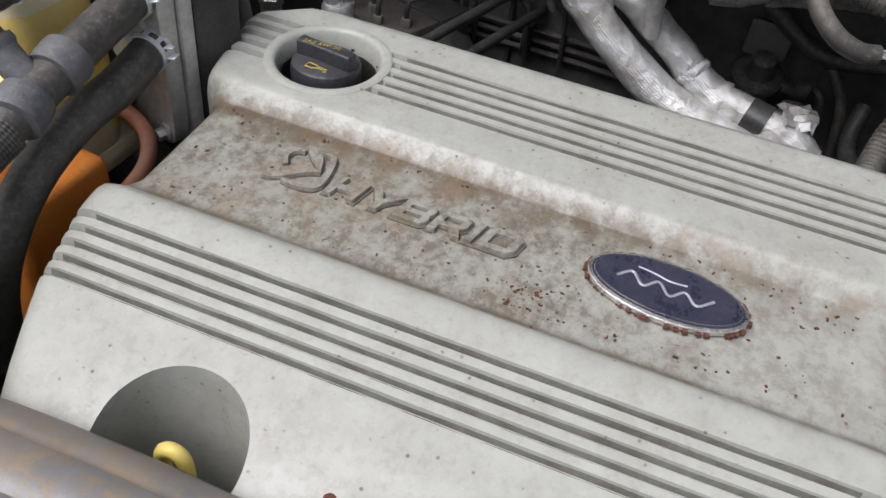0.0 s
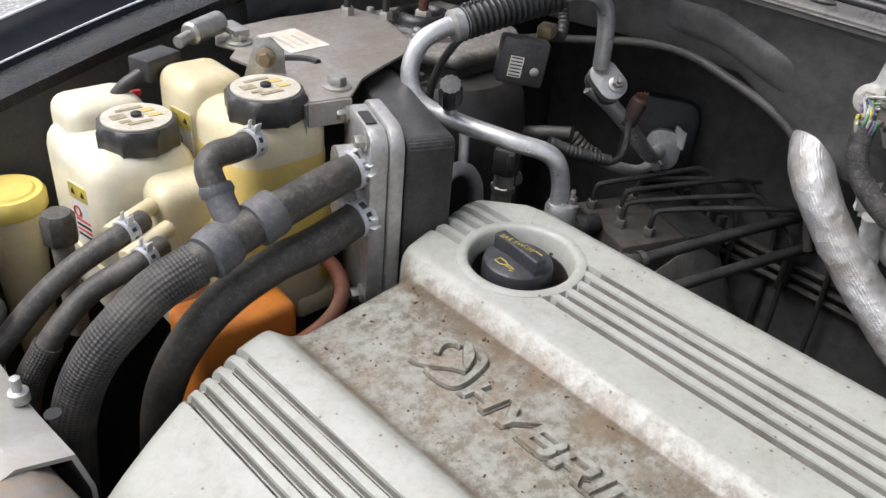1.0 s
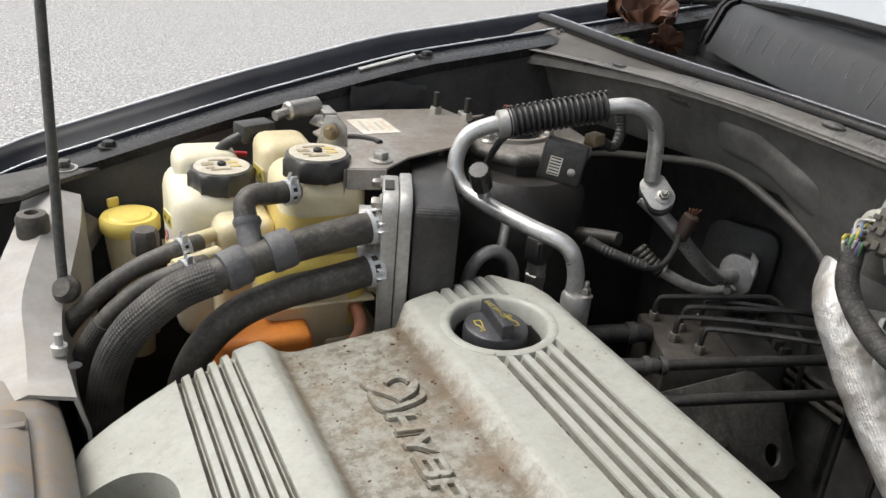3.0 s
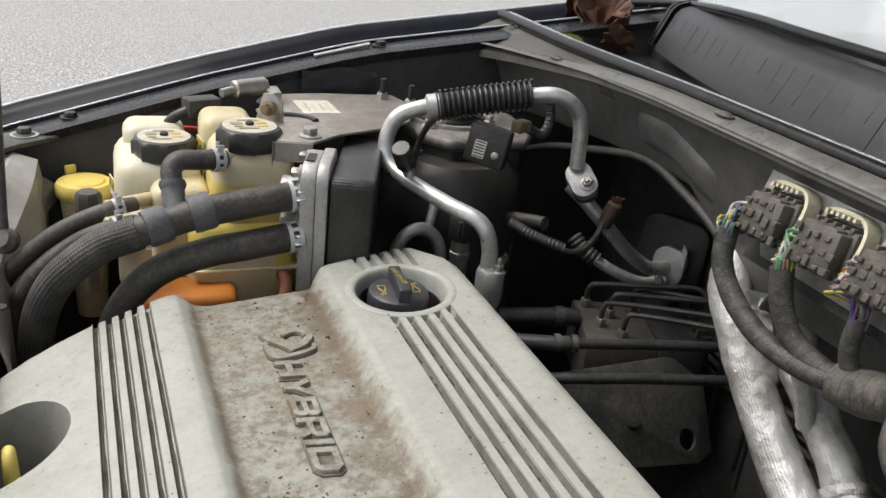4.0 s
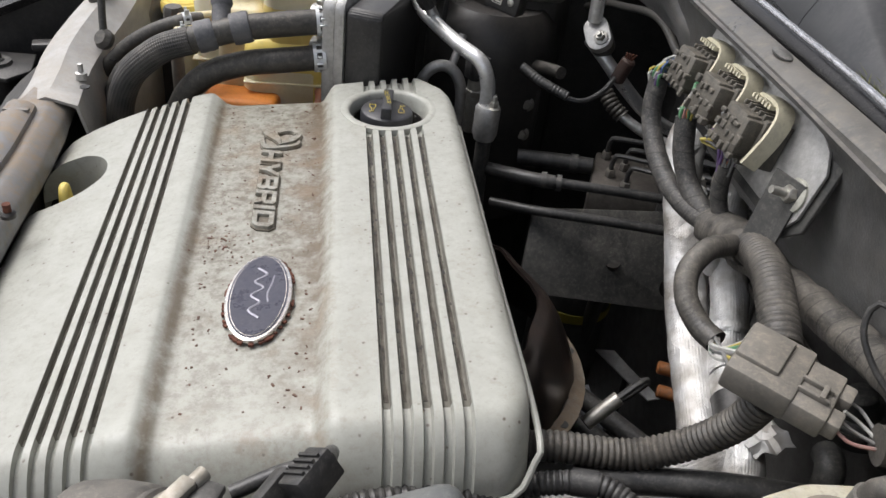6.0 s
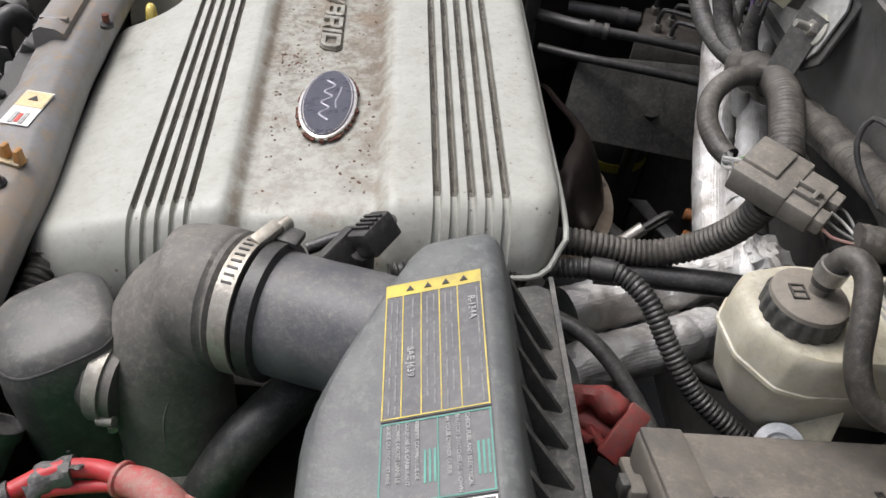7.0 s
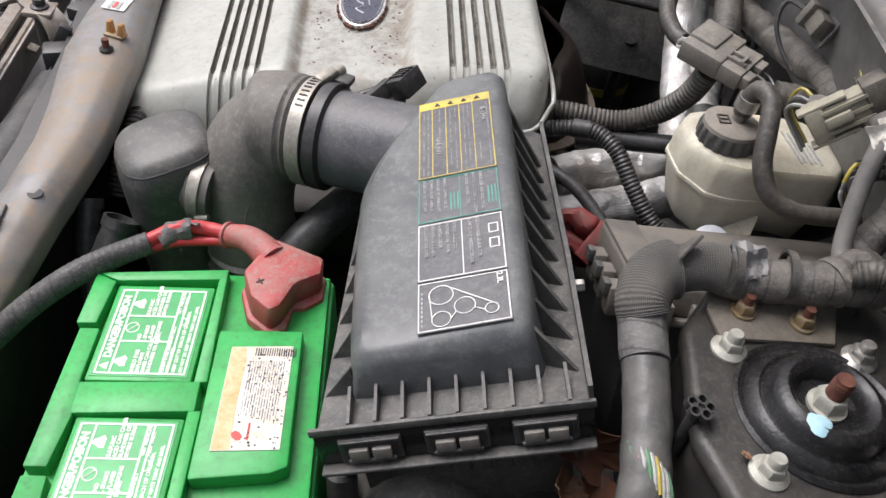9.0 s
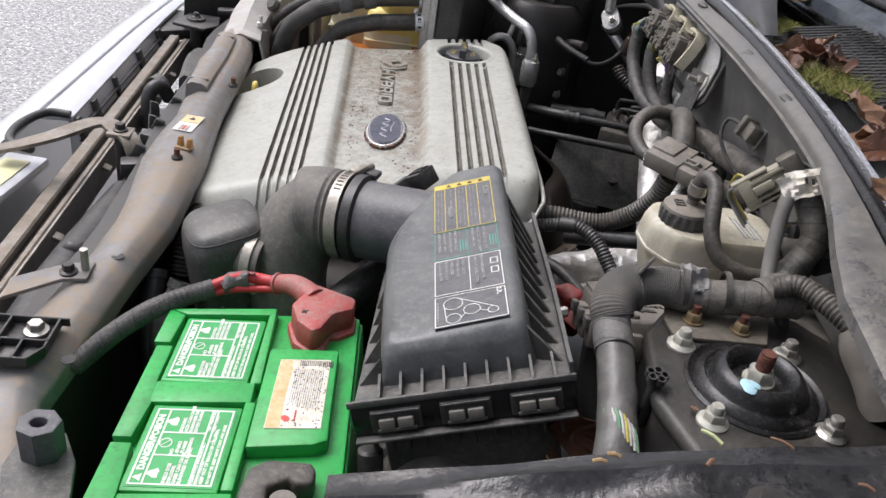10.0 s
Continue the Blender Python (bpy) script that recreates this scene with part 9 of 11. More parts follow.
    for yy in (d + span * 0.14, d + span * 0.82):
        part("sign", lathe([(0.0038, 0), (0.0038, 0.0002)], aim(bt(xs[0] + 0.0055, yy, z), BX.to_3x3() @ Vector((0, 0, 1))), 9, wave=lambda t, h: 1 + 0.3 * math.sin(3 * t)), M_WHITE, stk)
    part("handle_line", tube([bt(xs[1] + 0.004, d + span * 0.55, z), bt(xs[1] + 0.009, d + span * 0.6, z), bt(xs[1] + 0.006, d + span * 0.66, z)], 0.0005, 5, 0.004), M_WHITE, stk)


cell_panel(-0.0465, 0.0165, -0.3795, -0.3030)
cell_panel(-0.0425, 0.0190, -0.4815, -0.4045)
lbl = part("label", bprism([(0.0375, -0.4275), (0.0755, -0.4255), (0.0740, -0.3535), (0.0370, -0.3550)], 0.0016, 0.0021, 0.0), M_PAPER, bat, "worn white label with brown stain")
part("stain", bprism([(0.0380, -0.4270), (0.0480, -0.4265), (0.0470, -0.395), (0.0475, -0.365), (0.0460, -0.3555), (0.0375, -0.3555)], 0.0021, 0.0023, 0.0), mat("brown_glue_stain", (0.5, 0.34, 0.14), (0.62, 0.5, 0.3), 0.6, scale=180, bump=0.05), lbl)
rng = random.Random(8)
for k in range(18):
    x = 0.0520 + 0.0014 * k
    part("barcode_bar", bprism([(x, -0.3615), (x + rng.choice((0.0004, 0.0009)), -0.3615), (x + 0.0006, -0.3555), (x, -0.3555)], 0.0021, 0.0024, 0.0), M_BLACK, lbl)
for k in range(14):
    x = 0.0500 + 0.00155 * k
    y = -0.3655
    while y > -0.402:
        ln = rng.uniform(0.002, 0.008)
        part("printed_bar", bprism([(x, y - ln), (x + 0.00055, y - ln), (x + 0.00055, y), (x, y)], 0.0021, 0.0024, 0.0), M_FAINT if rng.random() < 0.6 else M_PRINT, lbl)
        y -= ln + 0.0012
part("red_mark", lathe([(0.003, 0), (0.003, 0.0003)], aim(bt(0.0505, -0.4175, 0.0022), BX.to_3x3() @ Vector((0, 0, 1))), 9, wave=lambda t, h: 1 + 0.2 * math.sin(2 * t)), M_PRRED, lbl)
part("brand_shape", bprism([(0.0560, -0.4200), (0.0572, -0.4200), (0.0572, -0.4090), (0.0560, -0.4090)], 0.0021, 0.0024, 0.0), M_PRRED, lbl)
for k in range(90):
    x, y = rng.uniform(0.0488, 0.0742), rng.uniform(-0.4255, -0.357)
    if rng.random() < 0.35:
        x = 0.0742 - abs(rng.gauss(0, 0.004))
    part("speck", lathe([(rng.uniform(0.0003, 0.0009), 0), (0.0002, 0.0004)], aim(bt(x, y, 0.0022), BX.to_3x3() @ Vector((0, 0, 1))), 5), M_DARK, lbl)
for x in (0.0325, 0.0665):
    part("slot", lathe([(0.0022, 0), (0.0022, 0.0008)], aim(bt(x, -0.3385, -0.0095), BX.to_3x3() @ Vector((0, 0, 1))), 12), M_BLACK, bat)
part("negative_post", lathe([(0.0095, 0), (0.0085, 0.014), (0.0, 0.0145)], aim(bt(0.060, -0.490, -0.0098), (0, 0, 1)), 24), M_GREYPL, bat, "dull lead battery post")
ncl = thing("battery_clamp", (0.06, -0.475, 1.03), "dark cracked rubber battery clamp on the negative post", "battery clamp")
part("boot", prism([(0.033, -0.490), (0.036, -0.468), (0.046, -0.460), (0.074, -0.459), (0.078, -0.466), (0.077, -0.477), (0.066, -0.478), (0.062, -0.474), (0.050, -0.482), (0.052, -0.505), (0.036, -0.505)], 1.040, 1.0575, None, 0.003, 3), M_RUBBER, ncl)
part("strap", prism([(0.062, -0.492), (0.105, -0.484), (0.112, -0.49), (0.108, -0.51), (0.06, -0.515)], 1.040, 1.052, None, 0.003), M_RUBBER, ncl)
# positive terminal cover and cable
rt = thing("battery_terminal_cover", (0.06, -0.315, 1.03), "dusty red plastic terminal cover on battery", "terminal cover")
part("shell", prism([(0.043, -0.287), (0.0505, -0.272), (0.0855, -0.287), (0.085, -0.301), (0.0695, -0.3115), (0.0625, -0.331), (0.056, -0.336), (0.043, -0.325), (0.0355, -0.304)], 1.044, 1.066, None, 0.003, 2), M_RED, rt)
part("skirt", prism([(0.041, -0.287), (0.050, -0.270), (0.0875, -0.286), (0.0872, -0.306), (0.0755, -0.3155), (0.0685, -0.3155), (0.0665, -0.334), (0.056, -0.3395), (0.0405, -0.327), (0.033, -0.304)], 1.031, 1.046, None, 0.002, 2), M_RED, rt)
part("neck_ring", lathe([(0.0078, -0.002), (0.0094, -0.001), (0.0094, 0.001), (0.0078, 0.002)], aim((0.0175, -0.2612, 1.0532), (-1, 0.45, -0.3)), 24), M_RED, rt)
part("cross_mark", box((0.0475, -0.313, 1.0663), (0.0055, 0.0010, 0.0007), Matrix.Rotation(0.6, 4, "Z")), M_DARK, rt)
part("cross_mark", box((0.0475, -0.313, 1.0663), (0.0055, 0.0010, 0.0007), Matrix.Rotation(-0.97, 4, "Z")), M_DARK, rt)
part("neck", tube([(0.052, -0.286, 1.058), (0.040, -0.274, 1.059), (0.030, -0.267, 1.058), (0.017, -0.261, 1.053)], lambda s: 0.0112 - 0.08 * s, 20, 0.004), M_RED, rt)
pc = thing("battery_cable", (0.0, -0.28, 1.03), "red battery cable going into a taped grey loom", "cable")
part("cable", tube([(0.020, -0.262, 1.055), (0.006, -0.256, 1.052), (-0.006, -0.256, 1.053), (-0.018, -0.259, 1.053), (-0.034, -0.268, 1.049), (-0.046, -0.275, 1.046)], 0.0050, 14, 0.003), M_REDWIRE, pc)
part("inner_lead", tube([(0.016, -0.262, 1.048), (0.0, -0.262, 1.046), (-0.020, -0.266, 1.046), (-0.040, -0.274, 1.042)], 0.0034, 10), M_REDWIRE, pc)
part("tape", tube([(-0.008, -0.257, 1.052), (-0.016, -0.259, 1.051), (-0.028, -0.266, 1.047)], 0.0074, 18, 0.002, crumple=0.0026, freq=150), M_VINYL, pc, "grey electrical tape, torn and crumpled")
part("tape_flap", crumpled(axes((-0.006, -0.258, 1.058), (0.9, 0.2, 0.2), (0.1, 0.8, -0.4)), 0.008, 0.006, 3), M_VINYL, pc)
part("loom", tube([(-0.034, -0.270, 1.048), (-0.048, -0.277, 1.045), (-0.064, -0.287, 1.042), (-0.082, -0.299, 1.036), (-0.105, -0.314, 1.022), (-0.13, -0.33, 1.00)], lambda s: lerp_table(s, [(0.0, 0.0078), (0.05, 0.0085), (0.2, 0.0088)]) + 0.0002 * math.sin(s * 1400), 16, 0.0012), M_TAPE2, pc, "grey taped loom sleeve")

# --- driver's strut tower, its bracket and loom
strut(0.347, -0.432, 1.1335, "black strut tower top with rubber mount and blue mark", True, True)
tb = thing("tower_bracket", (0.345, -0.372, 1.12), "black triangular bracket with two yellow-zinc studs", "bracket")
part("plate", prism([(0.306, -0.390), (0.372, -0.388), (0.386, -0.352), (0.36, -0.335), (0.312, -0.340), (0.303, -0.37)], 1.1338, 1.1372, None, 0.001), mat("rust_dusted_plate", (0.075, 0.066, 0.052), (0.115, 0.10, 0.08), 0.55, scale=60, dust=0.5, dustc=(0.17, 0.145, 0.11), dscale=30, bump=0.3), tb)
for p in ((0.3235, -0.370), (0.356, -0.376)):
    n = lathe([(0.0072, 1.137), (0.0072, 1.139)], Matrix.Translation((*p, 0)), 20)
    hexa((*p, 1.139), (0, 0, 1), 0.0098, 0.006, n)
    part("nut", n, M_GOLD, tb)
    part("stud", rod((*p, 1.139), (*p, 1.1505), 0.0028, 10), M_RUST, tb)
cf = thing("flower_clip", (0.281, -0.439, 1.11), "black plastic push clip shaped like a small flower", "clip")
b = bmesh.new()
for k in range(5):
    a = 2 * math.pi * k / 5
    lathe([(0.0020, 0), (0.0031, 0), (0.0031, 0.005), (0.0020, 0.005), (0.0020, 0)], aim((0.281 + 0.0046 * math.cos(a), -0.439 + 0.0046 * math.sin(a), 1.138), (0, -0.2, 1)), 10, b)
rod((0.281, -0.439, 1.10), (0.281, -0.439, 1.141), 0.0035, 10, 0, b)
part("clip", b, M_PLASTIC, cf)
wl = thing("main_wiring_loom", (0.27, -0.42, 1.07), "thick main wiring loom in woven sleeve and grey tape", "wiring loom")
W = [(0.235, -0.56, 1.02), (0.245, -0.515, 1.060), (0.257, -0.475, 1.098), (0.262, -0.440, 1.116), (0.263, -0.405, 1.130), (0.264, -0.372, 1.139), (0.2670, -0.3630, 1.1430), (0.2830, -0.3530, 1.1450), (0.3180, -0.3550, 1.1480), (0.3500, -0.3600, 1.1540), (0.3760, -0.3620, 1.1580), (0.3960, -0.3620, 1.1580)]
part("taped_sleeve", tube(W[:5], lambda s: lerp_table(s, [(0.0, 0.0142), (0.10, 0.0136), (0.16, 0.0124)]), 22, 0.003, crumple=0.0007, freq=110), mat("smooth_grey_vinyl", (0.055, 0.054, 0.053), (0.11, 0.107, 0.10), 0.34, scale=28, dust=0.35, dustc=(0.17, 0.16, 0.142), dscale=34, bump=0.25, bscale=160), wl)
part("tape", tube([W[4], W[5]], 0.0132, 20, 0.005, crumple=0.0008, freq=120), tape_material("grey_tape", (0.075, 0.073, 0.071), (0.15, 0.145, 0.137), 0.016), wl, "grey shiny tape wrap")
part("woven_sleeve", tube([(0.2645, -0.380, 1.1385), (0.2635, -0.3740, 1.1430), (0.2685, -0.3620, 1.1465), (0.2770, -0.3555, 1.1485), (0.2825, -0.3540, 1.1495)], lambda s: lerp_table(s, [(0.0, 0.0145), (0.02, 0.0160), (0.040, 0.0172), (0.05, 0.0182)]), 30, 0.002, crumple=0.0006), M_WEAVE, wl, "ribbed woven fabric sleeve")
part("sleeve_flap", prism([(-0.010, 0.0), (0.008, 0.0), (0.004, 0.012), (0.0005, 0.016), (-0.003, 0.011)], -0.0012, 0.0012, axes((0.2815, -0.3545, 1.1630), (0.25, 0.75, -0.3), (0.55, -0.05, 0.85)), 0.0006), M_RUBBER, wl, "turned-up end of the woven sleeve")
part("inner_sleeve", tube([(0.2780, -0.3545, 1.1495), (0.2880, -0.3530, 1.1505), (0.3000, -0.3520, 1.1525), (0.3100, -0.3535, 1.1525)], 0.0136, 24, 0.003, crumple=0.0006), M_WEAVE, wl)
part("taped_run", tube([(0.3060, -0.3530, 1.1515), W[8], W[9], W[10], W[11]], 0.0124, 20, 0.004, crumple=0.0012, freq=90), M_TAPE, wl)
for p in ((0.3160, -0.3550, 1.1550), (0.3440, -0.3590, 1.1580)):
    part("tie", band(p, (1, -0.12, 0.12), 0.0126, 0.004, 0.0016), M_RUBBER, wl)
part("tape_tab", crumpled(axes((0.3200, -0.3580, 1.1640), (0.9, -0.1, 0.1), (0.05, 0.75, 0.6)), 0.018, 0.022, 9), mat("light_grey_tape", (0.22, 0.215, 0.21), (0.15, 0.147, 0.142), 0.45, dust=0.3), wl, "loose flap of pale tape")
for k in range(9):
    q = Vector((0.2515 + 0.0021 * k, -0.4545 - 0.0018 * k, 1.1195 - 0.00045 * abs(k - 3.5) ** 1.7))
    part("wire", tube([q + Vector((-0.0010, 0.008, 0.0028)), q + Vector((0.0, 0, 0.0020)), q + Vector((0.0010, -0.009, -0.0045))], 0.00115, 6, 0.004), M_WIRES[(1, 4, 0, 1, 0, 3, 0, 0, 1)[k]], wl)
part("fork", tube([(0.262, -0.47, 1.100), (0.275, -0.492, 1.088), (0.283, -0.512, 1.07)], 0.009, 14, crumple=0.001), M_VINYL, wl)
part("low_sleeve", tube([(0.250, -0.495, 1.075), (0.240, -0.52, 1.050), (0.225, -0.56, 1.01)], 0.0128, 18, 0.004), M_BRAID, wl)
part("corrugated_tail", tube([(0.3720, -0.3680, 1.1710), (0.3876, -0.3750, 1.1780), (0.4064, -0.4053, 1.1744), (0.4135, -0.4165, 1.1665)], rings_of(0.0078, 0.0009, 0.0034), 16, 0.001), M_RUBBER, wl, "dusty corrugated tail")
part("tail_boot", tube([(0.4085, -0.4095, 1.172), (0.4165, -0.4225, 1.161), (0.424, -0.436, 1.150), (0.430, -0.448, 1.135)], lambda s: lerp_table(s, [(0.0, 0.0095), (0.010, 0.0135), (0.04, 0.0155)]), 20, 0.004, crumple=0.001), mat("tan_dusted_boot", (0.15, 0.135, 0.115), (0.21, 0.19, 0.16), 0.6, dust=0.4, dustc=(0.27, 0.24, 0.2)), wl, "tan-grey rubber boot")
part("grey_tube", tube([(0.3790, -0.348, 1.158), (0.3805, -0.336, 1.168), (0.3840, -0.320, 1.194), (0.3875, -0.311, 1.213), (0.394, -0.300, 1.222)], 0.0052, 14, 0.003), mat("grey_cable_tube", (0.11, 0.107, 0.10), (0.16, 0.153, 0.14), 0.5, dust=0.4), wl, "grey cable tube")
part("branch", tube([(0.384, -0.346, 1.157), (0.3945, -0.3360, 1.1600), (0.4074, -0.3279, 1.1774), (0.4114, -0.3233, 1.1907), (0.408, -0.3154, 1.2023), (0.404, -0.305, 1.212), (0.400, -0.285, 1.216)], 0.0098, 18, 0.003, crumple=0.0016, freq=110), M_TAPE, wl)
part("branch", tube([(0.390, -0.350, 1.150), (0.396, -0.357, 1.130), (0.399, -0.36, 1.11)], 0.0055, 12), M_RUBBER2, wl)
part("joint_tape", tube([(0.3680, -0.3615, 1.1565), (0.3820, -0.3560, 1.1595), (0.3940, -0.3530, 1.1590)], lambda s: 0.0138 + 0.0008 * math.sin(s * 420), 20, 0.0015, crumple=0.0014, freq=140), M_TAPE, wl, "creased tape round the junction")
for k in range(3):
    part("wire", tube([(0.368 + 0.001 * k, -0.3625, 1.1545 - 0.002 * k), (0.376, -0.3605, 1.1540 - 0.0022 * k), (0.3830, -0.3670, 1.1530)], 0.0011, 6, 0.003), M_WIRES[(7, 3, 1)[k]], wl)
part("paper_tag", crumpled(axes((0.3955, -0.3130, 1.2270), (0.85, -0.2, 0.45), (-0.3, 0.55, 0.75)), 0.024, 0.019, 5), M_PAPER, wl, "crumpled white tag")
part("tag_wing", crumpled(axes((0.3860, -0.3110, 1.2210), (0.7, -0.2, 0.6), (-0.5, 0.5, 0.6)), 0.013, 0.016, 8), M_PAPER, wl)
for dx in (-0.002, 0.003):
    part("printed_bar", box((0.3955 + dx, -0.3150, 1.2300), (0.0022, 0.0045, 0.0006), Matrix.Rotation(0.7, 4, "X")), M_BLACK, wl)
wc = thing("grey_plug_connector", (0.395, -0.25, 1.17), "dusty beige and grey plug connector by the firewall", "connector")
gm = axes((0.4045, -0.2405, 1.192), (0.72, -0.06, 0.70), (-0.62, 0.35, 0.60))
M_BEIGE = mat("beige_plug", (0.34, 0.315, 0.23), (0.25, 0.23, 0.17), 0.5, dust=0.4)
part("collar", box((0.022, 0, 0), (0.016, 0.026, 0.022), gm, 0.002), M_ECU, wc, "dark grey mating half")
for y in (-0.012, 0.012):
    part("claw", box((-0.010, y, 0.004), (0.030, 0.0025, 0.012), gm, 0.0008), M_BEIGE, wc)
part("body", box((0, 0, 0), (0.036, 0.020, 0.018), gm, 0.002), M_BEIGE, wc)
part("latch", box((-0.004, 0.0, 0.0115), (0.016, 0.007, 0.004), gm, 0.001), M_BEIGE, wc)
part("collar", box((-0.016, 0, 0), (0.012, 0.024, 0.021), gm, 0.002), M_BEIGE, wc)
for y in (-0.007, 0.0, 0.007):
    part("rib", box((0.002, y, 0.0098), (0.028, 0.002, 0.003), gm), M_BEIGE, wc)
for k in range(5):
    s = gm @ Vector((0.018, -0.008 + 0.004 * k, 0.0))
    part("wire", tube([s, s + Vector((0.012, -0.004, 0.004)), (0.424 + 0.001 * k, -0.268, 1.217), (0.404, -0.292, 1.218)], 0.0013, 6, 0.004), M_WIRES[(1, 0, 0, 5, 0)[k]], wc)
bp = thing("black_plug", (0.427, -0.318, 1.15), "small black plug on the loom branch", "connector")
part("body", box((0.427, -0.318, 1.169), (0.026, 0.016, 0.016), Matrix.Rotation(0.5, 4, "Z"), 0.002), M_PLASTIC, bp)
part("latch", box((0.425, -0.317, 1.1785), (0.014, 0.006, 0.004), Matrix.Rotation(0.5, 4, "Z"), 0.001), M_PLASTIC, bp)
part("lead", tube([(0.418, -0.323, 1.167), (0.410, -0.33, 1.163), (0.40, -0.336, 1.158)], 0.005, 10), M_RUBBER, bp)
wm = thing("wall_plug", (0.452, -0.105, 1.16), "dusty grey plug in a wall clip with looped black wire", "connector")
wx = axes((0.4405, -0.106, 1.1825), (-0.1, -1, 0.05), (0.35, 0, 1))
part("clip_plate", prism(rounded(-0.015, 0.015, -0.013, 0.013, 0.005), -0.008, -0.005, wx, 0.0008), M_PLASTIC2, wm)
part("body", box((0, 0, 0), (0.024, 0.016, 0.012), wx, 0.0015), M_ECU, wm)
part("head", box((-0.012, 0, 0.003), (0.010, 0.020, 0.015), wx, 0.0015), M_ECU, wm)
for y in (-0.006, 0.006):
    part("socket", box((-0.0175, y, 0.003), (0.003, 0.006, 0.008), wx, 0.0005), M_BLACK, wm)
part("wire", tube([wx @ Vector((-0.015, 0, 0)), (0.440, -0.078, 1.180), (0.432, -0.062, 1.178), (0.428, -0.066, 1.162), (0.434, -0.080, 1.146), (0.444, -0.095, 1.135)], 0.0020, 8), M_RUBBER2, wm)
for i, (p, d, n, w) in enumerate((((0.418, -0.205, 1.170), (0.5, -0.8, 0.2), (0.2, 0.1, 1), 1.0), ((0.436, -0.255, 1.160), (0.8, 0.4, -0.1), (-0.3, 0.2, 1), 0.9), ((0.446, -0.19, 1.18), (-0.2, -1, 0.1), (-0.4, 0, 1), 0.85))):
    pc = thing("loom_plug", p, "small dusty plug joined into the firewall loom", "connector", "loom plugs")
    pm_ = axes(p, d, n)
    mt = (M_GREYPL, M_PLASTIC, M_ECU)[i]
    part("body", box((0, 0, 0), (0.026 * w, 0.013 * w, 0.015 * w), pm_, 0.0015), mt, pc)
    part("collar", box((0.011 * w, 0, 0), (0.007 * w, 0.016 * w, 0.018 * w), pm_, 0.001), mt, pc)
    part("latch", box((0.002, 0, 0.0085 * w), (0.013 * w, 0.005, 0.003), pm_, 0.0006), mt, pc)
    for k in range(3):
        s = pm_ @ Vector((-0.013 * w, (k - 1) * 0.0035 * w, 0))
        part("wire", tube([s, s - Vector(d).normalized() * 0.012 + Vector((0, 0, 0.003 * (k - 1))), s - Vector(d).normalized() * 0.020 + Vector((0.006, 0.0, -0.014)), s + Vector((0.014, 0.004, -0.04))], 0.0014, 6, 0.004), M_WIRES[(0, 5, 3)[k]], pc)
    part("sleeve", tube([pm_ @ Vector((0.014 * w, 0, 0)), pm_ @ Vector((0.028, 0.002, -0.003)), pm_ @ Vector((0.040, 0.004, -0.018)), pm_ @ Vector((0.046, 0.008, -0.045))], 0.0048 * w, 10, 0.004), M_TAPE, pc)

# --- leaves near the tower, duct below the air box
def leaf(p, size, m, material, seed, curl=0.35):
    """A dry curled leaf with lobes."""
    rng = random.Random(seed)
    bm = bmesh.new()
    n = 22
    c = bm.verts.new((0, 0, 0))
    ring = []
    for k in range(n):
        a = 2 * math.pi * k / n
        r = size * (0.78 + 0.07 * math.cos(5 * a + 0.6) + 0.10 * rng.uniform(-1, 1))
        x, y = 1.25 * r * math.cos(a), 0.85 * r * math.sin(a)
        ring.append(bm.verts.new((x, y, curl * (y * y) / size * 1.3 + 0.35 * curl * x * x / size + 0.08 * size * rng.uniform(-1, 1))))
    for k in range(n):
        bm.faces.new((c, ring[k], ring[(k + 1) % n]))
    bmesh.ops.subdivide_edges(bm, edges=bm.edges, cuts=2, use_grid_fill=True)
    for v in bm.verts:
        q = v.co / size
        v.co.z += size * (0.16 * noise.noise(q * 2.3 + Vector((seed, 0, 0))) + 0.07 * noise.noise(q * 6 + Vector((0, seed, 0))))
    bmesh.ops.solidify(bm, geom=list(bm.faces), thickness=0.0007)
    bmesh.ops.transform(bm, matrix=Matrix.Translation(p) @ m, verts=bm.verts)
    return bm


for i, (p, s, mt) in enumerate((((0.247, -0.418, 1.066), 0.022, M_LEAF), ((0.233, -0.441, 1.054), 0.017, M_LEAF2), ((0.250, -0.445, 1.052), 0.020, M_LEAF), ((0.240, -0.455, 1.045), 0.016, M_LEAF2))):
    solo("dead_leaf", leaf(p, s, Euler((0.9 - 0.4 * i, 0.5, 1.1 * i)).to_matrix().to_4x4(), mt, 40 + i, 0.8), mt, p, "curled brown dead leaf wedged beside the air box", "leaf", "dead leaves")
solo("bay_ledge", box((0.245, -0.44, 0.98), (0.06, 0.10, 0.11), None, 0.01), M_DARK, (0.245, -0.44, 0.925), "dark body ledge beside the air filter box", "ledge")
ad = thing("intake_hose", (0.165, -0.45, 0.96), "black intake hose with folds under the air box", "hose")
part("hose", tube([(0.15, -0.37, 0.99), (0.158, -0.42, 1.005), (0.163, -0.46, 0.985), (0.166, -0.50, 0.93)], lambda s: 0.036 + 0.002 * math.sin(s * 330), 28, 0.003), M_ELBOW, ad)
part("mouth", lathe([(0.038, 0), (0.041, 0.003), (0.041, 0.008), (0.037, 0.010)], aim((0.157, -0.414, 1.002), (0.1, 1, 0.1)), 32), M_PLASTIC, ad)
solo("drain_tube", rod((0.118, -0.455, 0.97), (0.110, -0.43, 1.045), 0.009, 14, 0.002), M_PLASTIC, (0.118, -0.455, 0.965), "short black tube beside the battery", "tube")
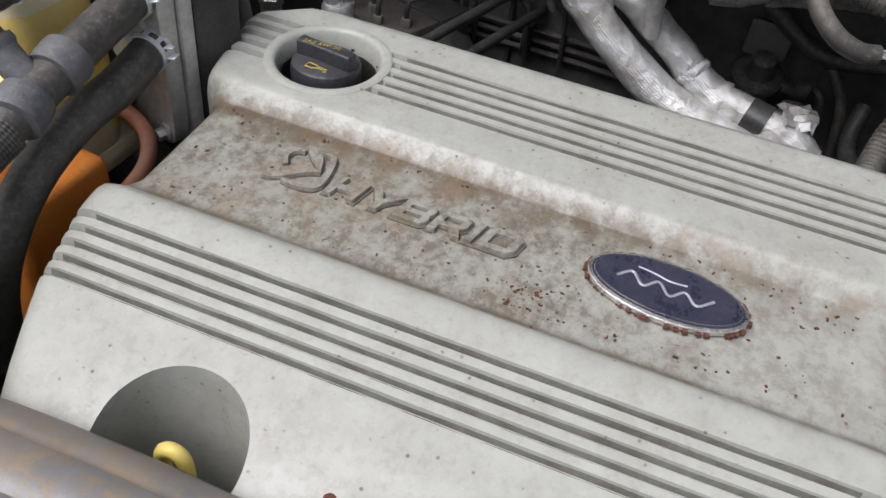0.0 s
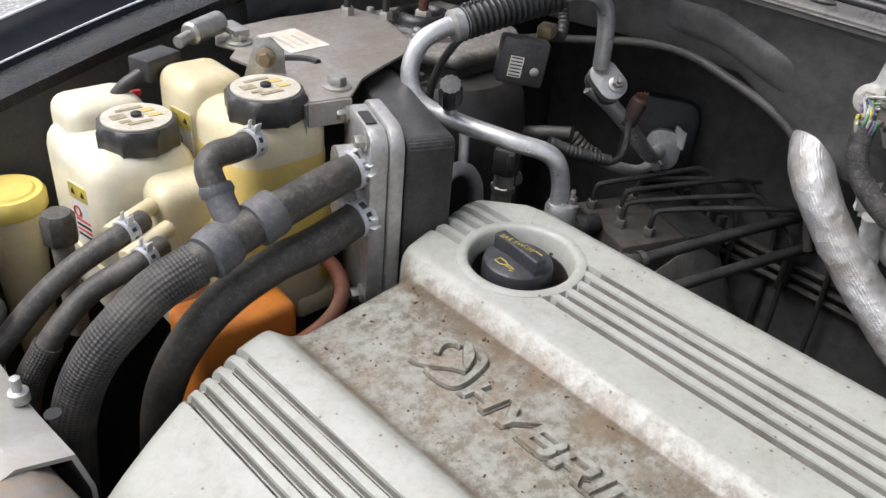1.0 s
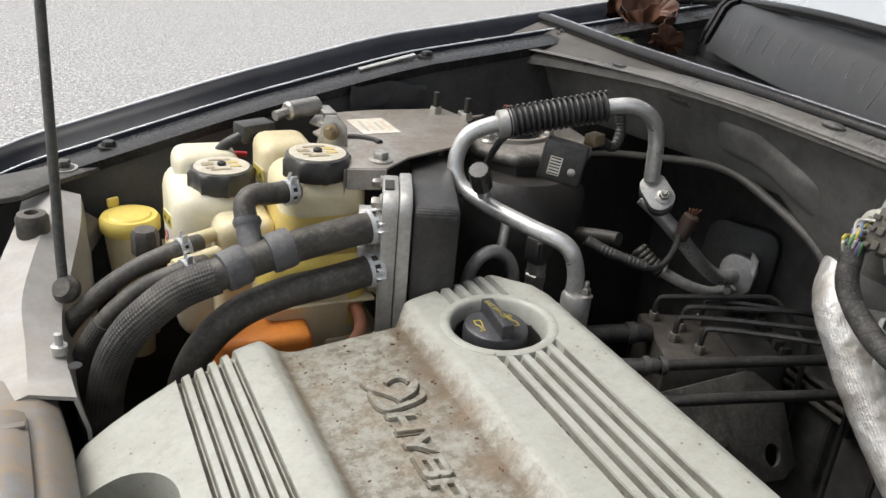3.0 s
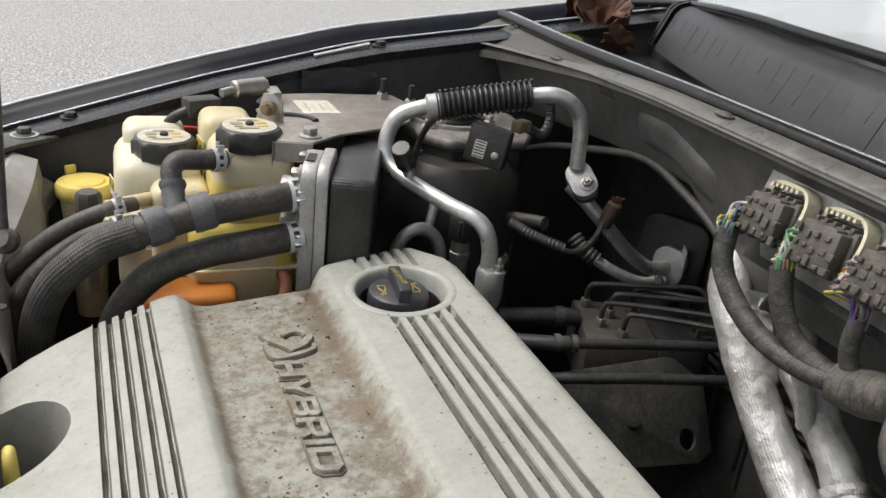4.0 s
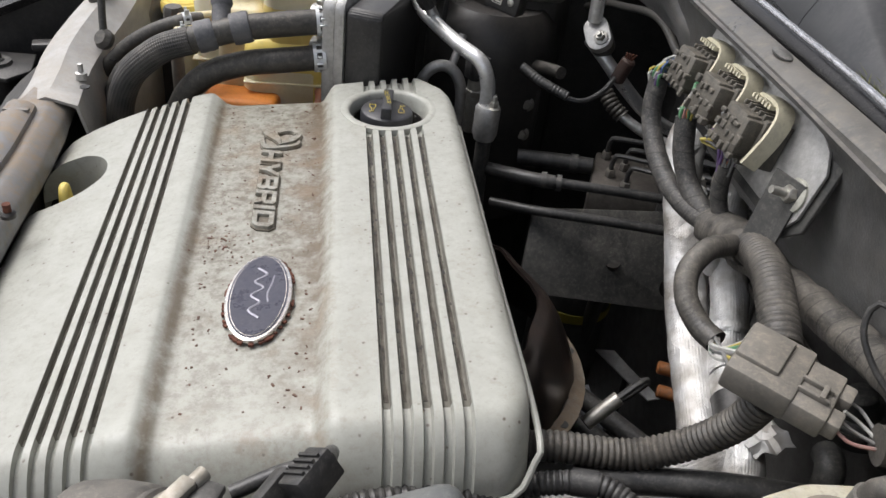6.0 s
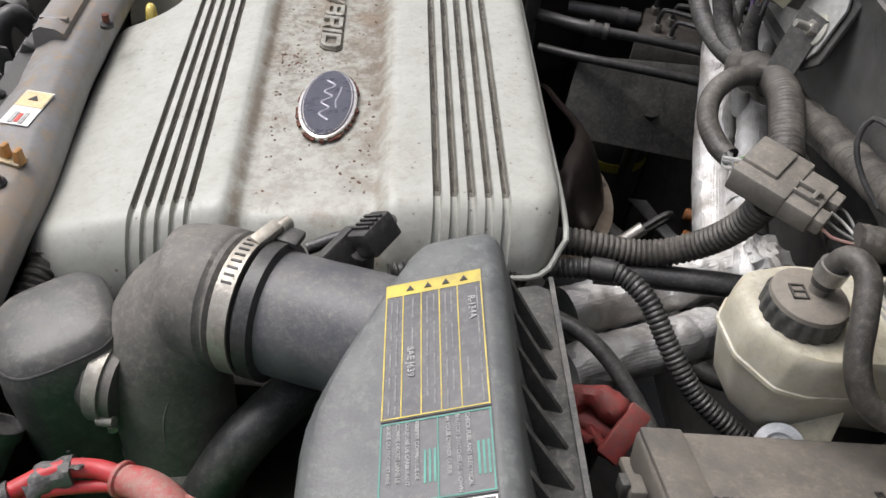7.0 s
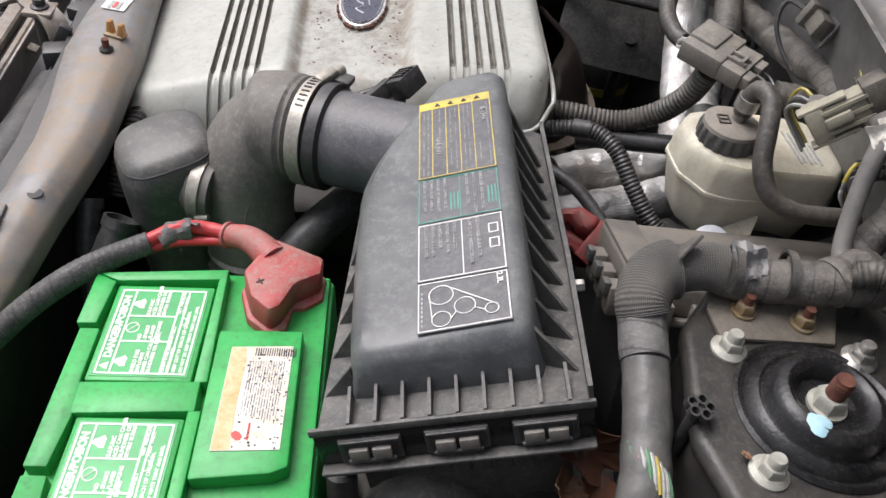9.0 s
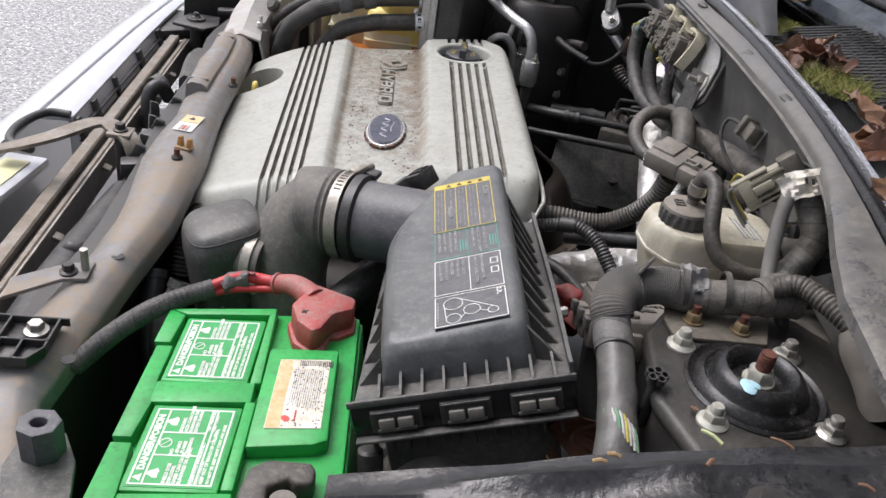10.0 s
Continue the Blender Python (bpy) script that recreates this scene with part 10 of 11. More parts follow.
solo("battery_tray", box((0.015, -0.41, 0.86), (0.20, 0.30, 0.02), None, 0.005), M_PLASTIC, (0.015, -0.41, 0.85), "black plastic battery tray", "battery tray")
for i, (x, y) in enumerate(((0.335, -0.492), (0.372, -0.488), (0.30, -0.462), (0.352, -0.503), (0.31, -0.51))):
    solo("leaf_bit", leaf((x, y, 1.137 if y > -0.5 else 1.14), 0.0026, Euler((0.1, 0.2, i)).to_matrix().to_4x4(), M_LEAF2, 60 + i), M_LEAF2, (x, y, 1.135), "tiny dry leaf fragment on the tower", "leaf bit", "leaf bits")

rng = random.Random(44)
for i in range(16):
    x, d = rng.uniform(0.20, 0.50), rng.uniform(0.712, 0.765)
    p = Vector((x, SIDE[-1] - (d - MID), fender_z(x) - 0.0030))
    a = rng.uniform(0, 3.14)
    q = p + Vector((math.cos(a), math.sin(a), 0.05)) * rng.uniform(0.005, 0.014)
    solo("twig", tube([p, (p + q) / 2 + Vector((0, 0, 0.0012)), q], rng.uniform(0.0006, 0.0013), 6, 0.003), (M_LEAF2, M_TWIG, M_TWIG2)[i % 3], p, "small dry stalk lying on the fender rubber", "twig", "fender litter")
# ================= front of the car =================
sup = thing("radiator_support", (-0.135, 0.1, 0.9), "dusty grey steel radiator support rail with bolts and stickers", "radiator support")


def rail_z(y):
    return lerp_table(y, [(-0.5, 1.012), (-0.3, 1.022), (-0.2, 1.028), (-0.06, 1.044), (0.1, 1.046), (0.35, 1.046), (0.5, 1.04), (0.7, 1.06)])


def rail_x(y):
    return lerp_table(y, [(-0.52, 0.040), (-0.46, 0.012), (-0.38, -0.018), (-0.30, -0.010), (-0.22, -0.003), (-0.136, 0.010), (-0.03, 0.010), (0.0, 0.008), (0.065, 0.001), (0.126, -0.005), (0.20, -0.008), (0.29, -0.010),
                          (0.36, -0.015), (0.45, -0.028), (0.5, -0.034), (0.62, -0.008), (0.70, 0.02)])


def rail_w(y):
    return lerp_table(y, [(-0.5, 0.050), (-0.4, 0.062), (-0.3, 0.055), (-0.2, 0.050), (-0.1, 0.056), (-0.02, 0.066), (0.03, 0.062), (0.10, 0.050), (0.16, 0.052), (0.2, 0.060), (0.3, 0.066), (0.457, 0.050), (0.6, 0.050)])


def rail_row(y):
    """One cross-section of the pressed rail: flat top, rolled edges, short rear lip."""
    w = rail_w(y)
    k1 = 0.022 - 0.68 * w
    prof = ((0.022 - w, -0.045), (0.0195 - w, -0.013), (0.022 - w, -0.0095), (k1 - 0.003, -0.0008), (k1 + 0.002, 0.0006), (0.002, 0.0006), (0.007, -0.0006), (0.017, -0.0085), (0.0195, -0.012), (0.0205, -0.026),
            (0.0185, -0.026), (0.0172, -0.013), (0.006, -0.0045), (k1 + 0.002, -0.0035), (0.0255 - w, -0.013), (0.0240 - w, -0.045))
    return [(-0.135 + rail_x(y) + x, y, rail_z(y) + z) for x, z in prof]


part("rail", swept([rail_row(-0.56 + 0.02 * k) for k in range(64)], True), M_SUPPORT, sup)
part("front_flange", swept([[(-0.135 + rail_x(y) + x, y, rail_z(y) + z) for x, z in ((-0.034, -0.03), (-0.06, -0.034), (-0.06, -0.038), (-0.034, -0.036))] for y in [-0.56 + 0.04 * k for k in range(32)]], True), M_DARK, sup)
part("lower_panel", box((-0.155, 0.1, 0.75), (0.02, 1.2, 0.50), None, 0.004), M_DARK, sup)
rod_ = thing("rail_channel", (-0.15, 0.27, 1.03), "grey folded steel channel fixed on the support rail", "channel cover")
part("cover", swept([[(-0.152 + rail_x(y) + x, y, rail_z(y) + z) for x, z in ((-0.015, -0.012), (-0.013, 0.007), (-0.006, 0.011), (0.006, 0.010), (0.013, 0.006), (0.014, -0.002))] for y in [0.155 + 0.02 * k for k in range(12)]], True), M_SUPPORT, rod_)
for y in (0.175, 0.355):
    part("clip", box((-0.152 + rail_x(y), y, rail_z(y) + 0.009), (0.024, 0.006, 0.004), None, 0.0015), M_SUPPORT, rod_)
for y, dx in ((-0.037, 0.0), (0.185, 0.018)):
    p = (-0.129 + dx + (rail_x(y) if y > 0 else 0), y, rail_z(y))
    st = thing("rail_stud", p, "threaded steel stud on the support rail", "stud", "rail studs")
    part("stud", rod(p, (p[0], p[1], p[2] + 0.012), 0.0032, 10), M_RUST, st)
    part("base", lathe([(0.006, 0), (0.006, 0.003), (0.004, 0.005)], Matrix.Translation(p), 14), M_DARK, st)
cy = thing("tan_clip", (-0.128, -0.012, 1.044), "amber plastic clip with two prongs on the rail", "clip")
for dx, dy in ((-0.005, 0.003), (0.006, -0.002)):
    part("prong", prism([(-0.0035, 0.0), (0.0035, 0.0), (0.0025, 0.012), (-0.0005, 0.013)], -0.003, 0.003, axes((-0.128 + dx, -0.012 + dy, 1.046), (0.9, -0.3, 0), (0, 0, 1)), 0.0005), mat("amber_plastic", (0.5, 0.24, 0.05), (0.4, 0.18, 0.04), 0.4, dust=0.2), cy)
part("base", box((-0.128, -0.012, 1.0465), (0.018, 0.011, 0.003), Matrix.Rotation(-0.3, 4, "Z"), 0.0008), M_GOLD, cy)
sk = thing("fan_sticker", (-0.122, 0.055, 1.045), "white and orange warning sticker on the rail", "sticker")
sm = axes((-0.140, 0.052, 1.0468), (1, -0.12, 0), (0.12, 1, 0))
part("sheet", box((0, 0, 0), (0.022, 0.045, 0.0006), sm), M_WHITE, sk)
part("head", box((0, 0.011, 0.0005), (0.021, 0.020, 0.0006), sm), mat("faded_orange_print", (0.78, 0.50, 0.20), (0.72, 0.55, 0.34), 0.5, scale=160, bump=0.0, dust=0.2), sk, "orange warning head")
part("sign", prism([(-0.004, 0.009), (0.004, 0.009), (0, 0.016)], 0.0008, 0.0012, sm), M_BLACK, sk)
for k in range(3):
    part("printed_bar", box((-0.004 + 0.004 * k, -0.014, 0.0005), (0.003, 0.014 - 0.003 * (k % 2), 0.0006), sm), M_PRRED if k == 1 else M_PRINT, sk)
for x, y in ((-0.134, -0.21), (-0.118, 0.52), (-0.126, -0.345)):
    part("hole", lathe([(0.0055, 0), (0.0055, 0.0008)], Matrix.Translation((x, y, rail_z(y) - 0.0002)), 16), M_BLACK, sup)
tr = thing("rail_bracket", (-0.16, -0.24, 1.01), "steel bracket with bolt and stud on the support", "bracket")
part("plate", prism([(-0.205, -0.262), (-0.17, -0.232), (-0.148, -0.225), (-0.146, -0.252), (-0.165, -0.256), (-0.20, -0.29)], 1.026, 1.030, None, 0.001), M_SUPPORT, tr)
flange_bolt((-0.163, -0.246, 1.030), (0, 0, 1), 0.009, tr, M_DARK)
part("stud", rod((-0.152, -0.238, 1.03), (-0.152, -0.238, 1.05), 0.0035, 10), M_ZINC, tr)
lc = thing("rail_latch", (-0.16, -0.33, 1.0), "black plastic clip tray with cells and zinc nut on the support", "clip tray")
lm_ = axes((-0.166, -0.338, 1.0265), (0.96, 0.05, 0), (-0.05, 0.96, 0))
part("tray", prism([(-0.03, -0.026), (0.016, -0.026), (0.024, -0.012), (0.024, 0.024), (-0.03, 0.024)], -0.004, 0.0, lm_, 0.001), M_PLASTIC, lc)
for a_, c_ in (((-0.03, -0.026), (0.016, -0.026)), ((0.016, -0.026), (0.024, -0.012)), ((0.024, -0.012), (0.024, 0.024)), ((-0.03, 0.024), (0.030, 0.024)), ((-0.03, -0.004), (0.024, -0.004)), ((-0.010, -0.026), (-0.010, -0.004)), ((0.006, -0.026), (0.006, -0.004)), ((-0.012, -0.004), (-0.012, 0.024))):
    d_ = Vector((c_[0] - a_[0], c_[1] - a_[1], 0))
    mid_ = Vector(((a_[0] + c_[0]) / 2, (a_[1] + c_[1]) / 2, 0.003))
    part("cell_wall", box((0, 0, 0), (d_.length + 0.002, 0.0022, 0.0075), lm_ @ Matrix.Translation(mid_) @ Matrix.Rotation(math.atan2(d_.y, d_.x), 4, "Z"), 0.0005, 1), M_PLASTIC, lc)
flange_bolt((-0.157, -0.325, 1.0275), (0, 0, 1), 0.011, lc)
hs = thing("hood_stop", (-0.108, -0.440, 0.99), "dark rubber hood stop on a bent bracket of the support", "hood stop")
part("stop", relief([[(0.0145 * math.cos(a), 0.0135 * math.sin(a)) for a in [2 * math.pi * j / 7 + 0.3 for j in range(7)]], [(0.0052 * math.cos(a), 0.0045 * math.sin(a)) for a in [0.63 * j for j in range(10)]]], -0.016, 0.013, Matrix.Translation((-0.105, -0.440, 1.036)), 0.0015), M_TEE, hs)
part("foot", prism([(-0.125, -0.425), (-0.098, -0.420), (-0.082, -0.445), (-0.070, -0.49), (-0.066, -0.55), (-0.105, -0.55), (-0.112, -0.49), (-0.126, -0.455)], 1.016, 1.022, None, 0.002), M_PLASTIC2, hs)
part("slot", lathe([(0.006, 0), (0.006, 0.001)], Matrix.Translation((-0.092, -0.487, 1.0217)), 16), M_BLACK, hs)

# condenser, hoses and grille in front of the rail
cn = thing("condenser", (-0.235, 0.1, 0.85), "dark radiator condenser with long metal tank edges", "condenser")
part("core", box((-0.215, 0.1, 0.80), (0.03, 0.95, 0.30), None, 0.003), M_DARK, cn)
def strip_x(y):
    """The condenser's long edges run a little askew to the rail."""
    return -0.016 - 0.045 * (y - 0.1)


def edge_strip(name, x0, x1, z0, z1, material, label=""):
    ys_ = [-0.40 + 0.07 * k for k in range(15)]
    rows = [[(x + strip_x(y), y, z) for x, z in ((x0, z0), (x0, z1 - 0.002), (x0 + 0.002, z1), (x1 - 0.002, z1), (x1, z1 - 0.002), (x1, z0))] for y in ys_]
    return part(name, swept(rows, True), material, cn, label)


M_STEELDIRT = mat("brown_stained_steel", (0.27, 0.25, 0.22), (0.15, 0.13, 0.105), 0.4, 0.3, scale=60, dust=0.45, dustc=(0.23, 0.18, 0.125))
edge_strip("top_tank", -0.279, -0.262, 0.930, 0.970, M_STEELDIRT)
edge_strip("edge_strip", -0.2605, -0.2565, 0.930, 0.962, M_PLASTIC)
edge_strip("edge_strip", -0.2555, -0.2475, 0.930, 0.966, M_STEELDIRT, "brown stained steel edge")
edge_strip("edge_strip", -0.2460, -0.2440, 0.930, 0.9665, M_PLATE, "thin bare steel edge")
for k in range(5):
    y = -0.25 + 0.17 * k
    part("tab", box((-0.2385 + strip_x(y), y, 0.955), (0.010, 0.012, 0.004), Matrix.Rotation(0.4, 4, "Y"), 0.0006), M_STEELDIRT, cn)
for k, (x, y0, y1, z, r) in enumerate(((-0.205, -0.33, 0.02, 0.955, 0.024), (-0.205, 0.04, 0.20, 0.95, 0.020), (-0.20, 0.22, 0.48, 0.955, 0.016))):
    fn = thing("radiator_tank", (x, (y0 + y1) / 2, z - 0.05), "black rounded radiator end tank section", "radiator tank", "radiator tanks")
    part("shell", tube([(x, y0, z), (x - 0.005, (y0 + y1) / 2, z + 0.004), (x, y1, z)], r, 20, 0.02), M_PLASTIC, fn)
    part("saddle", tube([(x - r, (y0 + y1) / 2 + 0.02, z - 0.01), (x, (y0 + y1) / 2 + 0.02, z + r + 0.003), (x + r, (y0 + y1) / 2 + 0.02, z - 0.01)], 0.008, 10, 0.006), M_PLASTIC, fn)
for k in range(7):
    y = 0.02 + 0.075 * k
    mb = thing("fan_bracket", (-0.185, y, 0.97), "black plastic bracket between rail and radiator", "bracket", "radiator brackets")
    part("arm", box((-0.190, y, 1.0), (0.040, 0.022, 0.016), Matrix.Rotation(0.3 * (-1) ** k, 4, "Z"), 0.003), M_PLASTIC, mb)
    part("tooth", box((-0.197, y + 0.016, 1.008), (0.012, 0.008, 0.026), Matrix.Rotation(0.5, 4, "Y"), 0.002), M_PLASTIC, mb)
    part("foot", box((-0.195, y, 0.975), (0.02, 0.015, 0.05), None, 0.003), M_PLASTIC, mb)
gb = thing("grille_brace", (-0.25, 0.07, 0.98), "bent grey steel brace bolted above the condenser", "brace")
BR = [(-0.345, 0.012, 1.004), (-0.318, 0.016, 1.012), (-0.288, 0.034, 1.019), (-0.262, 0.070, 1.022), (-0.244, 0.078, 1.022), (-0.230, 0.064, 1.022), (-0.212, 0.052, 1.020), (-0.200, 0.040, 1.006), (-0.196, 0.034, 0.97)]
line, _ = spline(BR, 0.006)
rows_ = []
for i, q in enumerate(line):
    t_ = line[min(i + 1, len(line) - 1)] - line[max(i - 1, 0)]
    n_ = Vector((-t_.y, t_.x, 0)).normalized() * 0.011
    up_ = Vector((0, 0, 0.0022))
    rows_.append([q - n_ - up_, q - n_ + up_, q + n_ + up_, q + n_ - up_])
part("arm", swept(rows_, True), M_STEELDIRT, gb, "flat bent steel arm")
part("pad", box((-0.222, 0.058, 1.021), (0.028, 0.026, 0.006), None, 0.002), M_STEELDIRT, gb)
flange_bolt((-0.222, 0.058, 1.024), (0, 0, 1), 0.010, gb, M_DARK)
part("post", rod((-0.222, 0.058, 0.93), (-0.222, 0.058, 1.02), 0.008), M_DARK, gb)
lb = thing("latch_brace", (-0.21, 0.40, 1.0), "black steel hood latch bracket with nuts", "latch bracket")
part("plate", prism([(-0.302, 0.548), (-0.245, 0.532), (-0.226, 0.560), (-0.235, 0.610), (-0.290, 0.612)], 0.998, 1.004, None, 0.002), M_PLASTIC, lb)
part("boss", lathe([(0.016, 0), (0.015, 0.005), (0, 0.006)], Matrix.Translation((-0.268, 0.575, 1.003)), 24), M_PLASTIC2, lb)
flange_bolt((-0.268, 0.575, 1.008), (0, 0, 1), 0.009, lb, M_PLASTIC2)
part("cross_arm", box((-0.205, 0.625, 1.012), (0.075, 0.020, 0.010), Matrix.Rotation(0.25, 4, "Z"), 0.003), M_PLASTIC, lb)
part("post", rod((-0.268, 0.575, 0.9), (-0.268, 0.575, 1.0), 0.012), M_DARK, lb)
sd = thing("fan_shroud", (-0.225, 0.40, 0.93), "black moulded fan shroud edge with ring and ribs", "fan shroud")
part("wall", swept([[(-0.222 - 0.012 * k / 5 + x, 0.34 + 0.026 * k, z + 0.012 * math.sin(math.pi * k / 5)) for x, z in ((-0.014, 0.93), (-0.012, 0.985), (-0.004, 0.992), (0.010, 0.990), (0.012, 0.93))] for k in range(6)], True), M_PLASTIC2, sd)
part("ring", band((-0.252, 0.302, 0.985), (0.5, 1, 0.2), 0.014, 0.014, 0.003), M_PLASTIC2, sd)
part("duct", tube([(-0.255, 0.255, 0.94), (-0.254, 0.262, 0.985), (-0.242, 0.275, 0.998), (-0.232, 0.285, 0.975)], 0.010, 14, 0.005), M_PLASTIC, sd)
for k in range(4):
    part("rib", prism([(0, 0), (0.020, 0), (0.014, 0.034), (0.004, 0.038)], -0.003, 0.003, axes((-0.235 + 0.012 * k, 0.20 - 0.045 * k, 0.965), (0.8, 0.6, 0), (0, 0.1, 1)), 0.001), M_PLASTIC2, sd)
pl_ = part("plug", box((-0.196, 0.245, 0.996), (0.020, 0.030, 0.022), Matrix.Rotation(0.2, 4, "Z"), 0.003), M_PLASTIC2, sd, "grey ribbed plug")
for k in range(3):
    part("groove", box((-0.203 + 0.006 * k, 0.245, 1.0075), (0.0018, 0.024, 0.001), Matrix.Rotation(0.2, 4, "Z")), M_BLACK, pl_)
M_SILVER = mat("silver_car_paint", (0.62, 0.63, 0.65), (0.56, 0.57, 0.59), 0.3, 0.3, scale=30, bump=0.0, coat=0.6, dust=0.1, dustc=(0.4, 0.4, 0.4))
gr = thing("front_grille", (-0.34, 0.2, 0.85), "silver front grille and bumper top seen from behind", "grille")
ys_ = [-0.55 + 0.05 * k for k in range(28)]


def sweep_back(y):
    """The nose falls away towards its corners."""
    return 0.10 * max(0.0, abs(y - MID) - 0.35) ** 2


part("bumper_skin", swept([[(x + sweep_back(y), y, 0.985 + z) for x, z in ((-0.366, -0.006), (-0.368, 0.0), (-0.376, 0.002), (-0.398, -0.004), (-0.414, -0.018), (-0.425, -0.05), (-0.435, -0.13), (-0.44, -0.45), (-0.43, -0.45), (-0.415, -0.06), (-0.39, -0.015))] for y in ys_], True), M_SILVER, gr)
part("top_band", swept([[(x + sweep_back(y), y, 0.985 + z) for x, z in ((-0.3645, -0.010), (-0.3645, -0.002), (-0.360, 0.001), (-0.336 - 0.037 * (y - 0.2), 0.002), (-0.324 - 0.037 * (y - 0.2), -0.002), (-0.324 - 0.037 * (y - 0.2), -0.008), (-0.355, -0.010))] for y in [0.165 + 0.04 * k for k in range(16)]], True), M_SILVER, gr)


def band_x(y):
    """The header's rear edge."""
    return -0.324 - 0.037 * (y - 0.2)


WIN = [0.165 + 0.03 * k for k in range(15)]
# silver backing added and tilted to the sky, so the slots look bright
part("bright_backing", swept([[(band_x(y) + x, y, z) for x, z in ((-0.006, 0.979), (0.0, 0.979), (0.014, 0.925), (-0.006, 0.925))] for y in WIN], True), M_SILVER, gr, "added silver backing for the brightness in the openings")
for z in (0.964, 0.950, 0.936):
    part("grille_bar", swept([[(band_x(y) + 0.004 + x, y, z + dz) for x, dz in ((-0.006 + 0.26 * (0.979 - z), -0.0012), (-0.006 + 0.26 * (0.979 - z), 0.0012), (0.002 + 0.26 * (0.979 - z), 0.0015), (0.002 + 0.26 * (0.979 - z), -0.0008))] for y in WIN], True), M_PLASTIC, gr)
for y, w in ((0.175, 0.016), (0.238, 0.018), (0.330, 0.012), (0.455, 0.022), (0.57, 0.02)):
    part("grille_post", box((0, 0, 0), (0.008, w * 0.8, 0.058), Matrix.Translation((band_x(y) + 0.009, y, 0.951)) @ Matrix.Rotation(-0.25, 4, "Y"), 0.002), M_PLASTIC, gr)
part("inner_bar", box((-0.322, 0.36, 0.900), (0.012, 0.62, 0.05), Matrix.Rotation(0.0, 4, "Z"), 0.003), M_PLASTIC, gr)
part("corner_cover", prism([(-0.37, 0.60), (-0.33, 0.58), (-0.27, 0.62), (-0.26, 0.70), (-0.36, 0.72)], 0.955, 0.975, None, 0.004), M_PLASTIC, gr)
part("lower_band", box((-0.340, -0.12, 0.982), (0.05, 0.32, 0.012), Matrix.Rotation(-0.10, 4, "Z"), 0.004), M_SILVER, gr)
part("yellow_sticker", box((-0.336, -0.06, 0.9888), (0.03, 0.16, 0.0012), Matrix.Rotation(-0.10, 4, "Z")), mat("pale_yellow_paper", (0.72, 0.70, 0.40), (0.66, 0.63, 0.36), 0.5, bump=0), gr, "pale yellow sticker")
part("trim_hook", tube([(-0.325, 0.165, 0.986), (-0.352, 0.160, 0.988), (-0.366, 0.125, 0.988), (-0.366, 0.09, 0.988), (-0.354, 0.062, 0.988), (-0.326, 0.052, 0.988)], 0.0055, 10), M_PLASTIC, gr)

# --- passenger front corner: inner panel, hood prop rod, stop
M_PANEL = mat("grey_painted_panel", (0.42, 0.415, 0.40), (0.32, 0.312, 0.295), 0.32, scale=40, bump=0.06, dust=0.45, dustc=(0.38, 0.34, 0.285))
fc = thing("corner_panel", (-0.14, 0.56, 0.9), "dusty grey painted corner panel by the headlamp", "corner panel")
cpts = [[(-0.155, 0.40, 1.048), (-0.138, 0.46, 1.052), (-0.128, 0.52, 1.060), (-0.118, 0.58, 1.075), (-0.105, 0.64, 1.088), (-0.100, 0.70, 1.092)],
        [(-0.125, 0.40, 1.040), (-0.112, 0.46, 1.042), (-0.100, 0.52, 1.046), (-0.090, 0.58, 1.058), (-0.080, 0.64, 1.075), (-0.078, 0.70, 1.085)],
        [(-0.118, 0.40, 1.010), (-0.106, 0.46, 1.005), (-0.094, 0.52, 1.005), (-0.085, 0.58, 1.015), (-0.076, 0.64, 1.03), (-0.074, 0.70, 1.04)],
        [(-0.118, 0.40, 0.90), (-0.106, 0.46, 0.90), (-0.094, 0.52, 0.90), (-0.085, 0.58, 0.90), (-0.076, 0.64, 0.90), (-0.074, 0.70, 0.90)]]
cpts = [[(x - 0.033 * min(1.0, max(0.0, (y - 0.4) / 0.1)), y, z) for x, y, z in row] for row in cpts]
cpts = [[(x - 0.03, y, z - 0.012) for x, y, z in cpts[0]]] + cpts
cb = swept([spline(row, 0.012)[0][:26] for row in cpts])
bmesh.ops.solidify(cb, geom=list(cb.faces), thickness=0.003)
part("panel", cb, M_PANEL, fc)
part("rubber_stop", lathe([(0.012, 1.072), (0.014, 1.076), (0.014, 1.092), (0.012, 1.096), (0.006, 1.097), (0.005, 1.092), (0, 1.092)], Matrix.Translation((-0.152, 0.615, 0)), 24), M_RUBBER, fc, "black rubber hood stop")
part("hole", lathe([(0.005, 0), (0.005, 0.001)], Matrix.Translation((-0.125, 0.43, 1.047)), 16), M_BLACK, fc)
part("valve_stub", lathe([(0.006, 1.045), (0.006, 1.052), (0.003, 1.053), (0.003, 1.062), (0, 1.063)], Matrix.Translation((-0.135, 0.455, 0)), 12), M_ALU, fc)
hp = thing("hood_prop_rod", (-0.126, 0.535, 1.05), "thin steel hood prop rod in its rubber socket", "prop rod")
part("rod", tube([(-0.130, 0.535, 1.066), (-0.130, 0.537, 1.08), (-0.129, 0.545, 1.12), (-0.118, 0.605, 1.45), (-0.094, 0.69, 1.90), (-0.086, 0.72, 2.07)], 0.0042, 10, 0.02), M_PLASTIC2, hp)
part("socket", lathe([(0.011, 0), (0.012, 0.006), (0.008, 0.012), (0.0, 0.012)], aim((-0.126, 0.532, 1.058), (-0.5, -0.6, 0.6)), 18), M_RUBBER, hp)
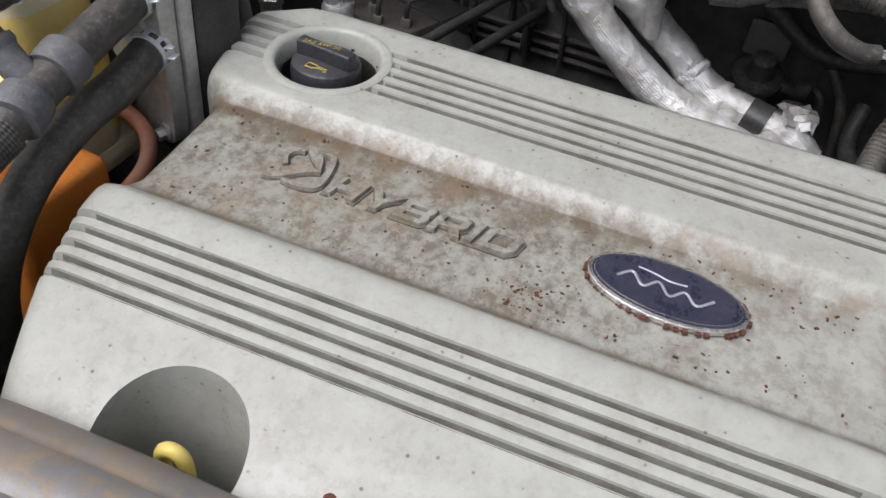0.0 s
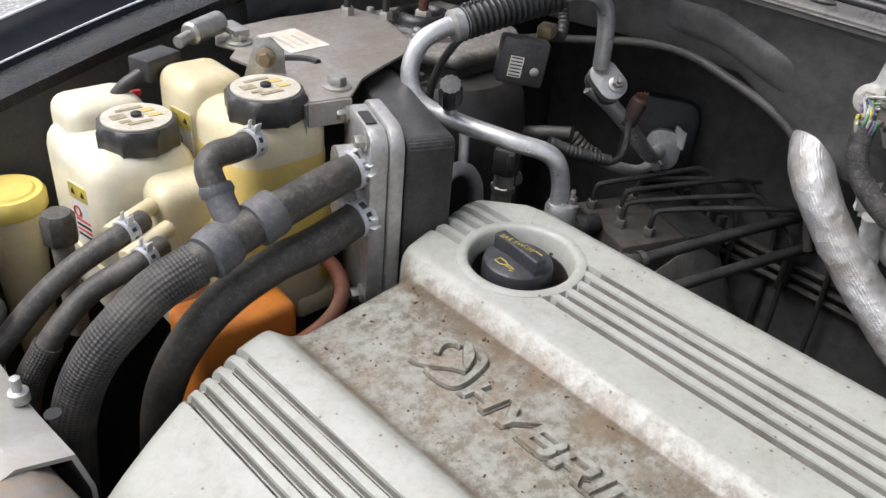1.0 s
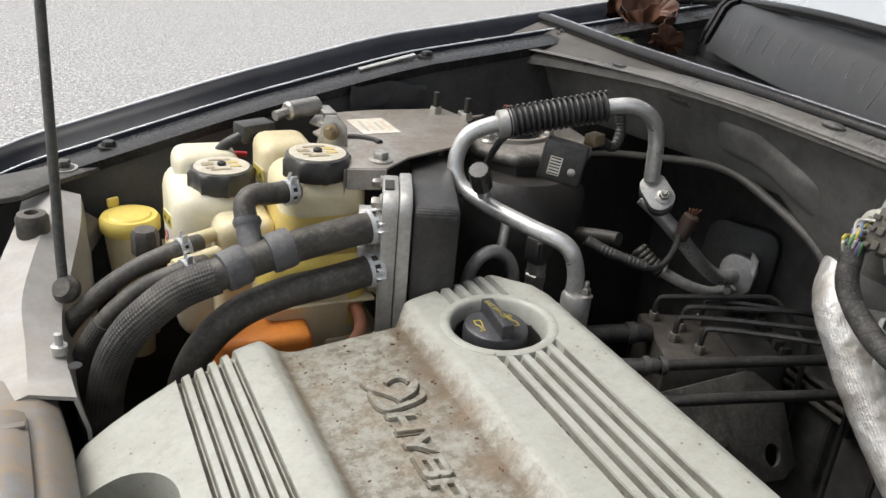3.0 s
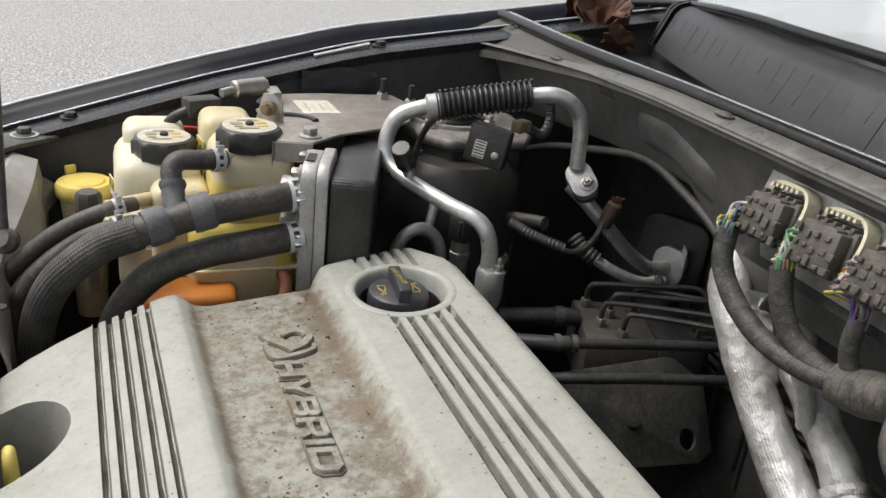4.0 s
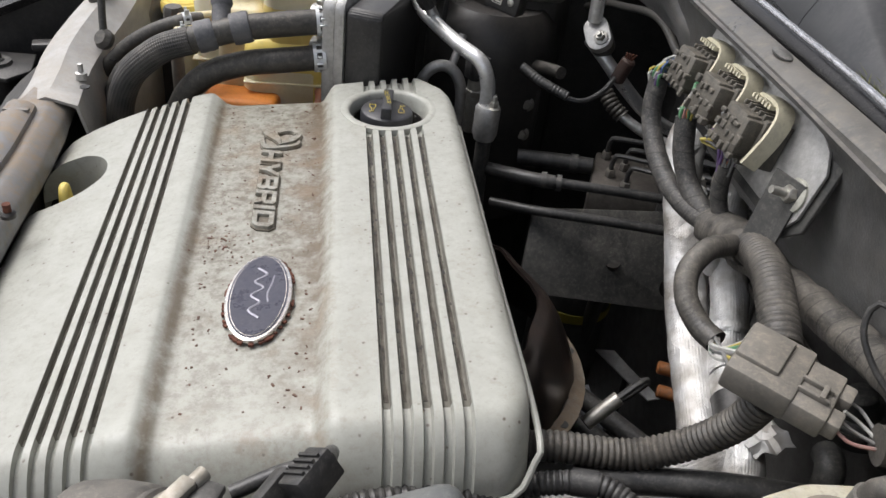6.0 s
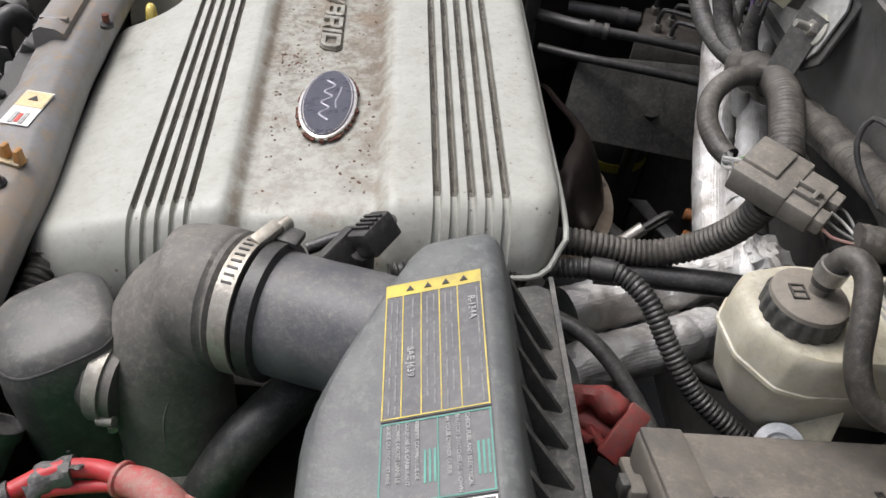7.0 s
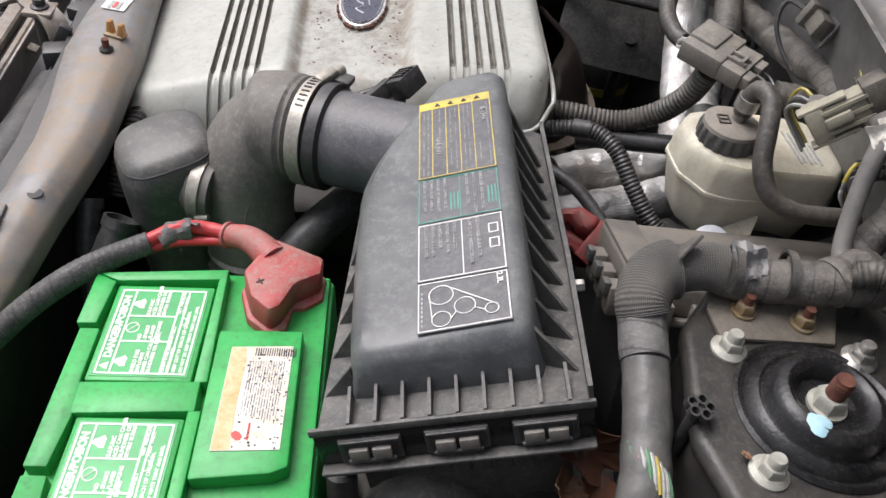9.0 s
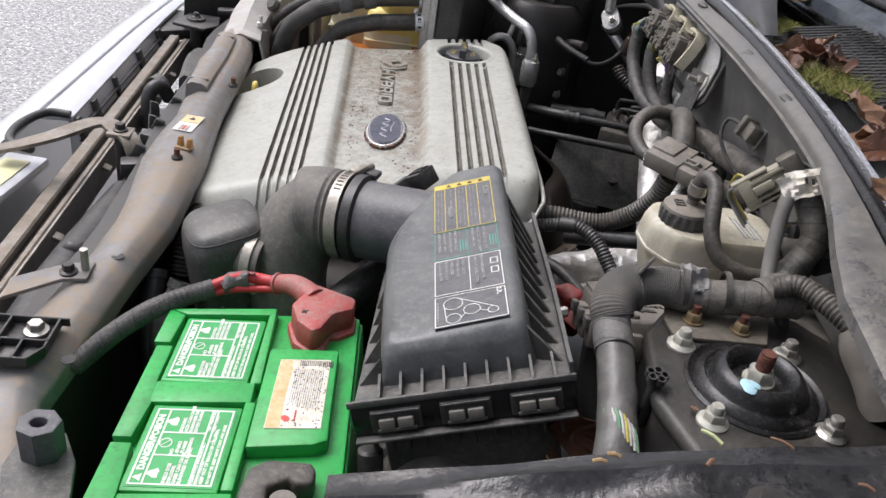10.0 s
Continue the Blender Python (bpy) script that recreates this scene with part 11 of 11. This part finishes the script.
hh = thing("fender_bracket", (-0.14, 0.70, 1.07), "black bolted bracket at the fender's front end", "bracket")
part("plate", prism([(-0.20, 0.64), (-0.16, 0.655), (-0.13, 0.69), (-0.075, 0.735), (-0.06, 0.745), (-0.07, 0.76), (-0.12, 0.745), (-0.19, 0.71)], 1.093, 1.099, None, 0.002), M_PLASTIC2, hh)
flange_bolt((-0.125, 0.722, 1.099), (0, 0, 1), 0.013, hh, M_PLASTIC2)
part("washer", lathe([(0.014, 0), (0.014, 0.002)], Matrix.Translation((-0.125, 0.722, 1.0985)), 20), M_ALU, hh)

# --- litter in the cowl
rng = random.Random(11)
spots = [(0.585, 0.78, 1.240, 0.042), (0.592, 0.81, 1.254, 0.044), (0.575, 0.745, 1.240, 0.040), (0.605, 0.77, 1.258, 0.040), (0.60, 0.725, 1.242, 0.034), (0.565, 0.80, 1.258, 0.036), (0.62, 0.80, 1.246, 0.040), (0.580, 0.700, 1.232, 0.026)]
for i, (x, y, z, s) in enumerate(spots):
    solo("dead_leaf", leaf((x, y, z), s, Euler((0.8 * (-1) ** i, 0.6, 0.9 * i)).to_matrix().to_4x4(), M_LEAF, 80 + i, 0.7), M_LEAF, (x, y, z - 0.02), "curled rusty brown leaf in the cowl gutter", "leaf", "cowl leaves")
for i in range(26):
    if i < 10:
        x, y, z = 0.490 + rng.uniform(-0.020, 0.022), -0.065 + rng.uniform(-0.035, 0.03), 1.236 + rng.uniform(0, 0.022)
    else:
        y = rng.uniform(-0.36, -0.17)
        x, z = rng.uniform(0.492, 0.565) + bow(y), 1.230 + rng.uniform(0, 0.018)
    mt = M_LEAF if rng.random() < 0.65 else M_LEAF2
    solo("dead_leaf", leaf((x, y, z), rng.uniform(0.012, 0.024), Euler((rng.uniform(-0.7, 0.7), rng.uniform(-0.7, 0.7), rng.uniform(0, 6))).to_matrix().to_4x4(), mt, 100 + i, 0.5 + 0.5 * rng.random()), mt, (x, y, z - 0.01), "dry brown leaf lying in the cowl", "leaf", "cowl leaves")


def moss(p, r, n, seed):
    """A tuft of fine strands."""
    rng = random.Random(seed)
    bm = bmesh.new()
    for _ in range(n):
        a, q = rng.uniform(0, 6.28), r * math.sqrt(rng.random())
        base = Vector((p[0] + q * math.cos(a), p[1] + 1.4 * q * math.sin(a), p[2] - 0.004))
        h = rng.uniform(0.3, 0.8) * r
        tip = base + Vector((rng.uniform(-1, 1) * h, rng.uniform(-1, 1) * h, rng.uniform(0.3, 1) * h * 0.8))
        w = Vector((rng.uniform(-1, 1), rng.uniform(-1, 1), 0)).normalized() * 0.0006
        u = Vector((-w.y, w.x, 0))
        v = [bm.verts.new(base + w), bm.verts.new(base - w), bm.verts.new(base + u), bm.verts.new(tip)]
        for f in ((0, 1, 3), (1, 2, 3), (2, 0, 3)):
            bm.faces.new([v[k] for k in f])
    return bm


for i, (x, y) in enumerate(((0.72, 0.40), (0.70, 0.36), (0.68, 0.33), (0.66, 0.29), (0.63, 0.25), (0.605, 0.22), (0.585, 0.19), (0.57, 0.17), (0.65, 0.31), (0.61, 0.20))):
    solo("dead_leaf", leaf((x, y, 1.258), 0.011 + 0.003 * (i % 3), Euler((0.4 * (-1) ** i, 0.3, 1.3 * i)).to_matrix().to_4x4(), M_LEAF2 if i % 3 else M_LEAF, 140 + i, 0.6), M_LEAF2, (x, y, 1.25), "dry leaf bits lying behind the cowl panel", "leaf", "cowl leaves")
solo("cowl_tray", box((0.69, 0.24, 1.236), (0.20, 0.44, 0.012), None, 0.004), M_WETBLACK, (0.69, 0.24, 1.230), "wet black cowl tray under the leaf bits", "cowl tray", kind="structure")
for i, (p, r) in enumerate((((0.492, -0.128, 1.248), 0.030), ((0.500, 0.085, 1.242), 0.018), ((0.505, 0.70, 1.238), 0.014), ((0.520, 0.74, 1.238), 0.012), ((0.55, 0.14, 1.235), 0.014))):
    solo("moss_clump", moss(p, r, 700, 30 + i), M_MOSS, (p[0], p[1], p[2] - 0.01), "yellow-green moss tuft in the cowl gutter", "moss", "moss tufts", kind="stuff")
b = bmesh.new()
for _ in range(260):
    y = rng.uniform(-0.35, 0.62)
    x = rng.uniform(0.498, 0.545) + bow(y)
    z = 1.2215 if x - bow(y) > 0.5 else 1.226
    a = rng.uniform(0, 3.14)
    ln = rng.uniform(0.004, 0.016)
    d = Vector((math.cos(a), math.sin(a), rng.uniform(-0.1, 0.2))) * ln
    rod(Vector((x, y, z)), Vector((x, y, z)) + d, rng.uniform(0.0004, 0.0012), 4, 0, b)
solo("needle_litter", b, M_LEAF2, (0.52, 0.1, 1.22), "fine brown needles and bark bits in the cowl", "plant litter", kind="stuff")

# --- crumbs of dirt lying on the engine cover
b = bmesh.new()
rng = random.Random(4)
for _ in range(230):
    u, y = rng.uniform(0.028, 0.118), rng.uniform(-0.03, 0.40)
    if rng.random() < 0.45:
        u = rng.choice((0.029 + abs(rng.gauss(0, 0.004)), 0.116 - abs(rng.gauss(0, 0.006))))
    if rng.random() < 0.18:
        u, y = rng.gauss(0.045, 0.014), rng.gauss(0.145, 0.012)
    sh_ = lerp_table(u, [(0.03, 0.019), (0.14, 0.009)])
    p = Vector((u + sh_ * (0.41 - y) / 0.46, y, cover_z(u)))
    s_ = rng.uniform(0.0005, 0.0016)
    box(p, (s_ * rng.uniform(0.7, 2.2), s_, s_ * 0.8), Matrix.Rotation(rng.uniform(0, 3), 4, "Z"), 0, 1, b)
solo("dirt_crumbs", b, M_LEAF, (0.08, 0.2, 1.05), "brown crumbs and leaf bits on the engine cover", "dirt", kind="stuff")
b = bmesh.new()
for k in range(90):
    a = rng.uniform(0, 6.28)
    p = bd @ Vector((0.0495 * math.cos(a), 0.0245 * math.sin(a), 0.001))
    s_ = rng.uniform(0.0006, 0.0022)
    box(p, (s_ * 1.6, s_, s_), Matrix.Rotation(a, 4, "Z"), 0, 1, b)
solo("rust_crumbs", b, M_RUST, (0.0875, 0.0775, 1.055), "rusty flakes round the badge's rim", "rust", kind="stuff")
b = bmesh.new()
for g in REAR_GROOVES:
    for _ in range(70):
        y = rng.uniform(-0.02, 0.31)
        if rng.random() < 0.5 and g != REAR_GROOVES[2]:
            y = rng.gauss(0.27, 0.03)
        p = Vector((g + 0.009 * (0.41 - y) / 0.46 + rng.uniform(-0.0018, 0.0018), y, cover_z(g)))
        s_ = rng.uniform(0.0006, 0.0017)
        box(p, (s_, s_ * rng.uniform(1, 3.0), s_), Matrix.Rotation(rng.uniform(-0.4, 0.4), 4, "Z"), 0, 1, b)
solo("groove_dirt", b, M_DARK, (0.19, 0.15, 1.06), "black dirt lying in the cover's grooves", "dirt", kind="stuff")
